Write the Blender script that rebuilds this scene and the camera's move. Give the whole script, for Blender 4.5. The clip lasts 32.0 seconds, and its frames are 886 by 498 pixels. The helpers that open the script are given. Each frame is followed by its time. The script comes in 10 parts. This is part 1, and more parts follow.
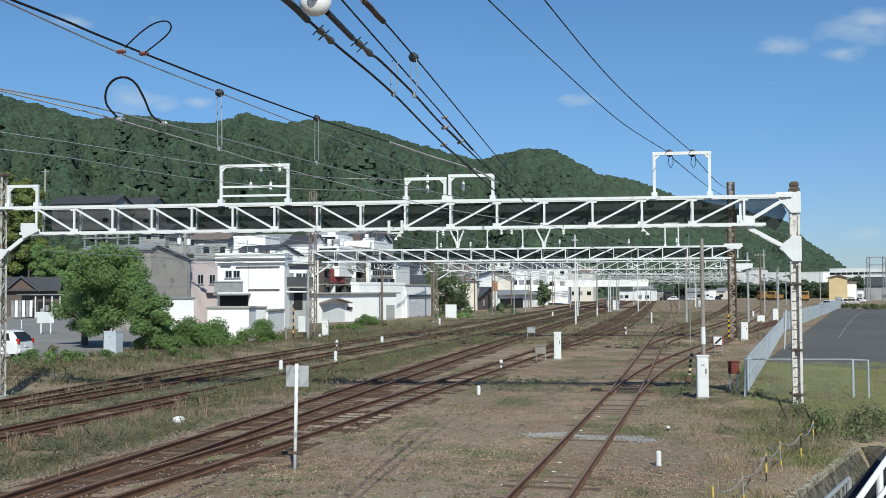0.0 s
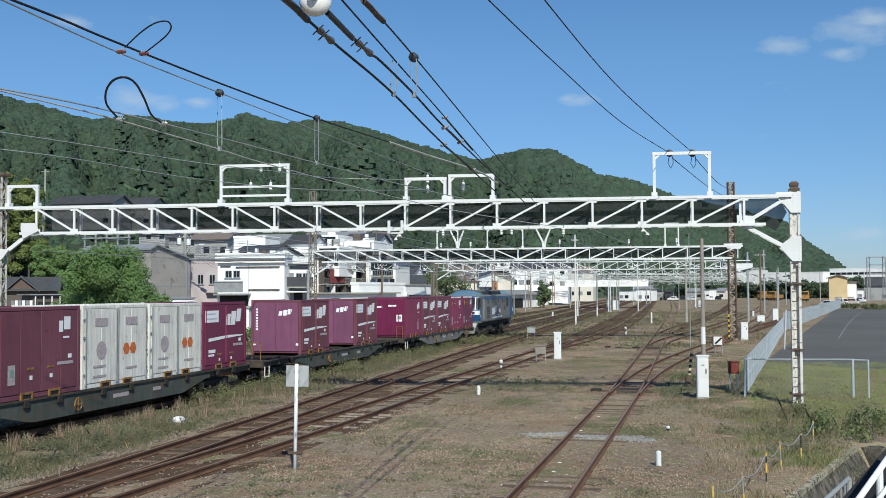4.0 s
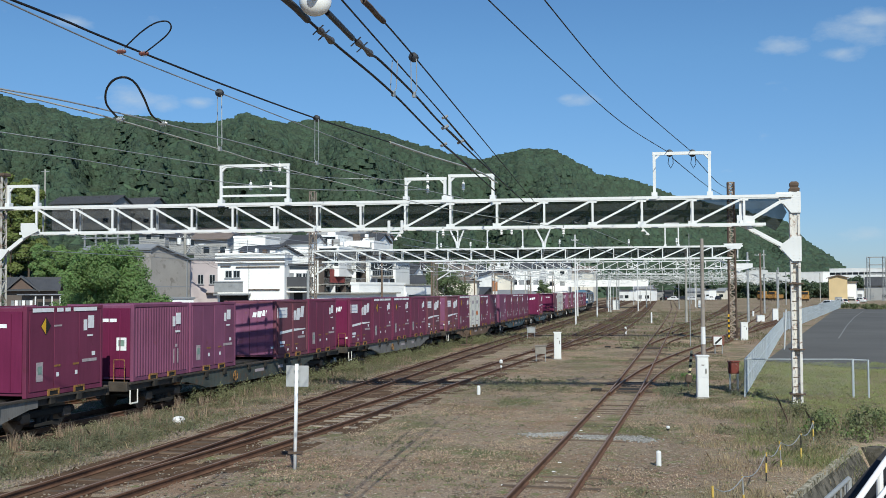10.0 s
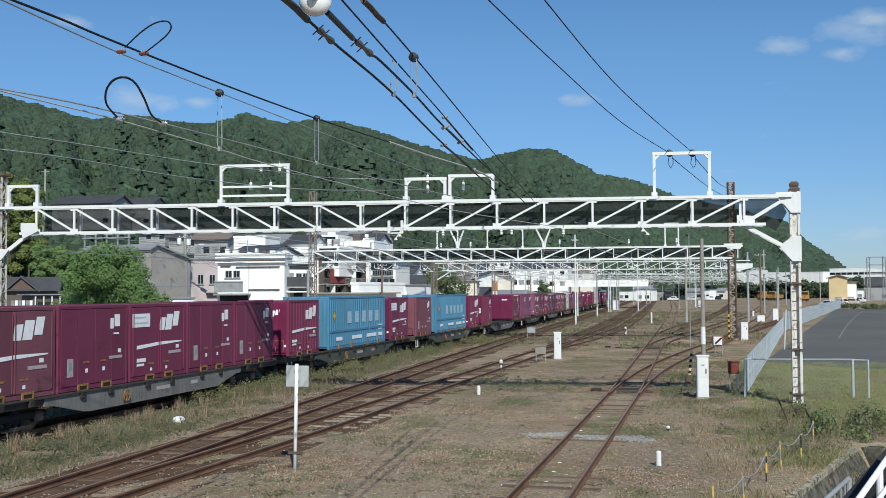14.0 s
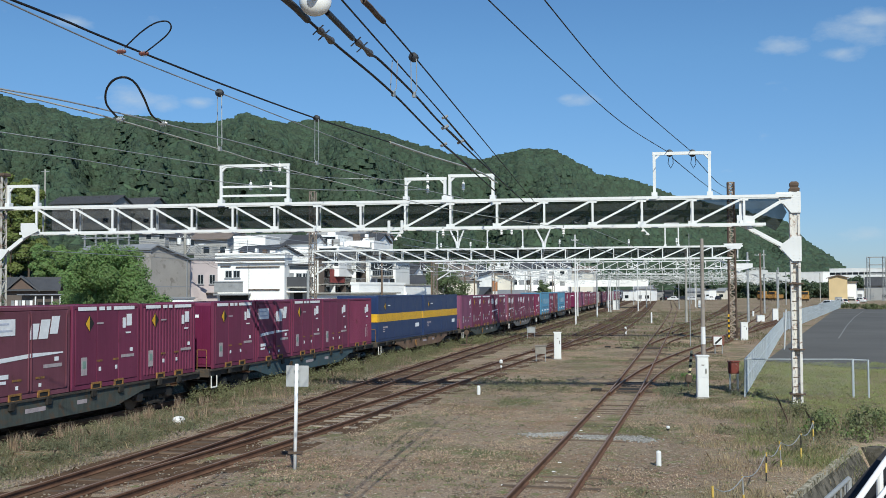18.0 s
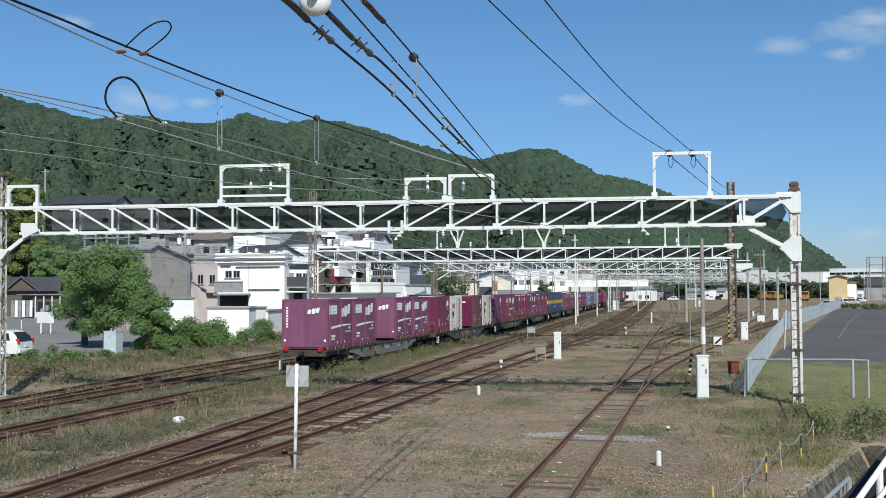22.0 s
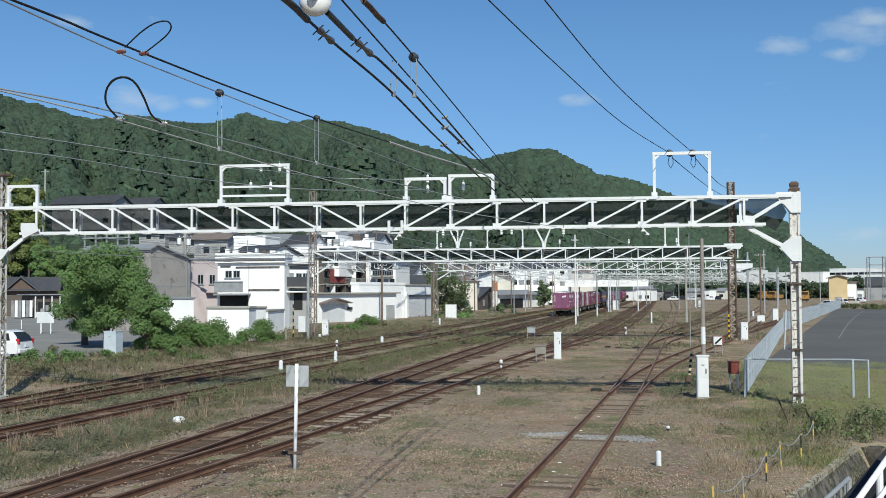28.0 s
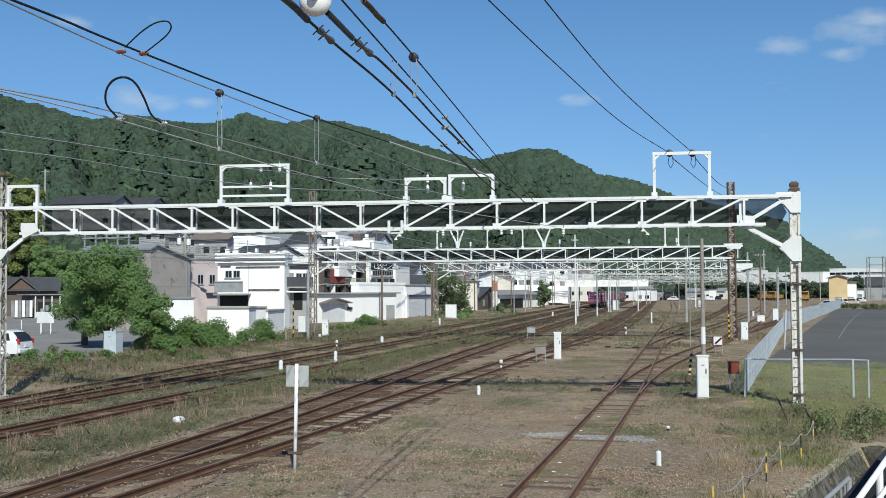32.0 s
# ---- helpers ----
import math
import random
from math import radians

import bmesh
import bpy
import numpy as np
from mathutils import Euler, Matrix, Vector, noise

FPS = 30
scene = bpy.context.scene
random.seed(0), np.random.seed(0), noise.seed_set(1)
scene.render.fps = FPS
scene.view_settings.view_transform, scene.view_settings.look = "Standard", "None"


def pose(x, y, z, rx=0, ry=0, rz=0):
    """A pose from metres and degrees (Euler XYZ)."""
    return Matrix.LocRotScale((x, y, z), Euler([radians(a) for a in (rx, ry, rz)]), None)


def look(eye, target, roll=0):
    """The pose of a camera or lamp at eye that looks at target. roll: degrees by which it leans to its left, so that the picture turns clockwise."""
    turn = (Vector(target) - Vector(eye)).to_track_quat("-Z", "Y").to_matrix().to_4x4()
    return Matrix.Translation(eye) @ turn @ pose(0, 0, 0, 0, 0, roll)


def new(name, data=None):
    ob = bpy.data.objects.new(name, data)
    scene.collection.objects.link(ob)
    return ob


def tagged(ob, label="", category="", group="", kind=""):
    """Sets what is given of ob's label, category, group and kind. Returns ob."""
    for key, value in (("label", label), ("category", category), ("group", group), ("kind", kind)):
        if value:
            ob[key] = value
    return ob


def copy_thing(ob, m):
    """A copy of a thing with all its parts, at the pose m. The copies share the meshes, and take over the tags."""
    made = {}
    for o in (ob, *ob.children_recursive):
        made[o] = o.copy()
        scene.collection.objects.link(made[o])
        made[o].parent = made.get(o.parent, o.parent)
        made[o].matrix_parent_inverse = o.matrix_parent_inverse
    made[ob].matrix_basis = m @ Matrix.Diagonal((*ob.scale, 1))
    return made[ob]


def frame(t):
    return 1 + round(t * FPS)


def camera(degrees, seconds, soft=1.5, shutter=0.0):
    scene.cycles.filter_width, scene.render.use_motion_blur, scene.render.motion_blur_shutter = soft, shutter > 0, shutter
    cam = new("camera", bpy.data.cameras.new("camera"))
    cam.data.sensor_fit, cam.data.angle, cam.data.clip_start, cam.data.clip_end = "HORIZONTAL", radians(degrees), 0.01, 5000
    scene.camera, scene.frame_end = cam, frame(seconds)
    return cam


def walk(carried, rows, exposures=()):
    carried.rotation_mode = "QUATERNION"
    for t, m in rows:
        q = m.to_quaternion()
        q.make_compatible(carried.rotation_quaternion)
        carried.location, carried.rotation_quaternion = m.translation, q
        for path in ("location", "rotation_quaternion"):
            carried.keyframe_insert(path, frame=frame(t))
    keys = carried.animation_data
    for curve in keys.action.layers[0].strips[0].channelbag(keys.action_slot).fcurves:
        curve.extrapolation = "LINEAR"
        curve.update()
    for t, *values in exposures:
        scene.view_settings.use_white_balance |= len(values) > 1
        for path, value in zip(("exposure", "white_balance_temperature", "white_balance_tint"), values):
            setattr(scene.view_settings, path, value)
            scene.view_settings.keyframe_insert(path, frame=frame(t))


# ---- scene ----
cam = camera(46.31, 32.0, soft=0.65, shutter=0.0)
EYE = (0.0, 0.0, 3.874)
AIM = look(EYE, (-24.4895, 96.8704, 7.9226), -0.294)
walk(cam, [(0.0, AIM), (32.0, AIM)], [(0.0, 0.13, 6250, 2), (32.0, 0.13, 6250, 2)])

# ---- light ----
SUN = Vector((0.50, -1.05, 1.0)).normalized()
sun_light = bpy.data.lights.new("sun", "SUN")
sun_light.energy, sun_light.angle, sun_light.color = 4.2, radians(0.53), (1.0, 0.93, 0.82)
sun = new("sun", sun_light)
sun.matrix_world = look(SUN * 200, (0, 0, 0))

CLOUDS = [((-0.504, 0.846, 0.175), 0.050), ((-0.482, 0.858, 0.172), 0.026), ((-0.454, 0.873, 0.176), 0.024), ((-0.112, 0.977, 0.180), 0.030), ((-0.124, 0.976, 0.182), 0.018), ((0.068, 0.973, 0.220), 0.038),
          ((0.135, 0.965, 0.225), 0.056), ((0.147, 0.962, 0.234), 0.05), ((0.121, 0.971, 0.209), 0.034), ((-0.542, 0.805, 0.241), 0.028), ((0.139, 0.989, 0.049), 0.03)]


def build_world():
    world = bpy.data.worlds.new("sky")
    world.use_nodes = True
    scene.world = world
    nt = world.node_tree
    nt.nodes.clear()
    out = nt.nodes.new("ShaderNodeOutputWorld")
    bg = nt.nodes.new("ShaderNodeBackground")
    sky = nt.nodes.new("ShaderNodeTexSky")
    sky.sky_type, sky.sun_disc = "NISHITA", False
    sky.sun_elevation = math.asin(SUN.z)
    sky.sun_rotation = math.atan2(SUN.x, SUN.y)
    sky.altitude, sky.air_density, sky.dust_density, sky.ozone_density = 30, 1.0, 0.1, 4.0
    co = nt.nodes.new("ShaderNodeTexCoord")
    noise_node = nt.nodes.new("ShaderNodeTexNoise")
    noise_node.inputs["Scale"].default_value = 26
    noise_node.inputs["Detail"].default_value = 7
    noise_node.inputs["Roughness"].default_value = 0.6
    stretch = nt.nodes.new("ShaderNodeMapping")
    stretch.inputs["Scale"].default_value = (1, 1, 2.2)
    nt.links.new(co.outputs["Generated"], stretch.inputs["Vector"])
    nt.links.new(stretch.outputs[0], noise_node.inputs["Vector"])
    total = None
    for way, size in CLOUDS:
        d = nt.nodes.new("ShaderNodeVectorMath")
        d.operation = "SUBTRACT"
        nt.links.new(co.outputs["Generated"], d.inputs[0])
        d.inputs[1].default_value = Vector(way).normalized()
        sq = nt.nodes.new("ShaderNodeVectorMath")
        sq.operation = "MULTIPLY"
        nt.links.new(d.outputs[0], sq.inputs[0])
        sq.inputs[1].default_value = (1, 1, 2.6)
        ln = nt.nodes.new("ShaderNodeVectorMath")
        ln.operation = "LENGTH"
        nt.links.new(sq.outputs[0], ln.inputs[0])
        mr = nt.nodes.new("ShaderNodeMapRange")
        mr.inputs["From Min"].default_value, mr.inputs["From Max"].default_value = 0.0, size
        mr.inputs["To Min"].default_value, mr.inputs["To Max"].default_value = 0.52, 0.0
        nt.links.new(ln.outputs["Value"], mr.inputs["Value"])
        if total is None:
            total = mr.outputs[0]
        else:
            mx = nt.nodes.new("ShaderNodeMath")
            mx.operation = "MAXIMUM"
            nt.links.new(total, mx.inputs[0])
            nt.links.new(mr.outputs[0], mx.inputs[1])
            total = mx.outputs[0]
    add = nt.nodes.new("ShaderNodeMath")
    add.operation = "ADD"
    nt.links.new(noise_node.outputs[0], add.inputs[0])
    nt.links.new(total, add.inputs[1])
    veil = nt.nodes.new("ShaderNodeMapRange")
    veil.inputs["From Min"].default_value, veil.inputs["From Max"].default_value = 0.66, 1.12
    veil.inputs["To Max"].default_value = 0.52
    nt.links.new(add.outputs[0], veil.inputs["Value"])
    mix = nt.nodes.new("ShaderNodeMix")
    mix.data_type = "RGBA"
    nt.links.new(veil.outputs[0], mix.inputs["Factor"])
    deep = nt.nodes.new("ShaderNodeHueSaturation")
    deep.inputs["Saturation"].default_value, deep.inputs["Value"].default_value = 1.08, 1.0
    nt.links.new(sky.outputs[0], deep.inputs["Color"])
    tint = nt.nodes.new("ShaderNodeMix")
    tint.data_type, tint.blend_type = "RGBA", "MULTIPLY"
    tint.inputs["Factor"].default_value = 1.0
    tint.inputs["B"].default_value = (0.84, 0.98, 1.14, 1)
    # the air near the horizon is a duller blue
    sep = nt.nodes.new("ShaderNodeSeparateXYZ")
    nt.links.new(co.outputs["Generated"], sep.inputs[0])
    low = nt.nodes.new("ShaderNodeMapRange")
    low.inputs["From Min"].default_value, low.inputs["From Max"].default_value = 0.0, 0.22
    nt.links.new(sep.outputs["Z"], low.inputs["Value"])
    air = nt.nodes.new("ShaderNodeMix")
    air.data_type = "RGBA"
    air.inputs["A"].default_value, air.inputs["B"].default_value = (0.58, 0.67, 0.98, 1), (0.89, 0.99, 1.11, 1)
    nt.links.new(low.outputs[0], air.inputs["Factor"])
    nt.links.new(air.outputs["Result"], tint.inputs["B"])
    nt.links.new(deep.outputs[0], tint.inputs["A"])
    nt.links.new(tint.outputs["Result"], mix.inputs["A"])
    mix.inputs["B"].default_value = (6.5, 7.0, 7.8, 1)
    nt.links.new(mix.outputs["Result"], bg.inputs["Color"])
    bg.inputs["Strength"].default_value = 0.085
    nt.links.new(bg.outputs[0], out.inputs["Surface"])


build_world()

# ---- materials ----
MATS = {}


def mat(name, col, rough=0.6, metal=0.0, var=0.25, scale=1.5, bump=0.15, fine=35.0, rnd=0.0, stain=None, stain_at=0.58, spec=0.4, streak=0.0):
    """A surface with broad and fine variation, relief, and stains of another colour if given."""
    if name in MATS:
        return MATS[name]
    m = bpy.data.materials.new(name)
    m.use_nodes = True
    nt = m.node_tree
    b = nt.nodes["Principled BSDF"]
    b.inputs["Metallic"].default_value = metal
    b.inputs["Specular IOR Level"].default_value = spec
    co = nt.nodes.new("ShaderNodeTexCoord")
    info = nt.nodes.new("ShaderNodeObjectInfo")
    shift = nt.nodes.new("ShaderNodeVectorMath")
    shift.operation = "MULTIPLY_ADD"
    nt.links.new(info.outputs["Random"], shift.inputs[0])
    shift.inputs[1].default_value = (37, 53, 71)
    nt.links.new(co.outputs["Object"], shift.inputs[2])
    n1 = nt.nodes.new("ShaderNodeTexNoise")
    n1.inputs["Scale"].default_value, n1.inputs["Detail"].default_value = scale, 5
    n2 = nt.nodes.new("ShaderNodeTexNoise")
    n2.inputs["Scale"].default_value, n2.inputs["Detail"].default_value = fine, 4
    for n in (n1, n2):
        nt.links.new(shift.outputs[0], n.inputs["Vector"])
    mixn = nt.nodes.new("ShaderNodeMath")
    mixn.operation = "MULTIPLY_ADD"
    nt.links.new(n2.outputs[0], mixn.inputs[0])
    mixn.inputs[1].default_value = 0.4
    nt.links.new(n1.outputs[0], mixn.inputs[2])
    val = nt.nodes.new("ShaderNodeMapRange")
    val.inputs["From Min"].default_value, val.inputs["From Max"].default_value = 0.4, 1.0
    val.inputs["To Min"].default_value, val.inputs["To Max"].default_value = 1 - var, 1 + var
    nt.links.new(mixn.outputs[0], val.inputs["Value"])
    value = val.outputs[0]
    if streak:      # grime running down the sheet
        sm = nt.nodes.new("ShaderNodeMapping")
        sm.inputs["Scale"].default_value = (9, 9, 0.7)
        nt.links.new(shift.outputs[0], sm.inputs["Vector"])
        sn = nt.nodes.new("ShaderNodeTexNoise")
        sn.inputs["Scale"].default_value, sn.inputs["Detail"].default_value, sn.inputs["Roughness"].default_value = 1.0, 5, 0.7
        nt.links.new(sm.outputs[0], sn.inputs["Vector"])
        sr = nt.nodes.new("ShaderNodeMapRange")
        sr.inputs["From Min"].default_value, sr.inputs["From Max"].default_value = 0.3, 0.7
        sr.inputs["To Min"].default_value, sr.inputs["To Max"].default_value = 1 - streak, 1 + streak
        nt.links.new(sn.outputs[0], sr.inputs["Value"])
        mu = nt.nodes.new("ShaderNodeMath")
        mu.operation = "MULTIPLY"
        nt.links.new(value, mu.inputs[0])
        nt.links.new(sr.outputs[0], mu.inputs[1])
        value = mu.outputs[0]
    if rnd:
        r = nt.nodes.new("ShaderNodeMapRange")
        r.inputs["To Min"].default_value, r.inputs["To Max"].default_value = 1 - rnd, 1 + rnd
        nt.links.new(info.outputs["Random"], r.inputs["Value"])
        mu = nt.nodes.new("ShaderNodeMath")
        mu.operation = "MULTIPLY"
        nt.links.new(value, mu.inputs[0])
        nt.links.new(r.outputs[0], mu.inputs[1])
        value = mu.outputs[0]
    hsv = nt.nodes.new("ShaderNodeHueSaturation")
    hsv.inputs["Color"].default_value = (*col, 1)
    nt.links.new(value, hsv.inputs["Value"])
    colour = hsv.outputs[0]
    if stain:
        n3 = nt.nodes.new("ShaderNodeTexNoise")
        n3.inputs["Scale"].default_value, n3.inputs["Detail"].default_value = scale * 2.3, 8
        n3.inputs["Roughness"].default_value = 0.65
        nt.links.new(shift.outputs[0], n3.inputs["Vector"])
        ra = nt.nodes.new("ShaderNodeMapRange")
        ra.inputs["From Min"].default_value, ra.inputs["From Max"].default_value = stain_at, stain_at + 0.12
        nt.links.new(n3.outputs[0], ra.inputs["Value"])
        mx = nt.nodes.new("ShaderNodeMix")
        mx.data_type = "RGBA"
        nt.links.new(ra.outputs[0], mx.inputs["Factor"])
        nt.links.new(colour, mx.inputs["A"])
        mx.inputs["B"].default_value = (*stain, 1)
        colour = mx.outputs["Result"]
    nt.links.new(colour, b.inputs["Base Color"])
    rr = nt.nodes.new("ShaderNodeMapRange")
    rr.inputs["To Min"].default_value, rr.inputs["To Max"].default_value = max(0.05, rough - 0.12), min(1, rough + 0.12)
    nt.links.new(n1.outputs[0], rr.inputs["Value"])
    nt.links.new(rr.outputs[0], b.inputs["Roughness"])
    if bump:
        bp = nt.nodes.new("ShaderNodeBump")
        bp.inputs["Strength"].default_value, bp.inputs["Distance"].default_value = bump, 0.02
        nt.links.new(n2.outputs[0], bp.inputs["Height"])
        nt.links.new(bp.outputs[0], b.inputs["Normal"])
    MATS[name] = m
    return m


def ground_mat():
    """Yard ground: brown ballast fines, dry grass, green patches and grey gravel."""
    m = bpy.data.materials.new("yard_ground")
    m.use_nodes = True
    nt = m.node_tree
    b = nt.nodes["Principled BSDF"]
    b.inputs["Roughness"].default_value = 0.95
    b.inputs["Specular IOR Level"].default_value = 0.05
    co = nt.nodes.new("ShaderNodeTexCoord")

    def noise_at(scale, detail=6, rough=0.6):
        n = nt.nodes.new("ShaderNodeTexNoise")
        n.inputs["Scale"].default_value, n.inputs["Detail"].default_value, n.inputs["Roughness"].default_value = scale, detail, rough
        nt.links.new(co.outputs["Object"], n.inputs["Vector"])
        return n.outputs[0]

    def ramp(src, lo, hi):
        r = nt.nodes.new("ShaderNodeMapRange")
        r.inputs["From Min"].default_value, r.inputs["From Max"].default_value = lo, hi
        nt.links.new(src, r.inputs["Value"])
        return r.outputs[0]

    def blend(fac, a, c):
        x = nt.nodes.new("ShaderNodeMix")
        x.data_type = "RGBA"
        nt.links.new(fac, x.inputs["Factor"])
        for key, v in (("A", a), ("B", c)):
            if isinstance(v, tuple):
                x.inputs[key].default_value = (*v, 1)
            else:
                nt.links.new(v, x.inputs[key])
        return x.outputs["Result"]

    stones = noise_at(14, 5, 0.75)
    grain = noise_at(45, 3, 0.7)
    base = blend(ramp(stones, 0.40, 0.62), (0.175, 0.13, 0.098), (0.39, 0.305, 0.235))
    dry = blend(ramp(grain, 0.3, 0.7), (0.19, 0.14, 0.10), (0.43, 0.35, 0.26))
    green = blend(ramp(grain, 0.3, 0.7), (0.075, 0.085, 0.038), (0.20, 0.21, 0.10))
    grey = blend(ramp(grain, 0.3, 0.7), (0.16, 0.15, 0.14), (0.42, 0.40, 0.37))
    c1 = blend(ramp(noise_at(0.35), 0.42, 0.58), base, dry)
    c1 = blend(ramp(noise_at(0.16, 6), 0.5, 0.62), c1, blend(ramp(grain, 0.3, 0.7), (0.17, 0.105, 0.072), (0.36, 0.25, 0.18)))
    c2 = blend(ramp(noise_at(0.22, 7), 0.51, 0.64), c1, green)
    c2 = blend(ramp(noise_at(0.07, 5), 0.5, 0.64), c2, blend(ramp(stones, 0.4, 0.62), (0.11, 0.083, 0.06), (0.34, 0.26, 0.19)))
    c3 = blend(ramp(noise_at(0.6, 7), 0.66, 0.74), c2, grey)
    # litter: dead leaves, moss and pale chips, each in spots of a few centimetres
    c3 = blend(ramp(noise_at(3.1, 7, 0.75), 0.55, 0.63), c3, (0.28, 0.18, 0.115))
    c3 = blend(ramp(noise_at(2.3, 7, 0.75), 0.55, 0.64), c3, (0.17, 0.19, 0.085))
    c3 = blend(ramp(noise_at(6.0, 6, 0.75), 0.58, 0.66), c3, (0.50, 0.46, 0.39))
    c3 = blend(ramp(noise_at(4.0, 6, 0.75), 0.60, 0.72), c3, (0.11, 0.088, 0.07))
    speck = nt.nodes.new("ShaderNodeMapRange")
    speck.inputs["From Min"].default_value, speck.inputs["From Max"].default_value = 0.34, 0.66
    speck.inputs["To Min"].default_value, speck.inputs["To Max"].default_value = 0.72, 1.28
    nt.links.new(noise_at(26, 3, 0.8), speck.inputs["Value"])
    hv = nt.nodes.new("ShaderNodeHueSaturation")
    nt.links.new(speck.outputs[0], hv.inputs["Value"])
    nt.links.new(c3, hv.inputs["Color"])
    nt.links.new(hv.outputs[0], b.inputs["Base Color"])
    bp = nt.nodes.new("ShaderNodeBump")
    bp.inputs["Strength"].default_value, bp.inputs["Distance"].default_value = 0.6, 0.05
    nt.links.new(stones, bp.inputs["Height"])
    nt.links.new(bp.outputs[0], b.inputs["Normal"])
    return m


RUST = mat("rusty_rail", (0.15, 0.083, 0.055), 0.75, 0.2, 0.4, 2, 0.3, 30, stain=(0.17, 0.085, 0.045), spec=0.2)
RAILTOP = mat("worn_rail_head_highlight", (0.25, 0.165, 0.12), 0.5, 0.3, 0.25, 2)
SLEEPER = mat("weathered_sleeper", (0.125, 0.088, 0.062), 0.9, 0, 0.4, 3, 0.5, 40, rnd=0.35)
BALLAST = mat("brown_ballast", (0.110, 0.073, 0.050), 0.95, 0, 0.5, 1.2, 0.8, 18, stain=(0.11, 0.068, 0.044), stain_at=0.5, spec=0.05)
DARKBALLAST = mat("sooty_ballast", (0.082, 0.058, 0.043), 0.95, 0, 0.5, 1.2, 0.8, 18, stain=(0.065, 0.045, 0.032), stain_at=0.5, spec=0.05)
WHITE = mat("white_paint", (0.72, 0.73, 0.73), 0.5, 0, 0.08, 1.5, 0.05, 40, stain=(0.55, 0.52, 0.46), stain_at=0.66)
MASTWHITE = mat("aged_white_mast_paint", (0.66, 0.64, 0.60), 0.7, 0, 0.15, 2.5, 0.2, 30, stain=(0.24, 0.13, 0.08), stain_at=0.54)
STEEL = mat("galvanised_steel", (0.42, 0.43, 0.43), 0.5, 0.5, 0.2, 3)
DARKSTEEL = mat("dark_rusty_steel", (0.12, 0.085, 0.065), 0.8, 0.2, 0.35, 3, 0.2, 30)
CONCRETE = mat("weathered_concrete", (0.36, 0.35, 0.32), 0.9, 0, 0.25, 0.8, 0.3, 30, stain=(0.2, 0.19, 0.17))
WIRE = mat("tarnished_copper_wire", (0.03, 0.028, 0.03), 0.6, 0.5, 0.2, 3, 0)
PALEWIRE = mat("bright_wire", (0.50, 0.50, 0.47), 0.5, 0.2, 0.2, 3, 0)
CERAMIC = mat("dark_slate_insulation", (0.032, 0.034, 0.040), 0.5, 0, 0.2, 4, 0)
PORCELAIN = mat("white_porcelain", (0.8, 0.8, 0.78), 0.2, 0, 0.1, 4, 0)
BLACK = mat("black_rubber", (0.02, 0.02, 0.02), 0.7, 0, 0.3, 4, 0)
YELLOW = mat("yellow_paint", (0.72, 0.42, 0.03), 0.5, 0, 0.15, 5, 0.05, 40)
RED = mat("red_paint", (0.5, 0.03, 0.03), 0.5, 0, 0.15, 5, 0.05)
GLASS = mat("dark_window_glass", (0.02, 0.025, 0.03), 0.12, 0, 0.2, 0.7, 0)
ASPHALT = mat("grey_asphalt", (0.125, 0.123, 0.12), 0.95, 0, 0.22, 0.12, 0.3, 40, spec=0.08)
STREET = mat("pale_worn_street", (0.24, 0.235, 0.225), 0.95, 0, 0.2, 0.2, 0.3, 40, spec=0.08)


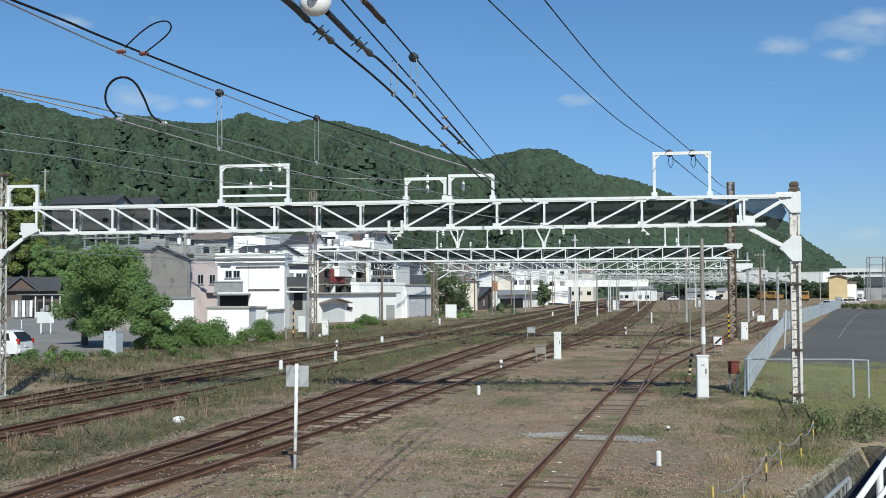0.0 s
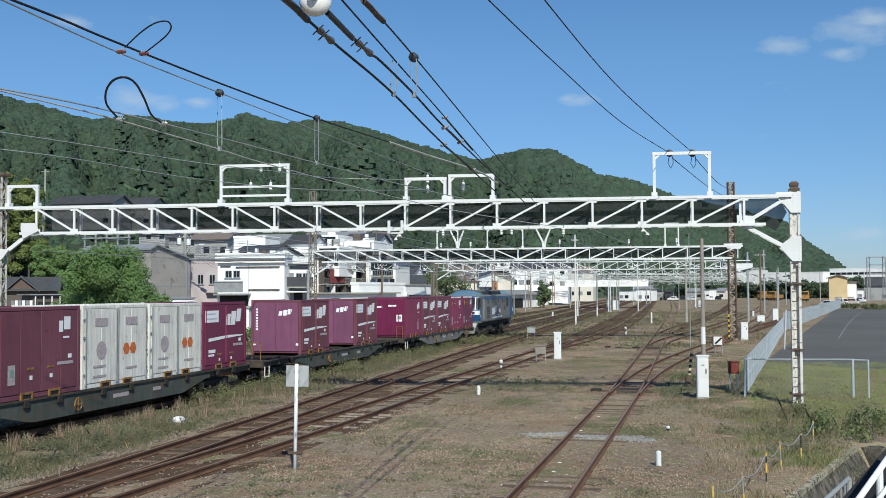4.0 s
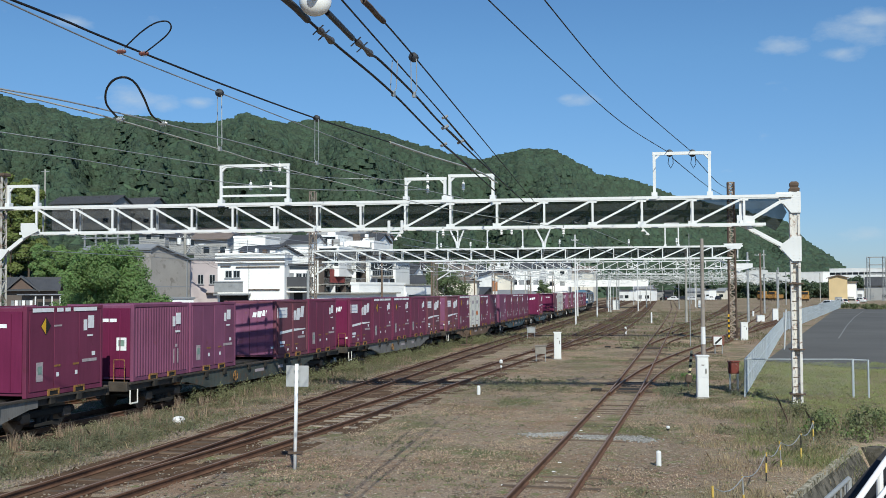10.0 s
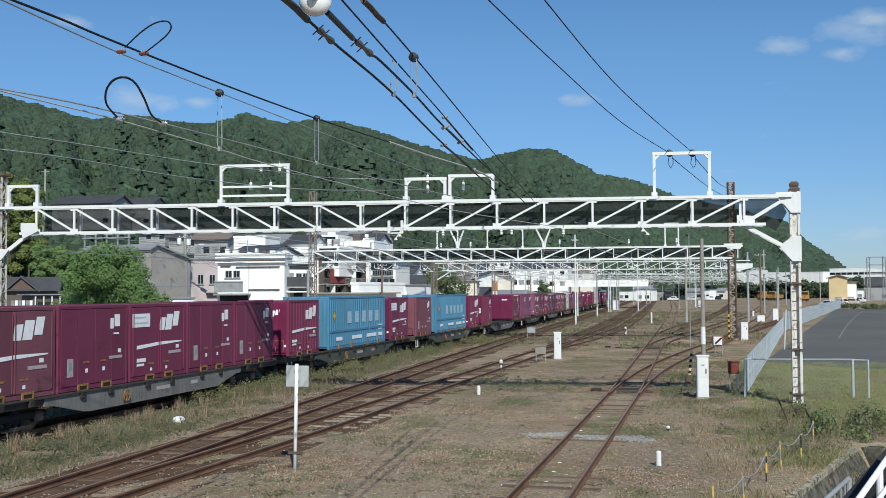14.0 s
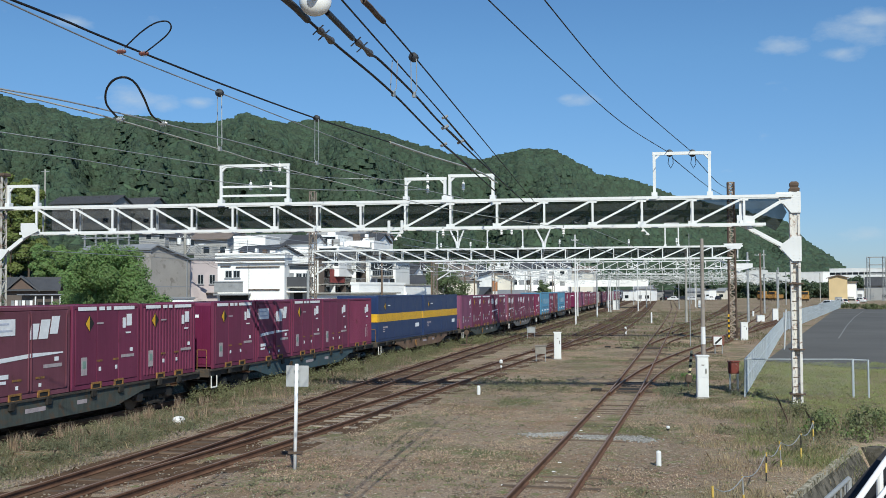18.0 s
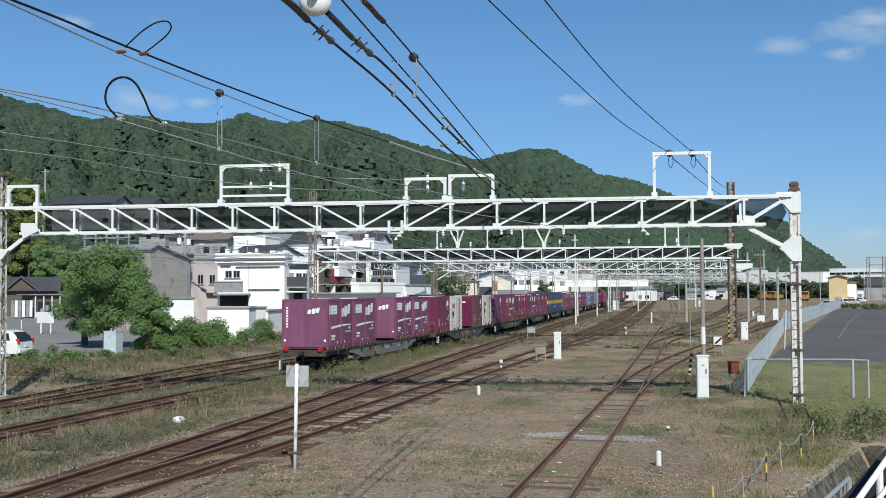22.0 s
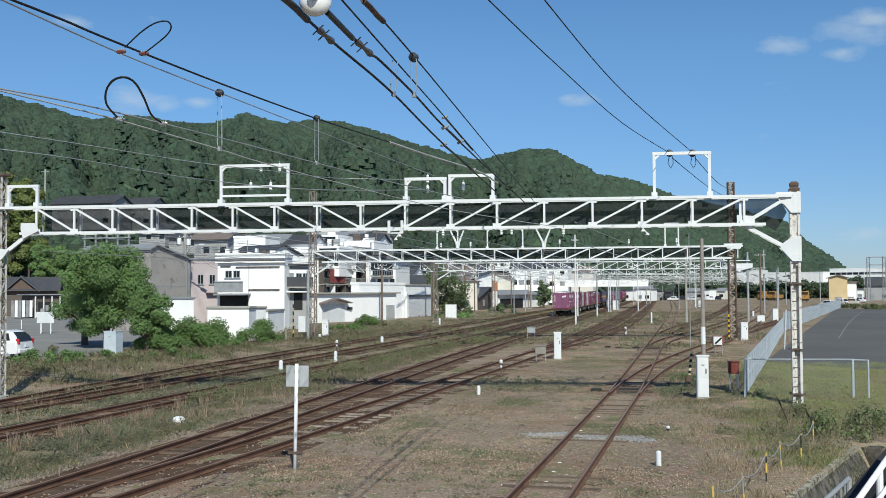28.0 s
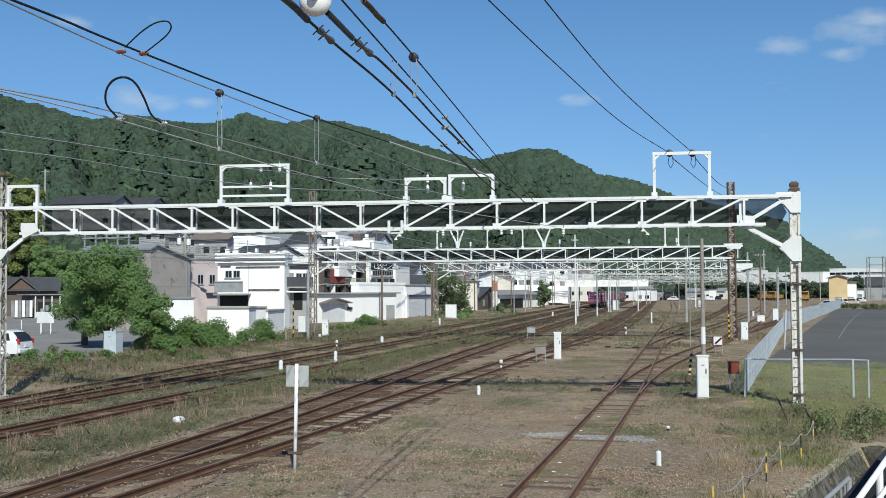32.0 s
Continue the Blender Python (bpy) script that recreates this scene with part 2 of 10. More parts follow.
# ---- building blocks ----
class Form:
    """A mesh in the making."""

    def __init__(self):
        self.v, self.f = [], []

    def poly(self, pts, faces):
        n = len(self.v)
        self.v += [tuple(p) for p in pts]
        self.f += [tuple(n + i for i in q) for q in faces]
        return self

    def box(self, x0, x1, y0, y1, z0, z1, c=0.0):
        if c <= 0:
            return self.poly([(x, y, z) for z in (z0, z1) for y in (y0, y1) for x in (x0, x1)],
                             [(0, 2, 3, 1), (4, 5, 7, 6), (0, 1, 5, 4), (2, 6, 7, 3), (0, 4, 6, 2), (1, 3, 7, 5)])
        ring = lambda e: [(x0 + c + e, y0 + e), (x1 - c - e, y0 + e), (x1 - e, y0 + c + e), (x1 - e, y1 - c - e), (x1 - c - e, y1 - e), (x0 + c + e, y1 - e),
                          (x0 + e, y1 - c - e), (x0 + e, y0 + c + e)]
        rows = [[(x, y, z0) for x, y in ring(c * 0.7)], [(x, y, z0 + c) for x, y in ring(0)], [(x, y, z1 - c) for x, y in ring(0)],
                [(x, y, z1) for x, y in ring(c * 0.7)]]
        return self.rings(rows)

    def rings(self, rows, caps=True, closed=True):
        n, k = len(rows[0]), len(rows)
        faces = []
        for a in range(k - 1):
            for i in range(n if closed else n - 1):
                j = (i + 1) % n
                faces.append((a * n + i, a * n + j, (a + 1) * n + j, (a + 1) * n + i))
        if caps:
            faces += [tuple(reversed(range(n))), tuple((k - 1) * n + i for i in range(n))]
        return self.poly([p for r in rows for p in r], faces)

    def tube(self, p, q, r, n=8, r2=None):
        return self.pipe([p, q], [r, r if r2 is None else r2], n)

    def pipe(self, pts, radii, n=8):
        pts = [Vector(p) for p in pts]
        if not isinstance(radii, (list, tuple)):
            radii = [radii] * len(pts)
        rows = []
        for i, p in enumerate(pts):
            d = (pts[min(i + 1, len(pts) - 1)] - pts[max(i - 1, 0)]).normalized()
            a = d.orthogonal().normalized() if i == 0 else (rows_a - d * rows_a.dot(d)).normalized()
            rows_a = a
            b = d.cross(a)
            rows.append([p + radii[i] * (math.cos(t) * a + math.sin(t) * b) for t in (2 * math.pi * k / n for k in range(n))])
        return self.rings(rows)

    def bar(self, p, q, w, d, up=(0, 0, 1)):
        """A rectangular bar from p to q, w wide and d deep (along up)."""
        p, q, up = Vector(p), Vector(q), Vector(up)
        t = (q - p).normalized()
        s = t.cross(up)
        if s.length < 1e-4:
            s = t.cross(Vector((0, 1, 0)))
        s.normalize()
        u = s.cross(t)
        rows = [[e + s * (a * w / 2) + u * (b * d / 2) for a, b in ((-1, -1), (1, -1), (1, 1), (-1, 1))] for e in (p, q)]
        return self.rings(rows)

    def prism(self, outline, axis, c0, c1):
        """An outline of two coordinates, drawn out along the third axis (0 x, 1 y, 2 z)."""
        def full(a, b, c):
            q = [a, b]
            q.insert(axis, c)
            return tuple(q)
        return self.rings([[full(a, b, c) for a, b in outline] for c in (c0, c1)])

    def lathe(self, centre, profile, n=12, axis=2):
        rows = []
        for r, hgt in profile:
            row = []
            for k in range(n):
                t = 2 * math.pi * k / n
                q = [r * math.cos(t), r * math.sin(t)]
                q.insert(axis, hgt)
                row.append(tuple(c + o for c, o in zip(centre, q)))
            rows.append(row)
        return self.rings(rows)

    def hoop(self, centre, r, t, n=18, axis=0):
        """A thin closed ring."""
        rows = []
        for k in range(n):
            a = 2 * math.pi * k / n
            row = []
            for b in range(6):
                e = 2 * math.pi * b / 6
                q = [(r + t * math.cos(e)) * math.cos(a), (r + t * math.cos(e)) * math.sin(a)]
                q.insert(axis, t * math.sin(e))
                row.append(tuple(c + o for c, o in zip(centre, q)))
            rows.append(row)
        return self.rings(rows + rows[:1], caps=False)

    def data(self, name, material, smooth=False):
        me = bpy.data.meshes.new(name)
        me.from_pydata(self.v, [], self.f)
        me.materials.append(material)
        me.validate()
        bm = bmesh.new()
        bm.from_mesh(me)
        bmesh.ops.recalc_face_normals(bm, faces=bm.faces)
        bm.to_mesh(me)
        bm.free()
        if smooth:
            me.polygons.foreach_set("use_smooth", [True] * len(me.polygons))
        return me


def part(name, form, material, parent=None, label="", loc=None, smooth=False):
    """Links a form, or mesh data, as one mesh object under a thing or a part."""
    me = form.data(name, material, smooth) if isinstance(form, Form) else form
    ob = new(name, me)
    ob.parent = parent
    if loc is not None:
        ob.matrix_basis = loc if isinstance(loc, Matrix) else Matrix.Translation(loc)
    return tagged(ob, label)


def thing(name, label, category, group="", kind="", at=None):
    ob = new(name)
    ob.empty_display_size = 0.2
    if at is not None:
        ob.matrix_basis = at if isinstance(at, Matrix) else Matrix.Translation(at)
    return tagged(ob, label, category, group, kind)


def lerp_rows(rows, t):
    return float(np.interp(t, [r[0] for r in rows], [r[1] for r in rows]))


RNG = random.Random(7)
GROUND = -0.17

# ---- ground ----
def bend(y):
    """How far the yard has swung to the left at y."""
    if y < 75:
        return 0.0
    if y < 110:
        return 0.0365 * (y - 75) ** 2 / 70
    return 0.0365 * (y - 92.5)


def ditch_edge(y):
    return 1.63 + (y - 21.6) * 0.295


def relief(x, y):
    n = noise.noise(Vector((x * 0.5, y * 0.5, 0))) * 0.03 + noise.noise(Vector((x * 1.7, y * 1.7, 3))) * 0.02
    z = GROUND + n
    # beyond the ditch wall beside the camera the ground falls away
    edge = ditch_edge(y)
    if y < 28.8 and x > edge:
        z -= min(2.3, (x - edge) * 1.9) + 0.3
    # a low bank between the farthest track and the street
    if x < -27.5:
        z += 0.35 * max(0.0, 1 - abs(x + 30.5) / 3) * max(0.0, 1 - abs(y - 50) / 60)
    return z


YARD = ground_mat()


def build_ground():
    far = [60, 90, 140, 220, 400, 800, 1600, 3500]
    xs = [-v for v in reversed(far)] + list(np.arange(-45, 14.1, 0.6)) + [18, 24, 32, 42] + far
    ys = [-3000, -800, -200, -60, -20, 0, 8] + list(np.arange(14, 92.1, 0.6)) + list(range(94, 260, 6)) + [280, 320, 400, 550, 800, 1200, 2000, 3500]
    verts = [(x, y, relief(x, y) if -46 < x < 15 and 13 < y < 93 else GROUND) for y in ys for x in xs]
    n = len(xs)
    faces = [(j * n + i, j * n + i + 1, (j + 1) * n + i + 1, (j + 1) * n + i) for j in range(len(ys) - 1) for i in range(n - 1)]
    me = bpy.data.meshes.new("ground")
    me.from_pydata(verts, [], faces)
    me.materials.append(YARD)
    me.polygons.foreach_set("use_smooth", [True] * len(faces))
    tagged(new("ground", me), "brown gravelly yard ground with dry grass and weeds", "ground", kind="structure")


build_ground()

# ---- tracks ----
RAIL_SHAPE = [(-0.062, -0.15), (0.062, -0.15), (0.062, -0.138), (0.010, -0.118), (0.010, -0.048), (0.034, -0.036), (0.034, -0.004), (0.026, 0),
              (-0.026, 0), (-0.034, -0.004), (-0.034, -0.036), (-0.010, -0.048), (-0.010, -0.118), (-0.062, -0.138)]
SLEEPER_DATA = Form().box(-1.02, 1.02, -0.11, 0.11, -0.26, -0.135, 0.015).data("sleeper", SLEEPER)
PALE_SLEEPER = Form().box(-1.02, 1.02, -0.12, 0.12, -0.26, -0.135, 0.015).data("concrete_sleeper", mat("dusty_concrete_sleeper", (0.27, 0.225, 0.175), 0.95, 0, 0.35, 3, 0.4, 30, rnd=0.3, stain=(0.17, 0.12, 0.08), stain_at=0.52))
TRACKS = {}


def line_of(rows, y0, y1, step):
    """A smooth line through rows of (y, x)."""
    ys = np.arange(y0, y1 + 0.01, step)
    wide = np.arange(y0 - 20, y1 + 20.01, step)
    xs = np.interp(wide, [r[0] for r in rows], [r[1] for r in rows])
    s0 = (rows[1][1] - rows[0][1]) / (rows[1][0] - rows[0][0])
    s1 = (rows[-1][1] - rows[-2][1]) / (rows[-1][0] - rows[-2][0])
    xs = np.where(wide < rows[0][0], rows[0][1] + (wide - rows[0][0]) * s0, xs)
    xs = np.where(wide > rows[-1][0], rows[-1][1] + (wide - rows[-1][0]) * s1, xs)
    k = max(1, int(8 / step))
    ker = np.hanning(2 * k + 3)[1:-1]
    sm = np.convolve(xs, ker / ker.sum(), mode="same")
    off = int(round(20 / step))
    return [(float(sm[off + i]), float(y)) for i, y in enumerate(ys)]


def track(key, rows, y0, y1, label, drop=0.0, sleepers=None, step=2.0, rail=None):
    pts = line_of(rows, y0, y1, step)
    TRACKS[key] = rows
    ob = thing("railway_track", label, "railway track", "yard tracks", "structure")
    for side in (-0.565, 0.565):
        rows3 = []
        for i, (x, y) in enumerate(pts):
            a, b = pts[max(0, i - 1)], pts[min(len(pts) - 1, i + 1)]
            d = Vector((b[0] - a[0], b[1] - a[1])).normalized()
            nx, ny = d.y, -d.x
            rows3.append([(x + nx * (side + o), y + ny * (side + o), z - drop) for o, z in RAIL_SHAPE])
        part("rail", Form().rings(rows3), rail or RUST, ob)
        # paler strip on top: worn steel and the rail's highlight in one colour
        head = [[(a[0] * 0.94 + b[0] * 0.06, a[1] * 0.94 + b[1] * 0.06, 0.003 - drop), (a[0] * 0.06 + b[0] * 0.94, a[1] * 0.06 + b[1] * 0.94, 0.003 - drop), (b[0], b[1], -0.003 - drop), (a[0], a[1], -0.003 - drop)] for a, b in ((r[7], r[8]) for r in rows3)]
        part("rail_head", Form().rings(head), RAILTOP, ob)
    rnd = random.Random(key + "bed")
    rows3 = []
    for x, y in pts:
        k = 0.35 if key == "B" else 0.0
        wl, wr = rnd.uniform(1.15, 1.45) + k, rnd.uniform(1.15, 1.45) + k
        zc = -0.158 - drop
        rows3.append([(x - wl - 0.25, y, -0.3), (x + wr + 0.25, y, -0.3), (x + wr, y, zc - 0.006), (x, y, zc), (x - wl, y, zc - 0.006)])
    part("ballast_bed", Form().rings(rows3), YARD if key in "ST" else DARKBALLAST if key in ("A1", "A2", "B") else BALLAST, ob)
    if sleepers:
        s0, s1 = sleepers
        rnd = random.Random(key)
        y = s0
        pts2 = line_of(rows, s0 - 1, s1 + 1, 0.62)
        for i in range(1, len(pts2) - 1):
            a, b = pts2[i - 1], pts2[i + 1]
            turn = -math.degrees(math.atan2(b[0] - a[0], b[1] - a[1]))
            part("sleeper", PALE_SLEEPER if key == "D2" else SLEEPER_DATA, None, ob, loc=pose(pts2[i][0], pts2[i][1], (rnd.uniform(-0.048, 0.008) if key in "ST" else rnd.uniform(-0.034, 0.006)) - drop, 0, 0, turn + rnd.uniform(-1.5, 1.5)))
    return ob


def swung(rows):
    return [(y, x - bend(y)) for y, x in rows]


FAR = [76, 84, 92, 100, 110, 150, 200, 300, 420, 640]
B_ROWS = [(-80, -19.15), (70, -19.15)] + [(y, -19.15 - bend(y)) for y in FAR]
track("B", B_ROWS, -60, 640, "rusty yard track half hidden in weeds", sleepers=(24, 56))
track("A2", [(-20, -22.9), (70, -22.9)] + [(y, -23.0 - bend(y)) for y in FAR], 10, 600, "rusty weed-grown yard track", drop=0.004)
track("A1", [(0, -22.9), (20, -23.2), (32, -24.4), (45, -25.6), (60, -26.3), (70, -26.6)] + [(y, -26.9 - bend(y)) for y in FAR], 12, 600, "rusty weed-grown yard track by the street", drop=0.008)
track("D1", [(0, -12.3), (18, -12.6), (25, -12.85), (37, -13.4), (45, -13.8), (60, -14.5), (77, -15.2)] + [(y, -15.5 - bend(y)) for y in FAR[2:]], 8, 600,
      "main line track with worn brown rails on ballast", sleepers=(16, 78))
track("D2", [(0, -12.15), (18, -11.62), (22, -11.4), (30, -11.0), (42, -10.85), (55, -10.55), (73, -10.3), (90, -10.8), (110, -11.0), (150, -12.0), (200, -14.0), (300, -17.6), (420, -22.0)], 8, 400,
      "main line track with worn brown rails on ballast", drop=0.004, sleepers=(26, 66))
track("D3", [(60, -10.6), (73, -10.0), (86, -9.0), (112, -8.6), (150, -9.6), (200, -11.2), (300, -14.9), (400, -18.5)], 66, 400, "yard track branching off the main line", drop=0.008)
track("S", [(0, -3.2), (40, -3.05), (75, -3.55), (120, -4.2), (229, -6.4), (400, -12.4)], 8, 400, "rusty siding track with rotten sleepers", sleepers=(16, 78))
track("T", [(36, -3.06), (44, -2.98), (48, -2.85), (53, -2.52), (60, -1.85), (67.3, -0.95), (76, 0.25), (102, 3.2), (160, 8.4), (240, 14)], 40, 240, "rusty branch track curving away to the yard", drop=0.004, sleepers=(46, 70))
track("U", [(60, -1.6), (74, 0.2), (90, 2.0), (110, 4.8), (150, 11), (240, 27)], 80, 240, "rusty yard track far off", drop=0.008)
track("V", [(90, -3.9), (110, -3.0), (140, -0.5), (200, 3.0), (330, 8)], 96, 330, "rusty yard track far off", drop=0.008)
track("X", [(60, -3.35), (76, -3.45), (82, -3.2), (88, -2.55), (105, -0.3), (120, 1.4), (150, 4.6), (200, 9.0), (330, 18)], 76, 330, "rusty yard track far off", drop=0.012)

# ---- overhead line gantries ----
def lattice(name, parent, x, y, z0, z1, w, material, leg=0.07, step=None, brace=None):
    """A square lattice column: four angle legs with crossing braces."""
    step = step or w * 1.3
    col = part(name, Form().box(x - w / 2 - 0.12, x + w / 2 + 0.12, y - w / 2 - 0.12, y + w / 2 + 0.12, z0 - 0.2, z0 + 0.12, 0.03), CONCRETE, parent)
    for sx in (-1, 1):
        for sy in (-1, 1):
            part("leg", Form().bar((x + sx * w / 2, y + sy * w / 2, z0), (x + sx * w / 2 * 0.8, y + sy * w / 2 * 0.8, z1), leg, leg), material, col)
    n = max(2, int((z1 - z0) / step))
    m = Form()
    for i in range(n):
        a, b = z0 + (z1 - z0) * i / n, z0 + (z1 - z0) * (i + 1) / n
        k = w / 2 * (1 - 0.2 * i / n)
        s = 1 if i % 2 else -1
        for p, q in (((-s, -1), (s, -1)), ((s, 1), (-s, 1)), ((-1, s), (-1, -s)), ((1, -s), (1, s))):
            m.bar((x + p[0] * k, y + p[1] * k, a), (x + q[0] * k, y + q[1] * k, b), leg * 0.6, leg * 0.6)
        for p, q in (((-1, -1), (1, -1)), ((-1, 1), (1, 1)), ((-1, -1), (-1, 1)), ((1, -1), (1, 1))):
            m.bar((x + p[0] * k, y + p[1] * k, b), (x + q[0] * k, y + q[1] * k, b), leg * 0.5, leg * 0.5)
    part("bracing", m, brace or material, col)["kind"] = "stuff"
    return col


def truss(ob, right, left, zb, zt, bays, depth, material, detail=True, size=0.13, ends=(1.75, 1.75), swell=0.0):
    """A box truss between two plan points, with its diagonals falling towards the middle."""
    right, left = Vector((*right, 0)), Vector((*left, 0))
    along = (left - right).normalized()
    across = Vector((-along.y, along.x, 0))
    bay = ((left - right).length - sum(ends)) / bays

    def joint(i):
        return right + along * (ends[0] + bay * i + swell * i * (bays - i))

    for s in (-1, 1):
        o = across * (s * depth / 2)
        for z in (zb, zt):
            e = 0.9 if z == zb else 0.0
            p, q = right + along * e + o, left - along * e + o
            part("top_chord" if z == zt else "bottom_chord", Form().bar((p.x, p.y, z), (q.x, q.y, z), size, size), material, ob)
        joined = Form()
        # far face's posts go grey: their shade is put into the colour
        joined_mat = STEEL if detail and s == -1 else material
        for i in range(bays + 1):
            c = joint(i) + o
            v = Form().bar((c.x, c.y, zb), (c.x, c.y, zt), size * 0.5, size * 0.5, (along.x, along.y, 0))
            if detail and s == 1:
                v = Form().bar((c.x, c.y, zb), (c.x, c.y, zt), size * 0.75, size * 0.75, (along.x, along.y, 0))
                part("post", v, material, ob)
            else:
                joined.poly(v.v, v.f)
            if i < bays and (s == 1 or not detail):
                c2 = joint(i + 1) + o
                a, b = (c, c2) if i >= bays / 2 else (c2, c)
                dg = Form().bar((a.x, a.y, zb + 0.05), (b.x, b.y, zt - 0.05), size * 0.7, size * 0.7)
                if detail and s == 1:
                    part("diagonal", dg, material, ob)
                else:
                    joined.poly(dg.v, dg.f)
            if detail and s == 1:
                for z in (zb, zt):
                    g = along * 0.15
                    joined.bar((c.x - g.x + 0, c.y - g.y - s * 0.01, z + (0.08 if z == zb else -0.08)), (c.x + g.x, c.y + g.y - s * 0.01, z + (0.08 if z == zb else -0.08)), 0.03, 0.14)
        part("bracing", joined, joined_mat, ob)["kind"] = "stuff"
    ties = Form()
    for i in range(0, bays + 1):
        c = joint(i)
        for z in (zb, zt):
            a, b = c - across * depth / 2, c + across * depth / 2
            ties.bar((a.x, a.y, z), (b.x, b.y, z), size * 0.6, size * 0.6)
    part("ties", ties, material, ob)["kind"] = "stuff"
    return right, along, across


def portal(ob, right, along, x0, x1, z0, z1, material, mids=()):
    """A small frame standing on the truss between two stations of x."""
    def at(x, z):
        d = (x - right.x) / along.x
        p = right + along * d
        return (p.x, p.y, z)
    fr = part("wire_frame", Form().bar(at(x0 - 0.06, z1), at(x1 + 0.06, z1), 0.09, 0.11), material, ob)
    for x in (x0, x1):
        part("upright", Form().bar(at(x, z0), at(x, z1), 0.1, 0.1, (1, 0, 0)), material, fr)
        part("foot_plate", Form().bar(at(x, z0), at(x, z0 + 0.16), 0.24, 0.2, (1, 0, 0)), material, fr)
        k = 0.18 if x == x0 else -0.18
        part("corner_brace", Form().bar(at(x, z1 - 0.22), at(x + k, z1 - 0.03), 0.07, 0.07), material, fr)
    for z in mids:
        part("cross_bar", Form().bar(at(x0, z), at(x1, z), 0.06, 0.08), material, fr)
    return fr


def netting_mat():
    m = bpy.data.materials.new("dark_netting")
    m.use_nodes = True
    nt = m.node_tree
    b = nt.nodes["Principled BSDF"]
    b.inputs["Base Color"].default_value, b.inputs["Roughness"].default_value = (0.022, 0.026, 0.030, 1), 0.9
    co = nt.nodes.new("ShaderNodeTexCoord")
    n = nt.nodes.new("ShaderNodeTexNoise")
    n.inputs["Scale"].default_value = 2.0
    nt.links.new(co.outputs["Object"], n.inputs["Vector"])
    r = nt.nodes.new("ShaderNodeMapRange")
    r.inputs["To Min"].default_value, r.inputs["To Max"].default_value = 0.48, 0.70
    nt.links.new(n.outputs[0], r.inputs["Value"])
    nt.links.new(r.outputs[0], b.inputs["Alpha"])
    return m


NETTING = netting_mat()


def near_gantry():
    ob = thing("overhead_line_gantry", "white-painted steel lattice gantry spanning the tracks, rust-streaked masts", "gantry", "line gantries")
    R0, L0 = (2.95, 38.30), (-26.4, 34.65)
    right, along, across = truss(ob, R0, L0, 6.16, 7.15, 16, 0.5, WHITE, True, 0.10, (1.63, 1.58), 0.00854)
    # right mast: two channels with battens, a rusty cap and riveted knee plates
    mast = part("mast", Form().box(2.90, 2.99, 38.12, 38.48, GROUND, 7.3, 0.01), MASTWHITE, ob)
    part("channel", Form().box(3.16, 3.25, 38.12, 38.48, GROUND, 7.3, 0.01), MASTWHITE, mast)
    for i in range(15):
        z = 0.15 + i * 0.33
        for y in (38.125, 38.475):
            part("batten", Form().bar((2.93, y, z), (3.1, y, z), 0.025, 0.035), DARKSTEEL, mast)
    part("web", Form().box(2.985, 3.165, 38.29, 38.31, GROUND, 4.7), MASTWHITE, mast)
    for z in (0.2, 1.75, 4.05):
        part("clamp_band", Form().box(2.82, 3.33, 38.06, 38.54, z, z + 0.05), DARKSTEEL, mast)
    part("post_core", Form().box(2.91, 3.24, 38.16, 38.44, 4.7, 7.35, 0.02), MASTWHITE, mast)
    part("cap", Form().rings([[(3.08 + a * s, 38.3 + b * s, z) for a, b in ((-1, -1), (1, -1), (1, 1), (-1, 1))] for s, z in
                              ((0.17, 7.3), (0.18, 7.40), (0.13, 7.46), (0.15, 7.52), (0.15, 7.60), (0.10, 7.66))]), DARKSTEEL, mast)
    for y in (38.08, 38.50):
        t = 0.03
        part("knee_plate", Form().prism([(2.45, 7.28), (3.28, 7.28), (3.28, 6.55), (2.95, 6.55), (2.62, 6.98)], 1, y - t / 2, y + t / 2), WHITE, ob)
        part("knee_plate", Form().prism([(2.52, 5.38), (2.98, 5.72), (3.28, 5.72), (3.28, 4.85), (2.98, 4.85)], 1, y - t / 2, y + t / 2), WHITE, ob)
        part("corner_plate", Form().prism([(1.12, 6.15), (1.55, 6.05), (1.72, 6.12), (1.72, 6.45), (1.12, 6.5)], 1, y - 0.20, y - 0.17), WHITE, ob)
        part("knee_brace", Form().bar((1.3, y - 0.1, 6.17), (2.62, y, 5.42), 0.11, 0.13), WHITE, ob)
        part("top_brace", Form().bar((1.6, y - 0.1, 6.35), (2.6, y, 6.95), 0.1, 0.11), WHITE, ob)
        part("end_post", Form().bar((1.26, y - 0.1, 6.3), (1.26, y - 0.1, 7.2), 0.12, 0.12, (1, 0, 0)), WHITE, ob)
        riv = Form()
        for i in range(8):
            for x in (3.02, 3.2):
                riv.tube((x, y - 0.022, 4.95 + i * 0.1), (x, y + 0.022, 4.95 + i * 0.1), 0.012, 6)
                riv.tube((x, y - 0.022, 6.6 + i * 0.08), (x, y + 0.022, 6.6 + i * 0.08), 0.012, 6)
        part("rivets", riv, MASTWHITE, ob)["kind"] = "stuff"
    # left mast
    lx, ly = L0
    lattice("mast", ob, lx - 0.05, ly, GROUND, 8.45, 0.34, mat("pale_weathered_mast_paint", (0.42, 0.41, 0.38), 0.75, 0, 0.3, 2, 0.2, 30, stain=(0.17, 0.12, 0.09), stain_at=0.5))
    part("mast_cap", Form().box(lx - 0.34, lx + 0.24, ly - 0.22, ly + 0.22, 8.4, 8.52, 0.02), DARKSTEEL, ob)
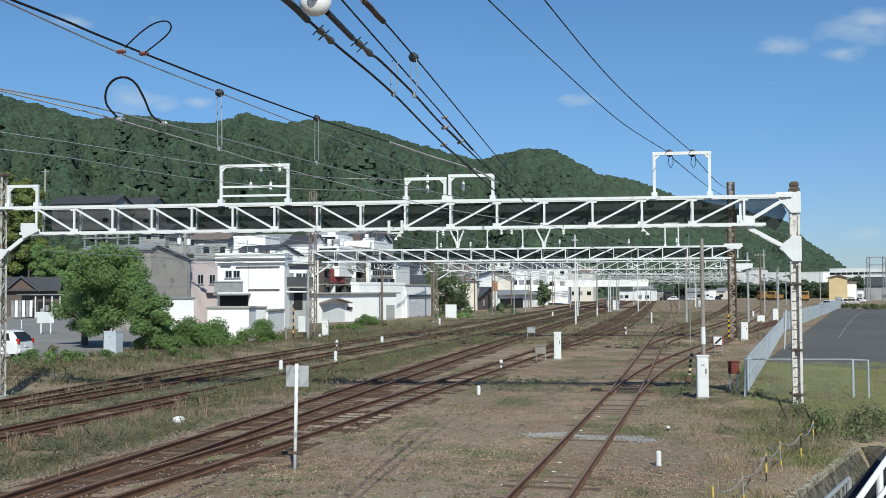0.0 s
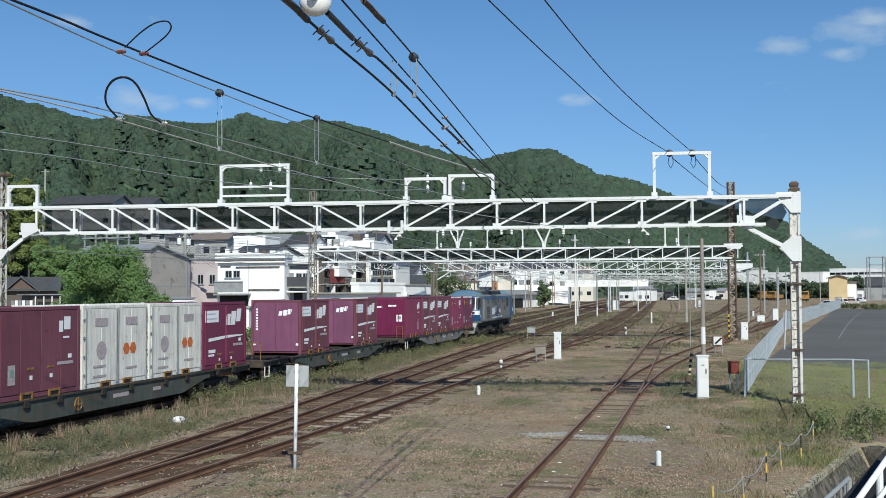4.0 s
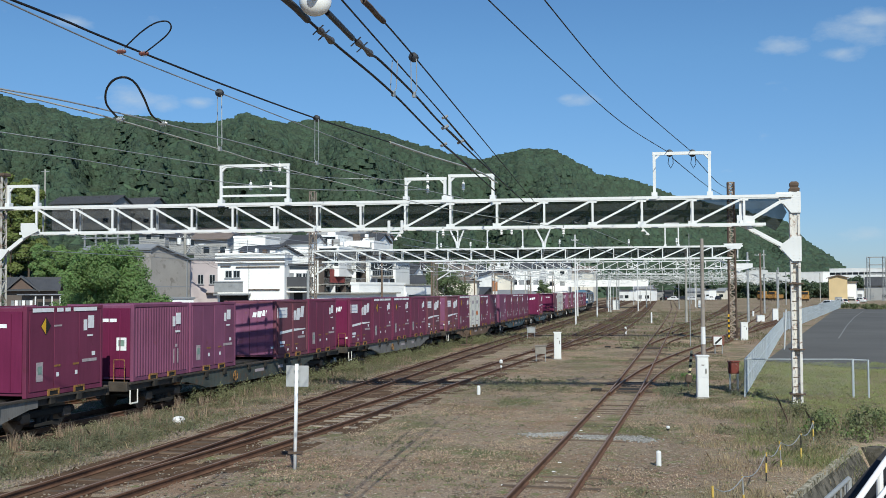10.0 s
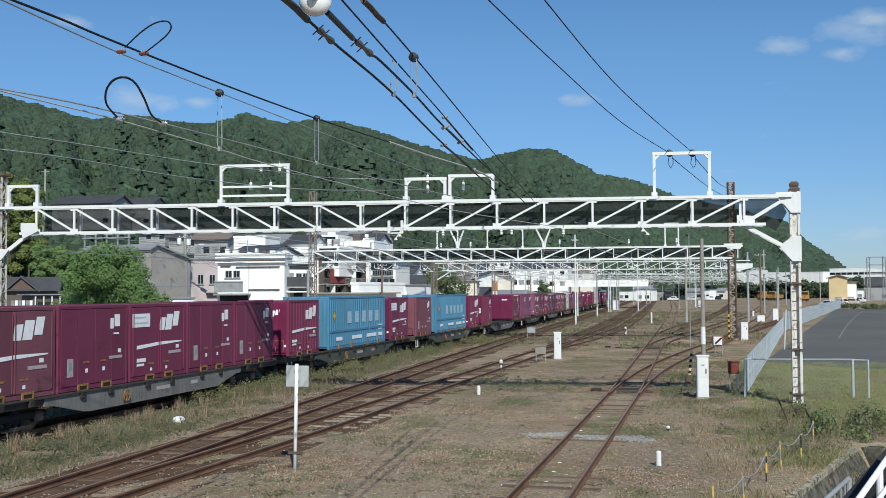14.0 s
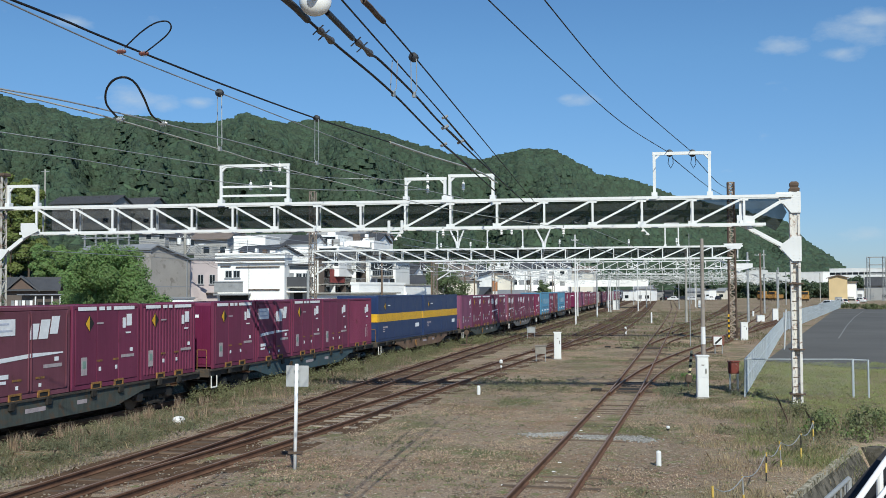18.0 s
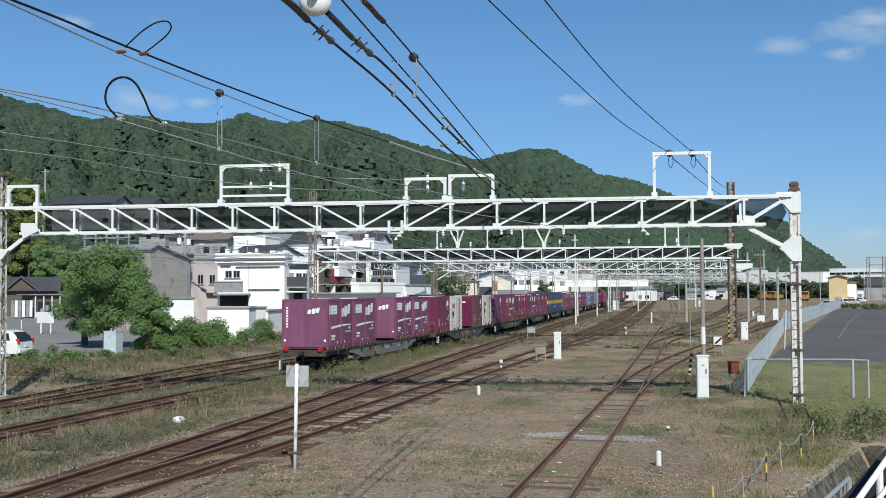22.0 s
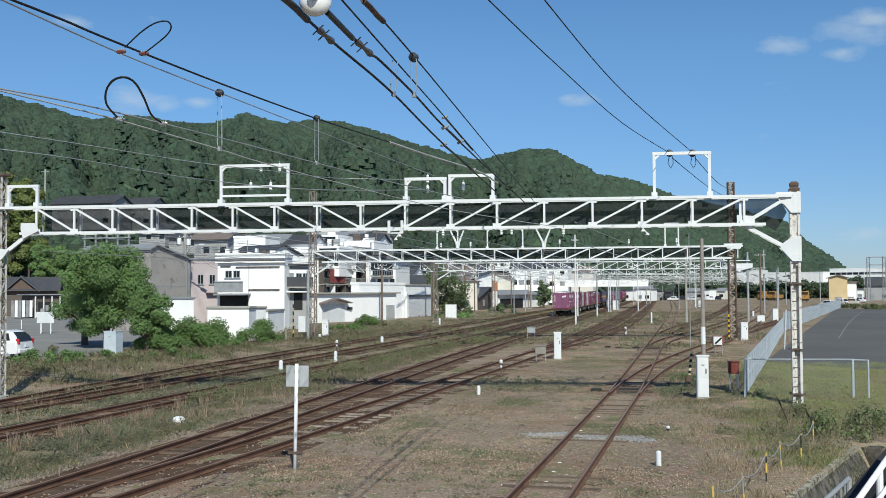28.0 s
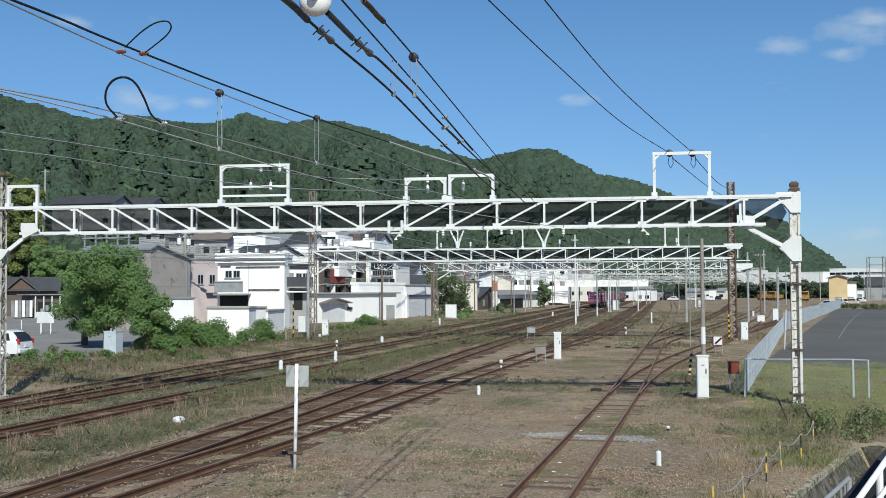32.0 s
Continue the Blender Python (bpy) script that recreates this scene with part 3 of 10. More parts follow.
    part("knee_brace", Form().bar((lx + 0.15, ly - 0.1, 5.35), (lx + 1.35, ly + 0.05, 6.25), 0.12, 0.14), WHITE, ob)
    part("corner_plate", Form().prism([(lx + 1.0, 6.3), (lx + 1.1, 5.95), (lx + 1.8, 6.25), (lx + 1.6, 6.55), (lx + 1.0, 6.55)], 1, ly - 0.2, ly - 0.17), WHITE, ob)
    part("knee_plate", Form().prism([(lx - 0.2, 5.6), (lx + 0.5, 5.55), (lx + 0.2, 5.2), (lx - 0.2, 4.9)], 1, ly - 0.21, ly - 0.18), WHITE, ob)
    # dark netting stretched behind the truss, torn loose at the mast
    def net(outline):
        return Form().rings([[(x, right.y + (x - right.x) * along.y / along.x + o, z) for x, z in outline] for o in (0.30, 0.302)])
    for i in range(16):
        a, b2 = (1.33 - 1.635 * k - 0.00847 * k * (16 - k) for k in (i + 1, i))
        part("net_panel", net([(a + 0.01, 6.28), (b2 - 0.01, 6.28), (b2 - 0.01, 7.15), (a + 0.01, 7.15)]), NETTING, ob, "dark translucent netting")
    part("torn_net", net([(1.3, 6.4), (1.75, 6.35), (2.1, 6.15), (2.45, 5.95), (2.62, 6.2), (2.85, 6.6), (2.6, 7.1), (1.3, 7.15)]), NETTING, ob, "torn translucent netting")
    for x0, x1, z1, mids in ((-17.65, -15.08, 8.62, (7.83, 7.49)), (-10.64, -9.21, 8.0, ()), (-9.03, -7.46, 8.09, ()), (-1.71, 0.21, 8.75, ()), (-26.1, -24.95, 8.0, ())):
        portal(ob, right, along, x0, x1, 7.2, z1, WHITE, mids)
    # brackets and insulators hung under the bottom chord
    def spot(x):
        return right.y + (x - right.x) * along.y / along.x - 0.3
    stack = [(0.015, -0.13), (0.065, -0.10), (0.035, -0.06), (0.065, -0.02), (0.035, 0.03), (0.065, 0.06), (0.015, 0.12)]
    for x in (-11.2, -10.72):
        part("hanger", Form().box(x - 0.05, x + 0.05, spot(x) - 0.03, spot(x) + 0.03, 5.98, 6.46, 0.01), WHITE, ob)
    part("hanger_bar", Form().bar((-11.25, spot(-11), 6.0), (-10.7, spot(-11), 6.0), 0.05, 0.05), WHITE, ob)
    for x, z, tilt in ((-10.95, 5.78, 1), (-1.96, 5.86, -1)):
        for k in range(2):
            part("insulator", Form().lathe((x + tilt * k * 0.16, spot(x), z + k * 0.12), [(0.02, -0.05), (0.075, -0.025), (0.04, 0.02), (0.02, 0.05)], 10), PORCELAIN, ob)
        part("strut", Form().tube((x - tilt * 0.05, spot(x), z - 0.05), (x + tilt * 0.3, spot(x), 6.22), 0.025, 6), WHITE, ob)
    for x in (-9.22, -4.9):
        part("insulator", Form().lathe((x, spot(x), 6.0), stack, 10), PORCELAIN, ob)
        part("pin", Form().tube((x, spot(x), 5.8), (x, spot(x), 6.22), 0.02, 6), STEEL, ob)
    return ob


near_gantry()


def far_gantry(xr, yr, xl, yl, tops, mast_mat, tall, paint=WHITE):
    ob = thing("overhead_line_gantry", "white steel lattice gantry on lattice masts", "gantry", "line gantries")
    low = 0.1 if yr < 100 else 0.0
    right, along, across = truss(ob, (xr, yr), (xl, yl), 6.5 - low, 7.46 - low, 18 if yr < 100 else 20, 0.5, paint, False, 0.13 if yr < 100 else 0.10, (0.4, 0.05) if yr < 100 else (1.75, 1.75))
    if yr > 100:
        part("mast", Form().pipe([(xr - 0.3, yr, GROUND - 0.1), (xr - 0.3, yr, tall)], [0.17, 0.13], 10), mast_mat, ob)
    else:
        lattice("mast", ob, xr - 0.85, yr, GROUND, tall, 0.55, mast_mat, 0.13, 0.42, mat("rusty_pale_bracing", (0.33, 0.27, 0.22), 0.8, 0.1, 0.4, 3, 0.2, 30))
    lattice("mast", ob, xl, yl, GROUND, tall, 0.55, mat("rust_tinged_mast_steel", (0.24, 0.21, 0.185), 0.75, 0.1, 0.4, 2, 0.2, 30, stain=(0.16, 0.09, 0.055), stain_at=0.52))
    for x0, x1, z1 in tops:
        portal(ob, right, along, x0, x1, 7.5 - low, z1, paint)
    for x, s in ((xr, -1), (xl, 1)):
        y = yr if s < 0 else yl
        part("knee_brace", Form().bar((x + s * 0.2, y, 5.3), (x + s * 2.2, y, 6.5), 0.12, 0.14), paint, ob)
    if yr < 100:
        def net(outline):
            return Form().rings([[(x, right.y + (x - right.x) * along.y / along.x + o, z) for x, z in outline] for o in (0.30, 0.302)])
        for i in range(18):
            a, b2 = xr - 0.4 - (i + 1) * 1.955, xr - 0.4 - i * 1.955
            part("net_panel", net([(a + 0.01, 6.55), (b2 - 0.01, 6.55), (b2 - 0.01, 7.42), (a + 0.01, 7.42)]), NETTING, ob, "dark translucent netting")
    # raking brackets with insulators for the wires below the truss
    n = 5 if yr < 100 else 3
    for i in range(n):
        c = right + along * (4 + i * 26 / n)
        if yr > 100:
            part("wire_bracket", Form().pipe([(c.x - 0.5, c.y, 8.2), (c.x, c.y, 7.5), (c.x + 0.5, c.y, 8.2)], 0.04, 6), paint, ob)
        part("drop_arm", Form().pipe([(c.x, c.y, 6.5), (c.x, c.y, 5.9), (c.x + 0.7, c.y, 5.7)], 0.03, 6), paint, ob)
    part("knee_plate", Form().prism([(xr + 0.3, 7.1), (xr - 2.2, 7.1), (xr - 3.4, 6.55), (xr - 1.2, 6.2), (xr + 0.3, 6.6)] if yr > 100 else [(xr, 7.56), (xr - 1.5, 7.56), (xr - 1.2, 7.16), (xr - 0.2, 7.1)], 1, yr - 0.36, yr - 0.33), paint, ob)
    # registration arms, insulators and short droppers hung in the truss
    arms = Form()
    rnd = random.Random(int(yr))
    n = int((xr - xl) / 1.9)
    for i in range(n):
        c = right + along * (1.5 + i * 1.9 + rnd.uniform(-0.4, 0.4))
        s, z = rnd.choice((-1, 1)), rnd.uniform(5.3, 6.1)
        arms.tube((c.x, c.y, 6.5), (c.x, c.y, z), 0.035, 5).tube((c.x, c.y, z), (c.x + s * 1.1, c.y, z - 0.15), 0.03, 5).tube((c.x, c.y, 6.4), (c.x + s * 1.0, c.y, z - 0.1), 0.025, 5)
        arms.lathe((c.x + s * 0.35, c.y, z + 0.02), [(0.05, -0.12), (0.11, -0.08), (0.06, 0), (0.11, 0.06), (0.05, 0.12)], 6)
        if i % 2 and yr > 100:
            arms.tube((c.x, c.y, 7.4), (c.x, c.y, rnd.uniform(7.8, 8.5)), 0.04, 5)
            arms.lathe((c.x + 0.3, c.y, 7.75), [(0.05, -0.2), (0.12, -0.15), (0.06, 0), (0.12, 0.1), (0.05, 0.2)], 6)
    part("registration_arms", arms, paint, ob)["kind"] = "stuff"
    return ob


g2 = far_gantry(2.95, 86.4, -32.7, 83.6, [(-21.85, -20.1, 9.0), (-17.6, -14.65, 9.0), (-3.1, -2.05, 9.3)], DARKSTEEL, 12.5)
for x in (-20.1, -12.9):      # the two tall wire brackets with their insulators
    y = 84.9 + (x + 15) * 0.08
    part("wire_bracket", Form().pipe([(x - 0.75, y, 9.2), (x - 0.1, y, 7.9), (x, y, 7.2)], [0.06, 0.1, 0.1], 6), WHITE, g2)
    part("wire_bracket", Form().pipe([(x + 0.6, y, 9.1), (x + 0.15, y, 8.0), (x, y, 7.2)], [0.06, 0.1, 0.1], 6), WHITE, g2)
for x, z in ((-21.5, 7.75), (-19.0, 7.8), (-11.6, 7.9), (-6.0, 7.85), (-2.2, 7.9)):
    y = 84.9 + (x + 15) * 0.08
    part("insulator", Form().lathe((x, y, z), [(0.03, -0.2), (0.10, -0.15), (0.06, -0.08), (0.10, -0.02), (0.06, 0.05), (0.10, 0.1), (0.03, 0.16)], 8), PORCELAIN, g2)
    part("pin", Form().tube((x, y, 7.45), (x, y, z + 0.18), 0.03, 5), STEEL, g2)
for x in (-16.4, -15.55):
    y = 84.9 + (x + 15) * 0.08
    part("insulator", Form().lathe((x, y, 8.72), [(0.03, -0.2), (0.13, -0.15), (0.07, -0.08), (0.13, -0.02), (0.07, 0.05), (0.13, 0.1), (0.03, 0.28)], 8), PORCELAIN, g2)
GREYPAINT = mat("dulled_grey_white_gantry_paint", (0.52, 0.53, 0.53), 0.6, 0, 0.12, 1.5, 0.05, 30)
for i, (y, a, b) in enumerate(((134, 5.43, -34), (182, 9.9, -36), (232, 15.4, -38), (284, 20.7, -40), (340, 26.5, -44))):
    far_gantry(a, y, b, y - 3.6, [(-20 - i, -17 - i, 9.0), (-9 - i, -6.5 - i, 9.0)] if i < 2 else [], STEEL, 8.5 + (i == 1) * 2, WHITE if i == 0 else GREYPAINT)

# ---- the freight train ----
MAROON = mat("wine_red_container_paint", (0.166, 0.036, 0.078), 0.5, 0, 0.14, 0.9, 0.06, 25, rnd=0.10, stain=(0.10, 0.028, 0.035), stain_at=0.62, streak=0.10, spec=0.2)
PURPLE = mat("faded_purple_container_paint", (0.205, 0.072, 0.135), 0.6, 0, 0.18, 0.9, 0.06, 25, rnd=0.12, stain=(0.15, 0.05, 0.06), stain_at=0.62, streak=0.10, spec=0.2)
BROWN = mat("dulled_maroon_container_paint", (0.168, 0.062, 0.086), 0.6, 0, 0.18, 0.9, 0.06, 25, rnd=0.14, stain=(0.10, 0.045, 0.035), stain_at=0.6, streak=0.10, spec=0.2)
MAGENTA = mat("bright_wine_end_door_paint", (0.155, 0.021, 0.068), 0.5, 0, 0.14, 1.1, 0.05, 25, rnd=0.18, streak=0.10, spec=0.2)
PALE_END = mat("sun_bleached_end_door_paint", (0.205, 0.075, 0.145), 0.6, 0, 0.2, 1.1, 0.05, 25, rnd=0.12, stain=(0.22, 0.09, 0.10), stain_at=0.6, streak=0.10)
REDBROWN = mat("brick_red_container_paint", (0.20, 0.075, 0.10), 0.6, 0, 0.16, 0.9, 0.05, 25, streak=0.10, spec=0.2)
SKYBLUE = mat("blue_container_paint", (0.08, 0.225, 0.36), 0.5, 0, 0.16, 0.9, 0.06, 25, stain=(0.10, 0.17, 0.24), stain_at=0.64, streak=0.10)
NAVY = mat("dark_blue_container_paint", (0.024, 0.045, 0.125), 0.45, 0, 0.14, 0.9, 0.05, 25)
CREAM = mat("dirty_white_container_paint", (0.74, 0.72, 0.67), 0.55, 0, 0.14, 1.2, 0.06, 25, stain=(0.40, 0.34, 0.27), stain_at=0.60, streak=0.22)
DECAL = mat("white_lettering_film", (0.84, 0.85, 0.88), 0.6, 0, 0.12, 6, 0)
DECALDIM = mat("worn_lettering_film", (0.42, 0.36, 0.38), 0.7, 0, 0.25, 8, 0)
PRINT = mat("pale_blue_print", (0.52, 0.55, 0.66), 0.6, 0, 0.2, 8, 0)
GREEN_DECAL = mat("green_sticker", (0.22, 0.32, 0.28), 0.6, 0, 0.2, 8, 0)
ORANGE_DECAL = mat("orange_sticker", (0.55, 0.16, 0.05), 0.6, 0, 0.2, 8, 0)
PINK = mat("pink_stripe_paint", (0.50, 0.14, 0.17), 0.6, 0, 0.2, 4, 0)
OCHRE = mat("grimy_yellow_paint", (0.30, 0.155, 0.045), 0.7, 0, 0.35, 6, 0.1, 30, stain=(0.12, 0.07, 0.04), stain_at=0.5)
W_GREEN = mat("grey_green_wagon_paint", (0.07, 0.08, 0.072), 0.7, 0, 0.3, 1.5, 0.15, 25, stain=(0.11, 0.075, 0.05), stain_at=0.52, streak=0.22)
W_BLUE = mat("blue_grey_wagon_paint", (0.055, 0.09, 0.105), 0.65, 0, 0.25, 1.5, 0.15, 25, stain=(0.11, 0.08, 0.06), stain_at=0.58)
W_BROWN = mat("brown_wagon_paint", (0.19, 0.12, 0.08), 0.75, 0, 0.3, 1.5, 0.15, 25, stain=(0.10, 0.06, 0.04), stain_at=0.55)
W_GREY = mat("grey_wagon_paint", (0.18, 0.172, 0.165), 0.7, 0, 0.25, 1.5, 0.15, 25, stain=(0.13, 0.09, 0.06), stain_at=0.56, streak=0.22)
RUNGEAR = mat("brake_dust_grime", (0.030, 0.026, 0.022), 0.85, 0, 0.4, 3, 0.2, 30)
GRIMY = mat("grimy_wagon_edge", (0.06, 0.05, 0.042), 0.8, 0, 0.4, 2.5, 0.2, 25, stain=(0.10, 0.07, 0.045), stain_at=0.55)
TYRE = mat("worn_wheel_steel", (0.15, 0.12, 0.10), 0.5, 0.6, 0.3, 3, 0.1)

L12 = 3.70
FACE = 1.225


def side_bar(parent, y0, y1, z0, z1, material=DECAL, x=FACE + 0.012, label="", name="marking"):
    return part(name, Form().box(x, x + 0.004, y0, y1, z0, z1), material, parent, label)


def rail_mark(parent, y, z, s, name="emblem"):
    """A small white emblem as plain blocks."""
    x = FACE + 0.012
    f = Form()
    for a, b, c, d in ((0.08, 0.42, 0.0, 0.62), (0.52, 1.10, 0.12, 0.84)):
        f.prism([(y + a * s, z + c * s), (y + b * s, z + c * s), (y + b * s, z + d * s), (y + a * s, z + d * s)], 0, x, x + 0.004)
    return part(name, f, DECAL, parent)


EMBLEM = ([(-0.06, 0.0), (0.38, 0.0), (0.38, 0.50), (-0.06, 0.50)], [(0.46, 0.0), (0.98, 0.0), (0.98, 0.62), (0.46, 0.62)],
          [(1.06, 0.14), (1.52, 0.14), (1.52, 0.72), (1.06, 0.72)])   # plain blocks of the slanted emblem


def slant_mark(parent, y, z, s, face="side", name="emblem"):
    """The slanted white emblem: leaning blocks in three heights."""
    f = Form()
    lean = 0.26
    for outline in EMBLEM:
        pts = [(y + (a + lean * b) * s * 0.92, z + b * s) for a, b in outline]
        if face == "side":
            f.prism(pts, 0, FACE + 0.012, FACE + 0.016)
        else:
            f.prism(pts, 1, -L12 / 2 - 0.016, -L12 / 2 - 0.012)
    return part(name, f, DECAL, parent)


def join_lettering(ob):
    """The many small lettering bars of one vehicle as one part for each colour."""
    sets = {}
    for c in [c for c in ob.children if c.name.split(".")[0] == "marking"]:
        sets.setdefault(c.data.materials[0], []).append(c)
    for material, bars in sets.items():
        f = Form()
        for c in bars:
            f.poly([tuple(v.co) for v in c.data.vertices], [tuple(p.vertices) for p in c.data.polygons])
            bpy.data.objects.remove(c)
        part("lettering", f, material, ob)["kind"] = "stuff"
    return ob


def container_body(ob, paint, end_paint, length=L12, hgt=2.5, ribs=0.0, fork=True, frame_paint=None, seams=(0.0,)):
    hl = length / 2
    body = part("body", Form().box(-FACE + 0.03, FACE - 0.03, -hl + 0.03, hl - 0.03, 0.06, hgt - 0.03, 0.02), paint, ob)
    fp = frame_paint or paint
    for x in (-FACE + 0.06, FACE - 0.06):
        for y in (-hl + 0.06, hl - 0.06):
            part("corner_post", Form().box(x - 0.06, x + 0.06, y - 0.06, y + 0.06, 0.0, hgt, 0.012), fp, ob)
        s = 1 if x > 0 else -1
        part("top_rail", Form().box(x - 0.05, x + 0.06 * (s > 0) + 0.05 * (s < 0) + 0.0, -hl + 0.1, hl - 0.1, hgt - 0.11, hgt - 0.005, 0.012), fp, ob)
        part("bottom_rail", Form().box(x - 0.05, x + 0.05, -hl + 0.1, hl - 0.1, 0.0, 0.14, 0.012), fp, ob)
        xs = (FACE - 0.032, FACE + 0.006) if s > 0 else (-FACE - 0.006, -FACE + 0.032)
        if ribs:
            n = int((length - 0.3) / ribs)
            sx = FACE - 0.028 if s > 0 else -FACE + 0.028
            fold = [(sx - s * 0.01, -hl + 0.13)]
            for i in range(n):
                y = -hl + 0.15 + (i + 0.5) * (length - 0.3) / n
                w = ribs * 0.27
                fold += [(sx, y - w - 0.02), (sx + s * 0.036, y - w + 0.01), (sx + s * 0.036, y + w - 0.01), (sx, y + w + 0.02)]
            fold.append((sx - s * 0.01, hl - 0.13))
            f = Form().prism(fold, 2, 0.15, hgt - 0.13)
            part("corrugated_side", f, paint, ob)
        else:
            cuts = [-hl + 0.14] + [c for c in seams] + [hl - 0.14]
            for a, b in zip(cuts, cuts[1:]):
                part("side_door", Form().box(xs[0], xs[1], a + 0.012, b - 0.012, 0.155, hgt - 0.125, 0.006), paint, ob)
    for y, s in ((-hl, -1), (hl, 1)):
        for x0, x1 in ((-FACE + 0.13, -0.01), (0.01, FACE - 0.13)):
            ya, yb = sorted((y - s * 0.034, y + s * 0.006))
            part("end_door", Form().box(x0, x1, ya, yb, 0.15, hgt - 0.13, 0.006), end_paint, ob)
        f = Form()
        for x in (-0.75, -0.35, 0.35, 0.75):
            f.bar((x, y + s * 0.01, 0.2), (x, y + s * 0.01, hgt - 0.2), 0.035, 0.02)
        part("end_ribs", f, end_paint, ob)
    if fork:
        for y in (-0.62, 0.62):
            f = Form()
            z = 0.02
            f.box(FACE - 0.02, FACE + 0.03, y - 0.26, y + 0.26, z + 0.10, z + 0.16).box(FACE - 0.02, FACE + 0.03, y - 0.26, y - 0.2, z - 0.03, z + 0.1)
            f.box(FACE - 0.02, FACE + 0.03, y + 0.2, y + 0.26, z - 0.03, z + 0.1).box(FACE - 0.02, FACE + 0.03, y - 0.26, y + 0.26, z - 0.06, z - 0.02)
            part("fork_pocket", f, OCHRE, ob)
            part("fork_opening", Form().box(FACE - 0.01, FACE + 0.012, y - 0.2, y + 0.2, z - 0.02, z + 0.1), BLACK, ob)
    return body


def code_bars(ob, y, z, rows=((0.55, 0.07),), material=DECALDIM):
    """Small unreadable lettering as plain bars."""
    for w, h in rows:
        side_bar(ob, y, y + w, z - h, z, material)
        z -= h + 0.05


def kit_plain(ob):
    rail_mark(ob, 0.78, 1.76, 0.52)
    side_bar(ob, 1.0, 1.3, 1.58, 1.63)
    code_bars(ob, 0.75, 0.92, ((0.75, 0.09),))
    side_bar(ob, 1.25, 1.42, 1.0, 1.12)
    side_bar(ob, -1.42, -1.12, 0.42, 0.95, DECALDIM)
    part("sticker", Form().box(FACE + 0.018, FACE + 0.021, -1.36, -1.18, 0.62, 0.84), GREEN_DECAL, ob)
    for y in (-0.45, 0.45):
        side_bar(ob, y - 0.16, y + 0.14, 0.78, 0.84, OCHRE, name="latch")
        side_bar(ob, y - 0.05, y + 0.07, 0.5, 0.62)


def make_plain(paint, end, label):
    ob = thing("freight_container", label, "container", "rail containers")
    container_body(ob, paint, end, seams=(-0.9, 0.0, 0.9))
    kit_plain(ob)
    slim_end(ob)
    return ob


def slim_end(ob):
    y = -L12 / 2 - 0.014
    for i in range(6):
        part("marking", Form().box(-0.98, -0.90, y, y + 0.003, 2.05 - i * 0.14, 2.15 - i * 0.14), DECAL, ob)
    part("marking", Form().box(0.1, 0.62, y, y + 0.003, 1.92, 2.03), DECAL, ob)


def make_diamond(paint, end, label, ribs=0.0):
    ob = thing("freight_container", label, "container", "rail containers")
    container_body(ob, paint, end, ribs=ribs, seams=(-0.6, 0.6))
    kit_plain(ob)
    x = FACE + 0.012
    part("warning_diamond", Form().prism([(-1.24, 1.95), (-1.0, 1.69), (-0.76, 1.95), (-1.0, 2.21)], 0, x, x + 0.003), BLACK, ob)
    part("warning_mark", Form().prism([(-1.21, 1.94), (-1.0, 1.72), (-1.0, 2.18)], 0, x + 0.004, x + 0.007), YELLOW, ob)
    side_bar(ob, -0.62, -0.25, 1.92, 1.97, DECALDIM)
    for a, b in ((-1.6, -0.65), (-0.5, -0.2), (-0.1, 0.15), (0.3, 1.5)):
        side_bar(ob, a, b, 2.34, 2.45, DECAL, FACE + 0.018)
    slim_end(ob)
    return ob


def make_slant(paint, end, label, sticker=True, ribs=0.0):
    ob = thing("freight_container", label, "container", "rail containers")
    container_body(ob, paint, end, ribs=ribs, seams=(-0.02, 0.02))
    if sticker:
        part("notice", Form().box(FACE + 0.013, FACE + 0.018, -1.72, -0.64, 1.74, 2.18), DECAL, ob)
        side_bar(ob, -1.62, -0.76, 1.85, 1.90, PRINT, FACE + 0.0185)
        side_bar(ob, -1.62, -0.9, 2.03, 2.08, PRINT, FACE + 0.0185)
    slant_mark(ob, 0.0 if not ribs else 0.1, 1.60, 0.86)
    x = FACE + 0.012
    part("swoosh_stripe", Form().prism([(-1.45, 1.02), (-0.1, 1.10), (1.5, 1.16), (1.5, 1.20), (0.1, 1.22), (-1.45, 1.14)], 0, x, x + 0.004), DECAL, ob)
    code_bars(ob, 0.6, 0.88, ((0.85, 0.10),))
    side_bar(ob, 1.1, 1.3, 0.95, 1.07)
    code_bars(ob, -1.45, 0.72, ((0.55, 0.12), (0.45, 0.08)), DECAL)
    for y in (-0.55, 0.45):
        side_bar(ob, y - 0.2, y + 0.2, 0.5, 0.56, OCHRE, name="latch")
        side_bar(ob, y - 0.06, y + 0.06, 0.28, 0.38)
    # door hinges and lock bars
    for y in (-0.06, 0.06, -1.66, 1.66):
        part("lock_bar", Form().bar((FACE + 0.02, y, 0.2), (FACE + 0.02, y, 2.3), 0.03, 0.03, (0, 1, 0)), paint, ob)
    y = -L12 / 2 - 0.014
    for i in range(8):
        part("marking", Form().box(-0.98, -0.88, y, y + 0.003, 2.02 - i * 0.13, 2.11 - i * 0.13), DECAL, ob)
    slant_mark(ob, 0.15, 1.78, 0.42, "end", "end_emblem")
    for x2 in (-1.05, 1.05):
        part("marking", Form().box(x2 - 0.06, x2 + 0.06, y, y + 0.003, 0.42, 0.52), DECAL, ob)
    return ob


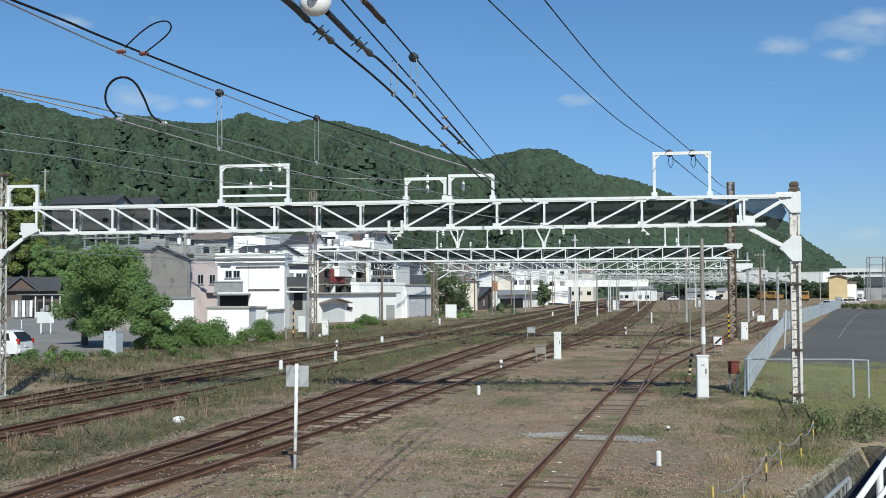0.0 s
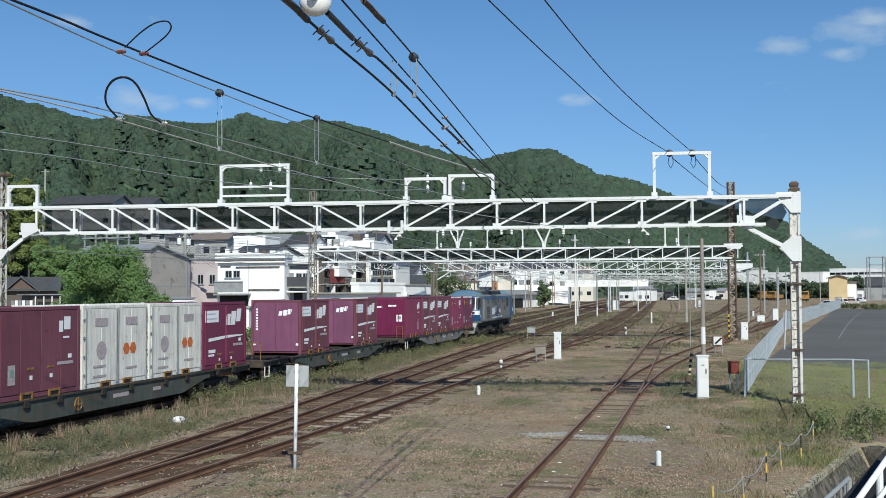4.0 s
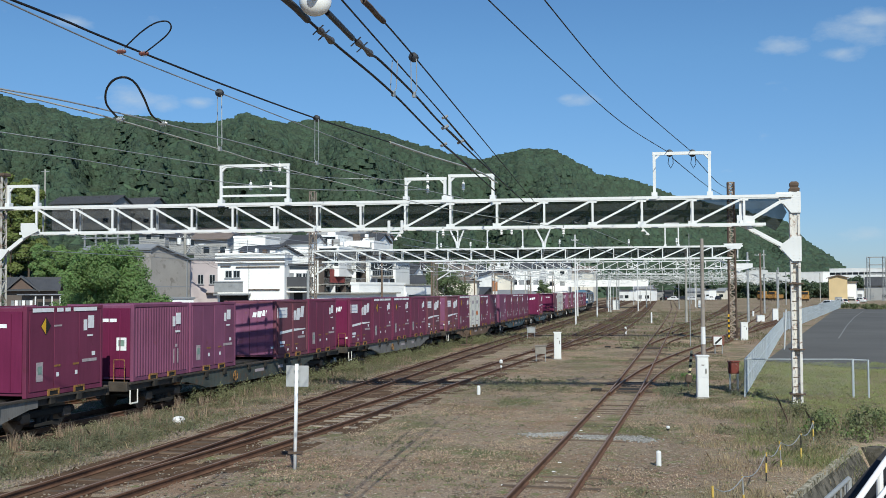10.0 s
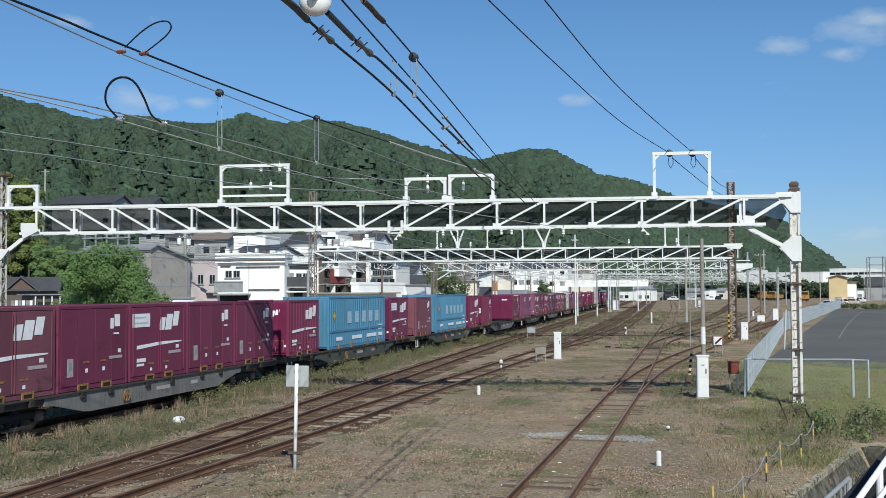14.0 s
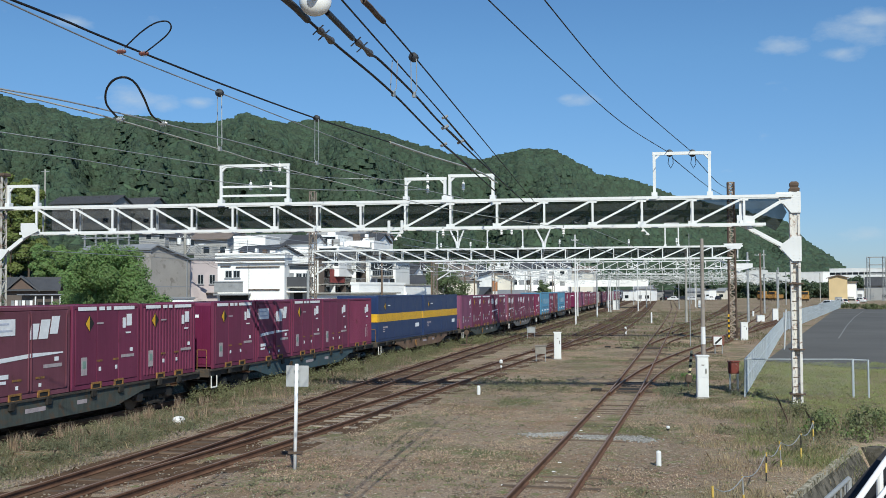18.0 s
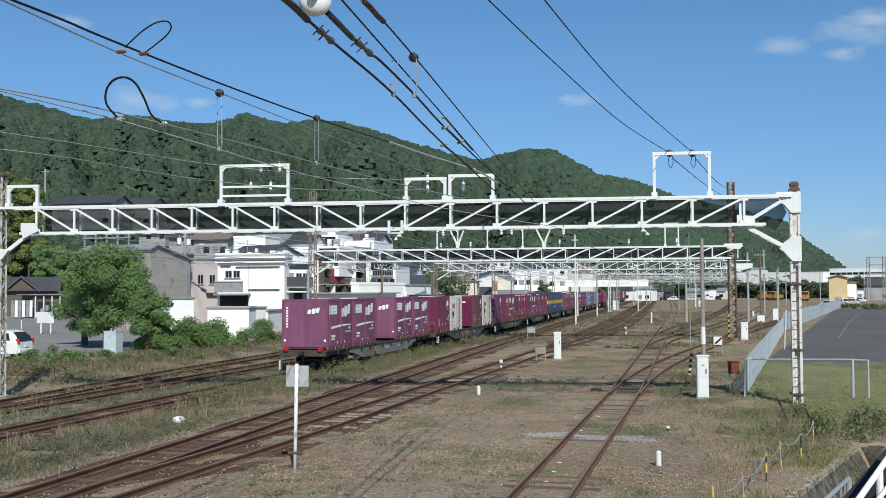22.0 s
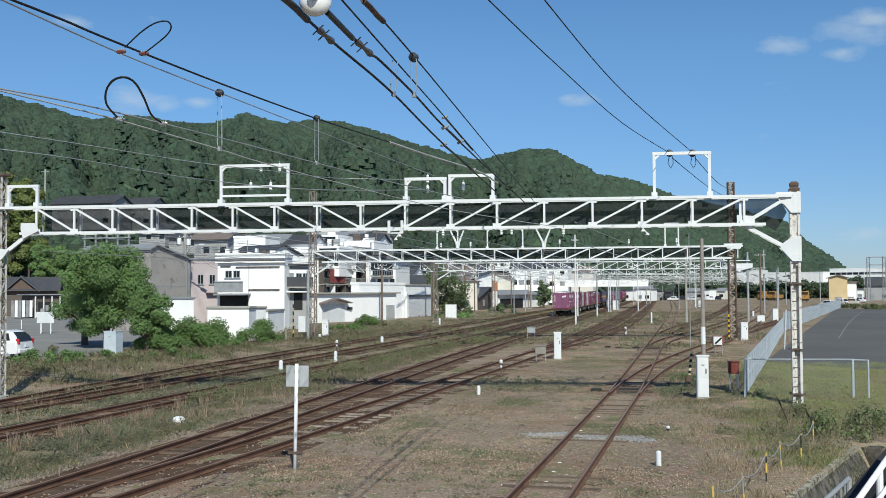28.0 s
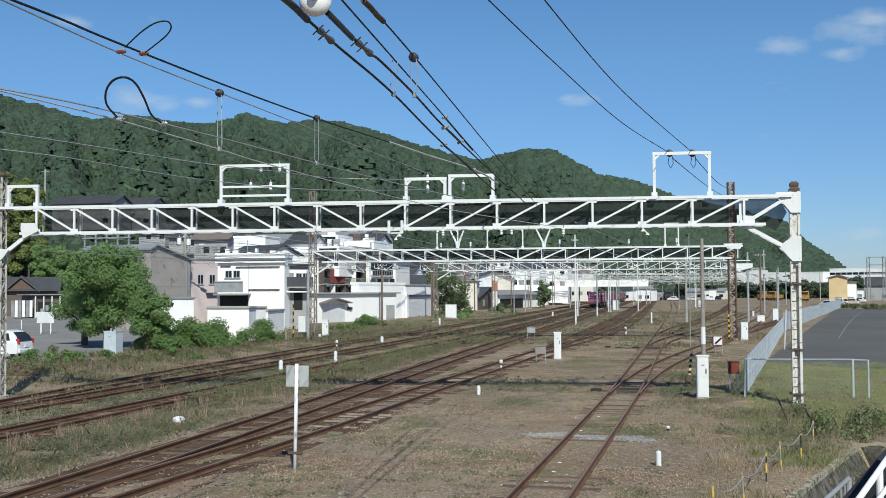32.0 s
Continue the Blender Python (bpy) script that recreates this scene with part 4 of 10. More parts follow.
def make_corrugated(paint, end, label):
    ob = thing("freight_container", label, "container", "rail containers")
    container_body(ob, paint, end, ribs=0.165)
    rail_mark(ob, 0.62, 1.70, 0.55)
    side_bar(ob, 0.85, 1.2, 1.48, 1.55)
    for y in (0.72, 1.0):
        side_bar(ob, y, y + 0.07, 0.42, 0.92, DECALDIM)
    side_bar(ob, 0.85, 1.0, 0.98, 1.08, DECALDIM)
    slim_end(ob)
    y = -L12 / 2 - 0.014
    part("sticker", Form().box(0.62, 0.98, y, y + 0.003, 1.0, 1.42), DECAL, ob)
    part("sticker", Form().box(0.69, 0.91, y - 0.004, y - 0.001, 1.14, 1.34), GREEN_DECAL, ob)
    part("marking", Form().box(-0.9, -0.3, y, y + 0.003, 1.85, 1.95), DECAL, ob)
    return ob


def make_white(label, stripe=False):
    ob = thing("refrigerated_container", label, "container", "white containers")
    container_body(ob, CREAM, CREAM, frame_paint=CREAM, seams=(-0.85, 0.02, 0.85))
    x = FACE + 0.012
    for y in (-1.7, -0.05, 0.05, 1.7):
        part("lock_bar", Form().bar((FACE + 0.03, y, 0.1), (FACE + 0.03, y, 2.4), 0.035, 0.035, (0, 1, 0)), STEEL, ob)
    hin = Form()
    for y in (-1.75, 1.75):
        for z in (0.4, 0.95, 1.5, 2.05):
            hin.box(FACE, FACE + 0.035, y - 0.07, y + 0.07, z, z + 0.06)
    part("hinges", hin, STEEL, ob)
    if stripe:
        part("painted_stripe", Form().box(x, x + 0.003, 0.72, 1.22, 0.18, 2.34), PINK, ob)
        for i in range(6):
            part("flower_mark", Form().lathe((x + 0.004, 0.97 + 0.12 * (-1) ** i, 0.45 + 0.33 * i), [(0.11, 0), (0.11, 0.003)], 5, 0), CREAM, ob)
        part("emblem", Form().prism([(-1.3, 1.6), (-0.5, 1.6), (-0.42, 1.95), (-1.22, 1.95)], 0, x, x + 0.003), PINK, ob)
        part("warning_diamond", Form().prism([(-1.35, 1.15), (-1.0, 0.78), (-0.65, 1.15), (-1.0, 1.52)], 0, x, x + 0.003), BLACK, ob)
        part("warning_mark", Form().prism([(-1.3, 1.13), (-1.0, 0.82), (-1.0, 1.13)], 0, x + 0.004, x + 0.006), YELLOW, ob)
    else:
        part("emblem", Form().lathe((x, -0.85, 1.12), [(0.28, 0), (0.28, 0.003)], 12, 0), DECALDIM, ob)
        for y in (0.55, 0.95):
            part("mascot_patch", Form().lathe((x, y, 1.1), [(0.2, 0), (0.2, 0.003)], 6, 0), ORANGE_DECAL, ob)
        for y in (-1.2, 0.5):
            side_bar(ob, y, y + 0.7, 1.85, 2.1, DECALDIM, name="notice")
    for y, z in ((-1.3, 0.6), (-1.3, 0.3), (0.5, 0.45)):
        side_bar(ob, y, y + 0.7, z, z + 0.07, DECALDIM)
    return ob


def make_long_blue(label):
    ob = thing("long_freight_container", label, "container", "long containers")
    ln = 9.15
    container_body(ob, SKYBLUE, SKYBLUE, ln, 2.62, ribs=0.30, fork=False)
    x = FACE + 0.012
    part("mid_rail", Form().box(FACE - 0.03, FACE + 0.02, -ln / 2 + 0.1, ln / 2 - 0.1, 0.83, 0.93), SKYBLUE, ob)
    for i in range(5):
        a = -1.9 + i * 1.15
        part("faded_letter_block", Form().box(x, x + 0.003, a, a + 0.62, 1.24, 1.84), mat("faded_pale_film", (0.40, 0.53, 0.64), 0.6, 0, 0.35, 9, 0), ob)
    for a, w in ((-3.6, 0.9), (-1.2, 1.6), (1.2, 1.7), (3.3, 0.7)):
        side_bar(ob, a, a + w, 0.4, 0.58, DECAL)
    for z in (0.98, 0.76):
        side_bar(ob, 3.2, 4.0, z, z + 0.05, DECAL)
    part("warning_diamond", Form().prism([(-4.09, 1.65), (-3.85, 1.39), (-3.61, 1.65), (-3.85, 1.91)], 0, x, x + 0.003), BLACK, ob)
    part("warning_mark", Form().prism([(-4.06, 1.65), (-3.85, 1.42), (-3.66, 1.65), (-3.85, 1.88)], 0, x + 0.004, x + 0.006), YELLOW, ob)
    for y in (-3.2, -1.3, 1.3, 3.2):
        part("lock_fitting", Form().box(FACE - 0.02, FACE + 0.05, y - 0.08, y + 0.08, -0.02, 0.26), OCHRE, ob)
    f = Form()
    for xx in (-0.9, -0.3, 0.3, 0.9):
        f.tube((xx, -ln / 2 - 0.03, 0.12), (xx, -ln / 2 - 0.03, 2.5), 0.025, 6)
    part("door_lock_rods", f, SKYBLUE, ob)
    return ob


def make_long_navy(label):
    ob = thing("long_freight_container", label, "container", "long containers")
    ln = 9.4
    container_body(ob, NAVY, NAVY, ln, 2.62, fork=False, seams=(-3.1, -1.5, 0.0, 1.5, 3.1))
    x = FACE + 0.010
    part("yellow_band", Form().box(x - 0.02, x + 0.004, -ln / 2 + 0.005, ln / 2 - 0.005, 1.12, 1.58), YELLOW, ob)
    part("end_band", Form().box(-FACE + 0.02, FACE - 0.02, -ln / 2 - 0.02, -ln / 2 - 0.008, 1.12, 1.58), YELLOW, ob)
    seam = Form()
    for i in range(40):
        y = -ln / 2 + 0.12 + i * 0.235
        seam.box(x + 0.005, x + 0.007, y, y + 0.012, 1.14, 1.56)
    part("band_seams", seam, OCHRE, ob)
    part("warning_diamond", Form().prism([(-3.6, 2.0), (-3.36, 1.76), (-3.12, 2.0), (-3.36, 2.24)], 0, x, x + 0.003), BLACK, ob)
    part("warning_mark", Form().prism([(-3.57, 2.0), (-3.36, 1.79), (-3.36, 2.21)], 0, x + 0.004, x + 0.006), YELLOW, ob)
    side_bar(ob, -2.9, -2.4, 2.02, 2.07)
    part("emblem", Form().prism([(3.0, 0.62), (3.85, 0.62), (3.9, 0.86), (3.05, 0.86)], 0, x, x + 0.003), DECAL, ob)
    code_bars(ob, -3.8, 0.85, ((0.9, 0.09), (0.35, 0.06), (0.35, 0.06)))
    yb = -ln / 2 - 0.014
    part("end_emblem", Form().box(-0.95, 0.55, yb, yb + 0.003, 1.78, 1.98), DECAL, ob)
    part("end_emblem", Form().box(-0.9, 0.1, yb, yb + 0.003, 2.15, 2.4), RED, ob)
    f = Form()
    for xx in (-0.2, 0.2):
        f.tube((xx, -ln / 2 - 0.03, 0.12), (xx, -ln / 2 - 0.03, 1.1), 0.025, 6)
    part("door_lock_rods", f, STEEL, ob)
    for z in (0.4, 0.62, 0.84):
        part("marking", Form().box(-0.95, -0.6, yb, yb + 0.003, z, z + 0.08), DECAL, ob)
    return ob


def bogie(parent, y, material):
    b = part("bogie", Form().box(-0.95, -0.72, y - 1.35, y + 1.35, 0.38, 0.58, 0.05).box(0.72, 0.95, y - 1.35, y + 1.35, 0.38, 0.58, 0.05).box(-0.9, 0.9, y - 0.2, y + 0.2, 0.3, 0.72, 0.03), material, parent)
    for yy in (y - 0.95, y + 0.95):
        w = Form()
        w.lathe((-0.60, yy, 0.41), [(0.1, -0.02), (0.43, -0.02), (0.43, 0.03), (0.405, 0.04), (0.405, 0.12), (0.3, 0.12), (0.12, 0.10)], 20, 0)
        w.lathe((0.60, yy, 0.41), [(0.12, -0.10), (0.3, -0.12), (0.405, -0.12), (0.405, -0.04), (0.43, -0.03), (0.43, 0.02), (0.1, 0.02)], 20, 0)
        w.tube((-0.85, yy, 0.41), (0.85, yy, 0.41), 0.08, 10)
        part("wheelset", w, TYRE, b)
        for s in (-1, 1):
            part("axle_box", Form().box(s * 0.86 - 0.12, s * 0.86 + 0.12, yy - 0.2, yy + 0.2, 0.26, 0.56, 0.05), TYRE, b)
    for s in (-1, 1):
        sp = Form().bar((s * 0.9, y - 0.6, 0.18), (s * 0.9, y + 0.6, 0.18), 0.2, 0.08)
        for yy in (y - 0.28, y, y + 0.28):
            sp.tube((s * 0.85, yy, 0.2), (s * 0.85, yy, 0.42), 0.09, 8)
        part("spring_pack", sp, material, b)
    return b


def make_wagon(paint, label):
    """A flat container wagon, 20.4 m between couplers; its origin is on the rail under the middle."""
    ob = thing("container_wagon", label, "railway wagon", "container wagons")
    hl = 9.75
    for s in (-1, 1):
        x0, x1 = sorted((s * 1.12, s * 1.22))
        part("side_sill", Form().prism([(-6.3, 0.94), (-6.3, 0.70), (-5.9, 0.68), (-4.4, 0.36), (-4.1, 0.33), (4.1, 0.33), (4.4, 0.36), (5.9, 0.68), (6.3, 0.70), (6.3, 0.94)], 0, x0, x1), paint, ob)
        for e in (-1, 1):
            part("end_sill", Form().box(min(s * 1.08, s * 1.18), max(s * 1.08, s * 1.18), min(e * 6.3, e * hl), max(e * 6.3, e * hl), 0.74, 0.93), GRIMY, ob)
        part("sill_flange", Form().box(min(s * 1.10, s * 1.27), max(s * 1.10, s * 1.27), -hl, hl, 0.93, 0.985), GRIMY, ob)
        for y in (-8.2, -6.9, -4.5, -3.0, -0.8, 0.8, 3.0, 4.5, 6.9, 8.2):
            part("lock_fitting", Form().box(min(s * 1.2, s * 1.29), max(s * 1.2, s * 1.29), y - 0.12, y + 0.12, 0.74, 0.97, 0.02), RUNGEAR, ob)
    deck = Form().box(-0.45, 0.45, -hl, hl, 0.80, 0.95)
    for i in range(20):
        y = -hl + 0.3 + i * (2 * hl - 0.6) / 19
        deck.box(-1.12, 1.12, y - 0.09, y + 0.09, 0.78, 0.94)
    part("deck_frame", deck, RUNGEAR, ob)
    part("end_beam", Form().box(-1.2, 1.2, hl - 0.02, hl + 0.12, 0.70, 1.02, 0.02), GRIMY, ob)
    part("end_beam", Form().box(-1.2, 1.2, -hl - 0.12, -hl + 0.02, 0.70, 1.02, 0.02), GRIMY, ob)
    for y in (-7.1, 7.1):
        bogie(ob, y, RUNGEAR)
    for s in (-1, 1):
        part("coupler", Form().box(-0.11, 0.11, min(s * hl, s * (hl + 0.46)), max(s * hl, s * (hl + 0.46)), 0.78, 0.98, 0.03), RUNGEAR, ob)
    # shunting step and handrail at the rear corner
    st = Form()
    for y in (-9.75, -9.3):
        st.tube((1.25, y, 0.32), (1.25, y, 0.75), 0.022, 6)
    st.tube((1.25, -9.75, 0.32), (1.25, -9.3, 0.32), 0.03, 6)
    part("shunter_step", st, CREAM, ob)
    rl = Form()
    for x in (0.72, 1.1):
        rl.tube((x, -9.85, 0.95), (x, -9.85, 1.72), 0.014, 6)
    rl.tube((0.72, -9.85, 1.72), (1.1, -9.85, 1.72), 0.014, 6)
    part("end_handrail", rl, OCHRE, ob)
    wheel = Form()
    wheel.hoop((1.32, -2.2, 0.62), 0.18, 0.018)
    wheel.bar((1.32, -2.37, 0.62), (1.32, -2.03, 0.62), 0.03, 0.03).bar((1.32, -2.2, 0.45), (1.32, -2.2, 0.79), 0.03, 0.03)
    part("brake_wheel", wheel, OCHRE, ob)
    for a, w in ((-0.2, 0.9), (2.2, 0.5)):
        part("marking", Form().box(1.221, 1.224, a, a + w, 0.60, 0.72), DECALDIM, ob)
    pipes = Form()
    pipes.tube((0.75, -5.2, 0.55), (0.75, 5.2, 0.45), 0.03, 6).tube((-0.5, -1.2, 0.5), (-0.5, 0.4, 0.5), 0.2, 12).box(0.3, 0.9, 1.0, 1.9, 0.36, 0.66, 0.03)
    part("brake_gear", pipes, RUNGEAR, ob)
    return ob


LOCO_GREY = mat("light_grey_locomotive_paint", (0.185, 0.187, 0.182), 0.5, 0, 0.16, 0.8, 0.03, 30, stain=(0.125, 0.12, 0.11), stain_at=0.56, streak=0.06)
LOCO_BLUE = mat("blue_locomotive_paint", (0.018, 0.088, 0.215), 0.4, 0, 0.1, 0.8, 0.03, 30)
LOCO_DOME = mat("pale_blue_cab_roof_paint", (0.10, 0.19, 0.27), 0.5, 0, 0.2, 0.8, 0.03, 30, stain=(0.14, 0.18, 0.2), stain_at=0.55)
ROOFGREY = mat("sooty_roof", (0.10, 0.10, 0.105), 0.7, 0, 0.3, 1.2, 0.1, 30)


DIM_METAL = mat("dusty_running_gear", (0.050, 0.044, 0.037), 0.8, 0.1, 0.4, 3, 0.2, 30)
SKIRT = mat("pale_grey_skirt_paint", (0.40, 0.41, 0.41), 0.6, 0, 0.2, 2, 0.05, 30, stain=(0.25, 0.23, 0.2), stain_at=0.55)


def loco_bogie(parent, y):
    b = part("bogie", Form().box(-1.02, -0.82, y - 1.75, y + 1.75, 0.55, 0.82, 0.06).box(0.82, 1.02, y - 1.75, y + 1.75, 0.55, 0.82, 0.06).box(-0.9, 0.9, y - 0.3, y + 0.3, 0.4, 0.9, 0.03), RUNGEAR, parent)
    for yy in (y - 1.25, y + 1.25):
        w = Form()
        w.lathe((-0.60, yy, 0.56), [(0.1, -0.02), (0.58, -0.02), (0.58, 0.03), (0.56, 0.04), (0.56, 0.12), (0.4, 0.12), (0.12, 0.10)], 24, 0)
        w.lathe((0.60, yy, 0.56), [(0.12, -0.10), (0.4, -0.12), (0.56, -0.12), (0.56, -0.04), (0.58, -0.03), (0.58, 0.02), (0.1, 0.02)], 24, 0)
        w.tube((-0.95, yy, 0.56), (0.95, yy, 0.56), 0.09, 10)
        part("wheelset", w, RUNGEAR, b)
        for s in (-1, 1):
            part("axle_box", Form().box(s * 1.04 - 0.1, s * 1.04 + 0.1, yy - 0.22, yy + 0.22, 0.38, 0.72, 0.06), DIM_METAL, b)
            part("axle_spring", Form().tube((s * 1.02, yy - 0.32, 0.5), (s * 1.02, yy - 0.32, 0.95), 0.08, 8).tube((s * 1.02, yy + 0.32, 0.5), (s * 1.02, yy + 0.32, 0.95), 0.08, 8), RUNGEAR, b)
            part("brake_hanger", Form().bar((s * 1.06, yy + 0.62, 0.95), (s * 1.06, yy + 0.5, 0.3), 0.08, 0.06).bar((s * 1.06, yy - 0.62, 0.95), (s * 1.06, yy - 0.5, 0.3), 0.08, 0.06), DIM_METAL, b)
    for s in (-1, 1):
        part("sand_box", Form().box(s * 1.08 - 0.12, s * 1.08 + 0.12, y - 2.05, y - 1.7, 0.55, 0.95, 0.03), DIM_METAL, b)
        part("traction_link", Form().bar((s * 1.08, y - 0.5, 0.42), (s * 1.08, y + 0.5, 0.62), 0.1, 0.09), DIM_METAL, b)
        part("step", Form().tube((s * 1.12, y + 1.85, 0.3), (s * 1.12, y + 1.85, 0.95), 0.02, 6).tube((s * 1.12, y + 2.2, 0.3), (s * 1.12, y + 2.2, 0.95), 0.02, 6).bar((s * 1.12, y + 1.85, 0.3), (s * 1.12, y + 2.2, 0.3), 0.12, 0.03), DIM_METAL, b)
    return b


def cab_form(outline, e, ins=(0.42, 0.16, 0.05, 0.0), w=1.404):
    """Rings across the cab; the points ahead of the last two are rounded in plan."""
    rows = []
    for x, k in ((-w, 0), (-w + 0.10, 1), (-w + 0.42, 2), (0, 3), (w - 0.42, 2), (w - 0.10, 1), (w, 0)):
        rows.append([(x, y - e * (ins[k] if i not in (0, len(outline) - 1) else 0), z) for i, (y, z) in enumerate(outline)])
    return Form().rings(rows)


def make_loco():
    ob = thing("electric_locomotive", "blue and grey electric freight locomotive with white front band, pantographs raised", "locomotive")
    W = 1.40
    # grey body with a turned-in roof shoulder, seen end on
    sec = [(-W + 0.05, 1.27), (W - 0.05, 1.27), (W, 1.34), (W, 3.40), (W - 0.03, 3.47), (W - 0.30, 3.56), (-W + 0.30, 3.56), (-W + 0.03, 3.47), (-W, 3.40), (-W, 1.34)]
    part("body", Form().rings([[(x, y, z) for x, z in sec] for y in (-8.2, -4.0, 0.0, 4.0, 7.6)]), LOCO_GREY, ob)
    for s in (-1, 1):
        x0, x1 = (W - 0.002, W + 0.005) if s > 0 else (-W - 0.005, -W + 0.002)

        def side(name, y0, y1, z0, z1, material, d=0.004, c=0.0, label=""):
            return part(name, Form().box(min(x0 + s * d, x1 + s * d), max(x0 + s * d, x1 + s * d), y0, y1, z0, z1, c), material, ob, label)
        part("blue_side_band", Form().prism([(-7.3, 3.12), (5.6, 3.06), (5.45, 3.38), (-7.3, 3.38)], 0, x0, x1), LOCO_BLUE, ob)
        side("roof_line", -7.2, 5.9, 3.41, 3.45, SKIRT)
        for y in (-4.68, -2.36, 0.04, 2.24):
            side("engine_room_window", y - 0.33, y + 0.33, 2.78, 3.22, ROOFGREY)
            part("pane", Form().prism([(y - 0.27, 2.88), (y - 0.2, 2.82), (y + 0.2, 2.82), (y + 0.27, 2.88), (y + 0.27, 3.12), (y + 0.2, 3.18), (y - 0.2, 3.18), (y - 0.27, 3.12)], 0, min(x0 + s * 0.008, x1 + s * 0.008), max(x0 + s * 0.008, x1 + s * 0.008)), GLASS, ob)
        side("louvre_frame", -5.42, -3.84, 1.58, 2.6, LOCO_GREY)
        for i in range(10):
            part("louvre_slat", Form().bar((x1 + s * 0.02, -5.36, 1.66 + i * 0.095), (x1 + s * 0.02, -3.9, 1.66 + i * 0.095), 0.05, 0.03, (s, 0, -1.2)), ROOFGREY if i % 2 else LOCO_GREY, ob)
        for z0, z1 in ((2.72, 3.2), (2.1, 2.6)):
            side("intake_panel", 2.8, 3.85, z0, z1, ROOFGREY)
            for i in range(4):
                side("intake_slat", 2.85, 3.8, z0 + 0.05 + i * 0.11, z0 + 0.09 + i * 0.11, LOCO_GREY, 0.012)
        side("dark_panel", 4.3, 5.38, 2.4, 3.24, mat("dark_filter_mesh", (0.05, 0.047, 0.045), 0.9, 0, 0.3, 3), 0.004, 0.0)
        for y in (-7.12, -6.6, 5.98, 6.66):
            part("handrail", Form().tube((x1 + s * 0.06, y, 1.5), (x1 + s * 0.06, y, 3.2), 0.016, 6), STEEL if y < 0 else LOCO_BLUE, ob)
        side("cab_door", -7.1, -6.62, 1.4, 3.3, LOCO_GREY, 0.002)
        side("door_window", -7.02, -6.72, 2.5, 3.2, GLASS, 0.006)
        side("number_plate", -8.1, -7.98, 1.75, 1.9, DECAL, 0.008)
        side("sill_line", -8.0, 7.0, 1.36, 1.38, ROOFGREY)
        part("side_window", Form().prism([(-8.42, 2.52), (-7.95, 2.58), (-7.95, 3.32), (-8.42, 3.32)], 0, min(x0 + s * 0.012, x1 + s * 0.012), max(x0 + s * 0.012, x1 + s * 0.012)), GLASS, ob)
        part("window_pillar", Form().box(min(x1, x1 + s * 0.02), max(x1, x1 + s * 0.02), -8.2, -8.15, 2.52, 3.32), DARKSTEEL, ob)
        side("door_window", 6.2, 6.45, 2.5, 3.15, GLASS, 0.01)
        part("side_window", Form().prism([(7.0, 2.5), (7.62, 2.5), (7.4, 3.3), (7.0, 3.3)], 0, min(x0 + s * 0.012, x1 + s * 0.012), max(x0 + s * 0.012, x1 + s * 0.012)), GLASS, ob)
    x = W + 0.006
    f = Form()
    for outline in EMBLEM:
        f.prism([(-2.85 + (p + 0.3 * q) * 1.22, 1.84 + q * 1.04) for p, q in outline], 0, x, x + 0.004)
    part("emblem", f, DECAL, ob)
    f = Form()
    f.box(x, x + 0.004, -0.2, 0.26, 1.9, 2.26)
    part("pink_mark", f, PINK, ob)
    f = Form().box(x, x + 0.004, 0.42, 0.72, 1.96, 2.24).box(x, x + 0.004, 0.86, 1.2, 1.88, 2.3).box(x, x + 0.004, -0.2, 0.72, 1.74, 1.80)
    part("white_mark", f, DECAL, ob)
    part("swoosh_stripe", Form().prism([(-2.85, 1.54), (0.2, 1.50), (1.85, 1.55), (1.85, 1.64), (0.0, 1.66), (-2.85, 1.57)], 0, x, x + 0.004), DECAL, ob)
    for e in (-1, 1):
        def sh(pts):
            # the tail end stands at -8.92, the head end at 7.92
            return [(y if e < 0 else -0.6 - y, z) for y, z in pts]
        part("blue_cab", cab_form(sh([(-7.78, 1.42), (-8.78, 1.42), (-8.90, 1.9), (-8.92, 2.34), (-8.42, 3.36), (-7.30, 3.40)] if e < 0 else [(-6.9, 1.42), (-8.78, 1.42), (-8.90, 1.9), (-8.92, 2.34), (-8.42, 3.36), (-6.5, 3.40)]), e), LOCO_BLUE, ob, "blue cab shell with rounded corners")
        part("front_sill", cab_form(sh([(-7.6, 1.26), (-8.70, 1.26), (-8.78, 1.41), (-7.6, 1.41)]), e), LOCO_GREY, ob)
        part("white_front_band", cab_form(sh([(-8.25, 1.93), (-8.925, 1.93), (-8.94, 2.27), (-8.25, 2.27)]), e, w=1.41), DECAL, ob)
        part("windscreen", cab_form(sh([(-8.6, 2.40), (-8.915, 2.40), (-8.48, 3.28), (-8.2, 3.28)]), e, w=1.409), GLASS, ob)
        y = -8.95 if e < 0 else 8.35
        for xx in (-0.85, 0.85):
            part("headlight_cluster", Form().box(xx - 0.24, xx + 0.24, min(y, y - e * 0.06), max(y, y - e * 0.06), 2.02, 2.18, 0.01), BLACK, ob)
        for xx in (-1.12, 0.0, 1.12):
            # outer pillars are white: the cab corner's highlight is put into their colour
            part("windscreen_pillar", Form().bar((xx, y - e * (0.03 if xx == 0 else 0.10), 2.32), (xx * 0.98, y - e * (0.45 if xx == 0 else 0.52), 3.34), 0.07, 0.03, (0, 1, 0)), DECAL if xx else LOCO_BLUE, ob)
        part("wiper", Form().bar((0.3, y + e * 0.0, 2.4), (0.62, y - e * 0.3, 3.0), 0.025, 0.02, (0, 1, 0)), BLACK, ob)
        dome = []
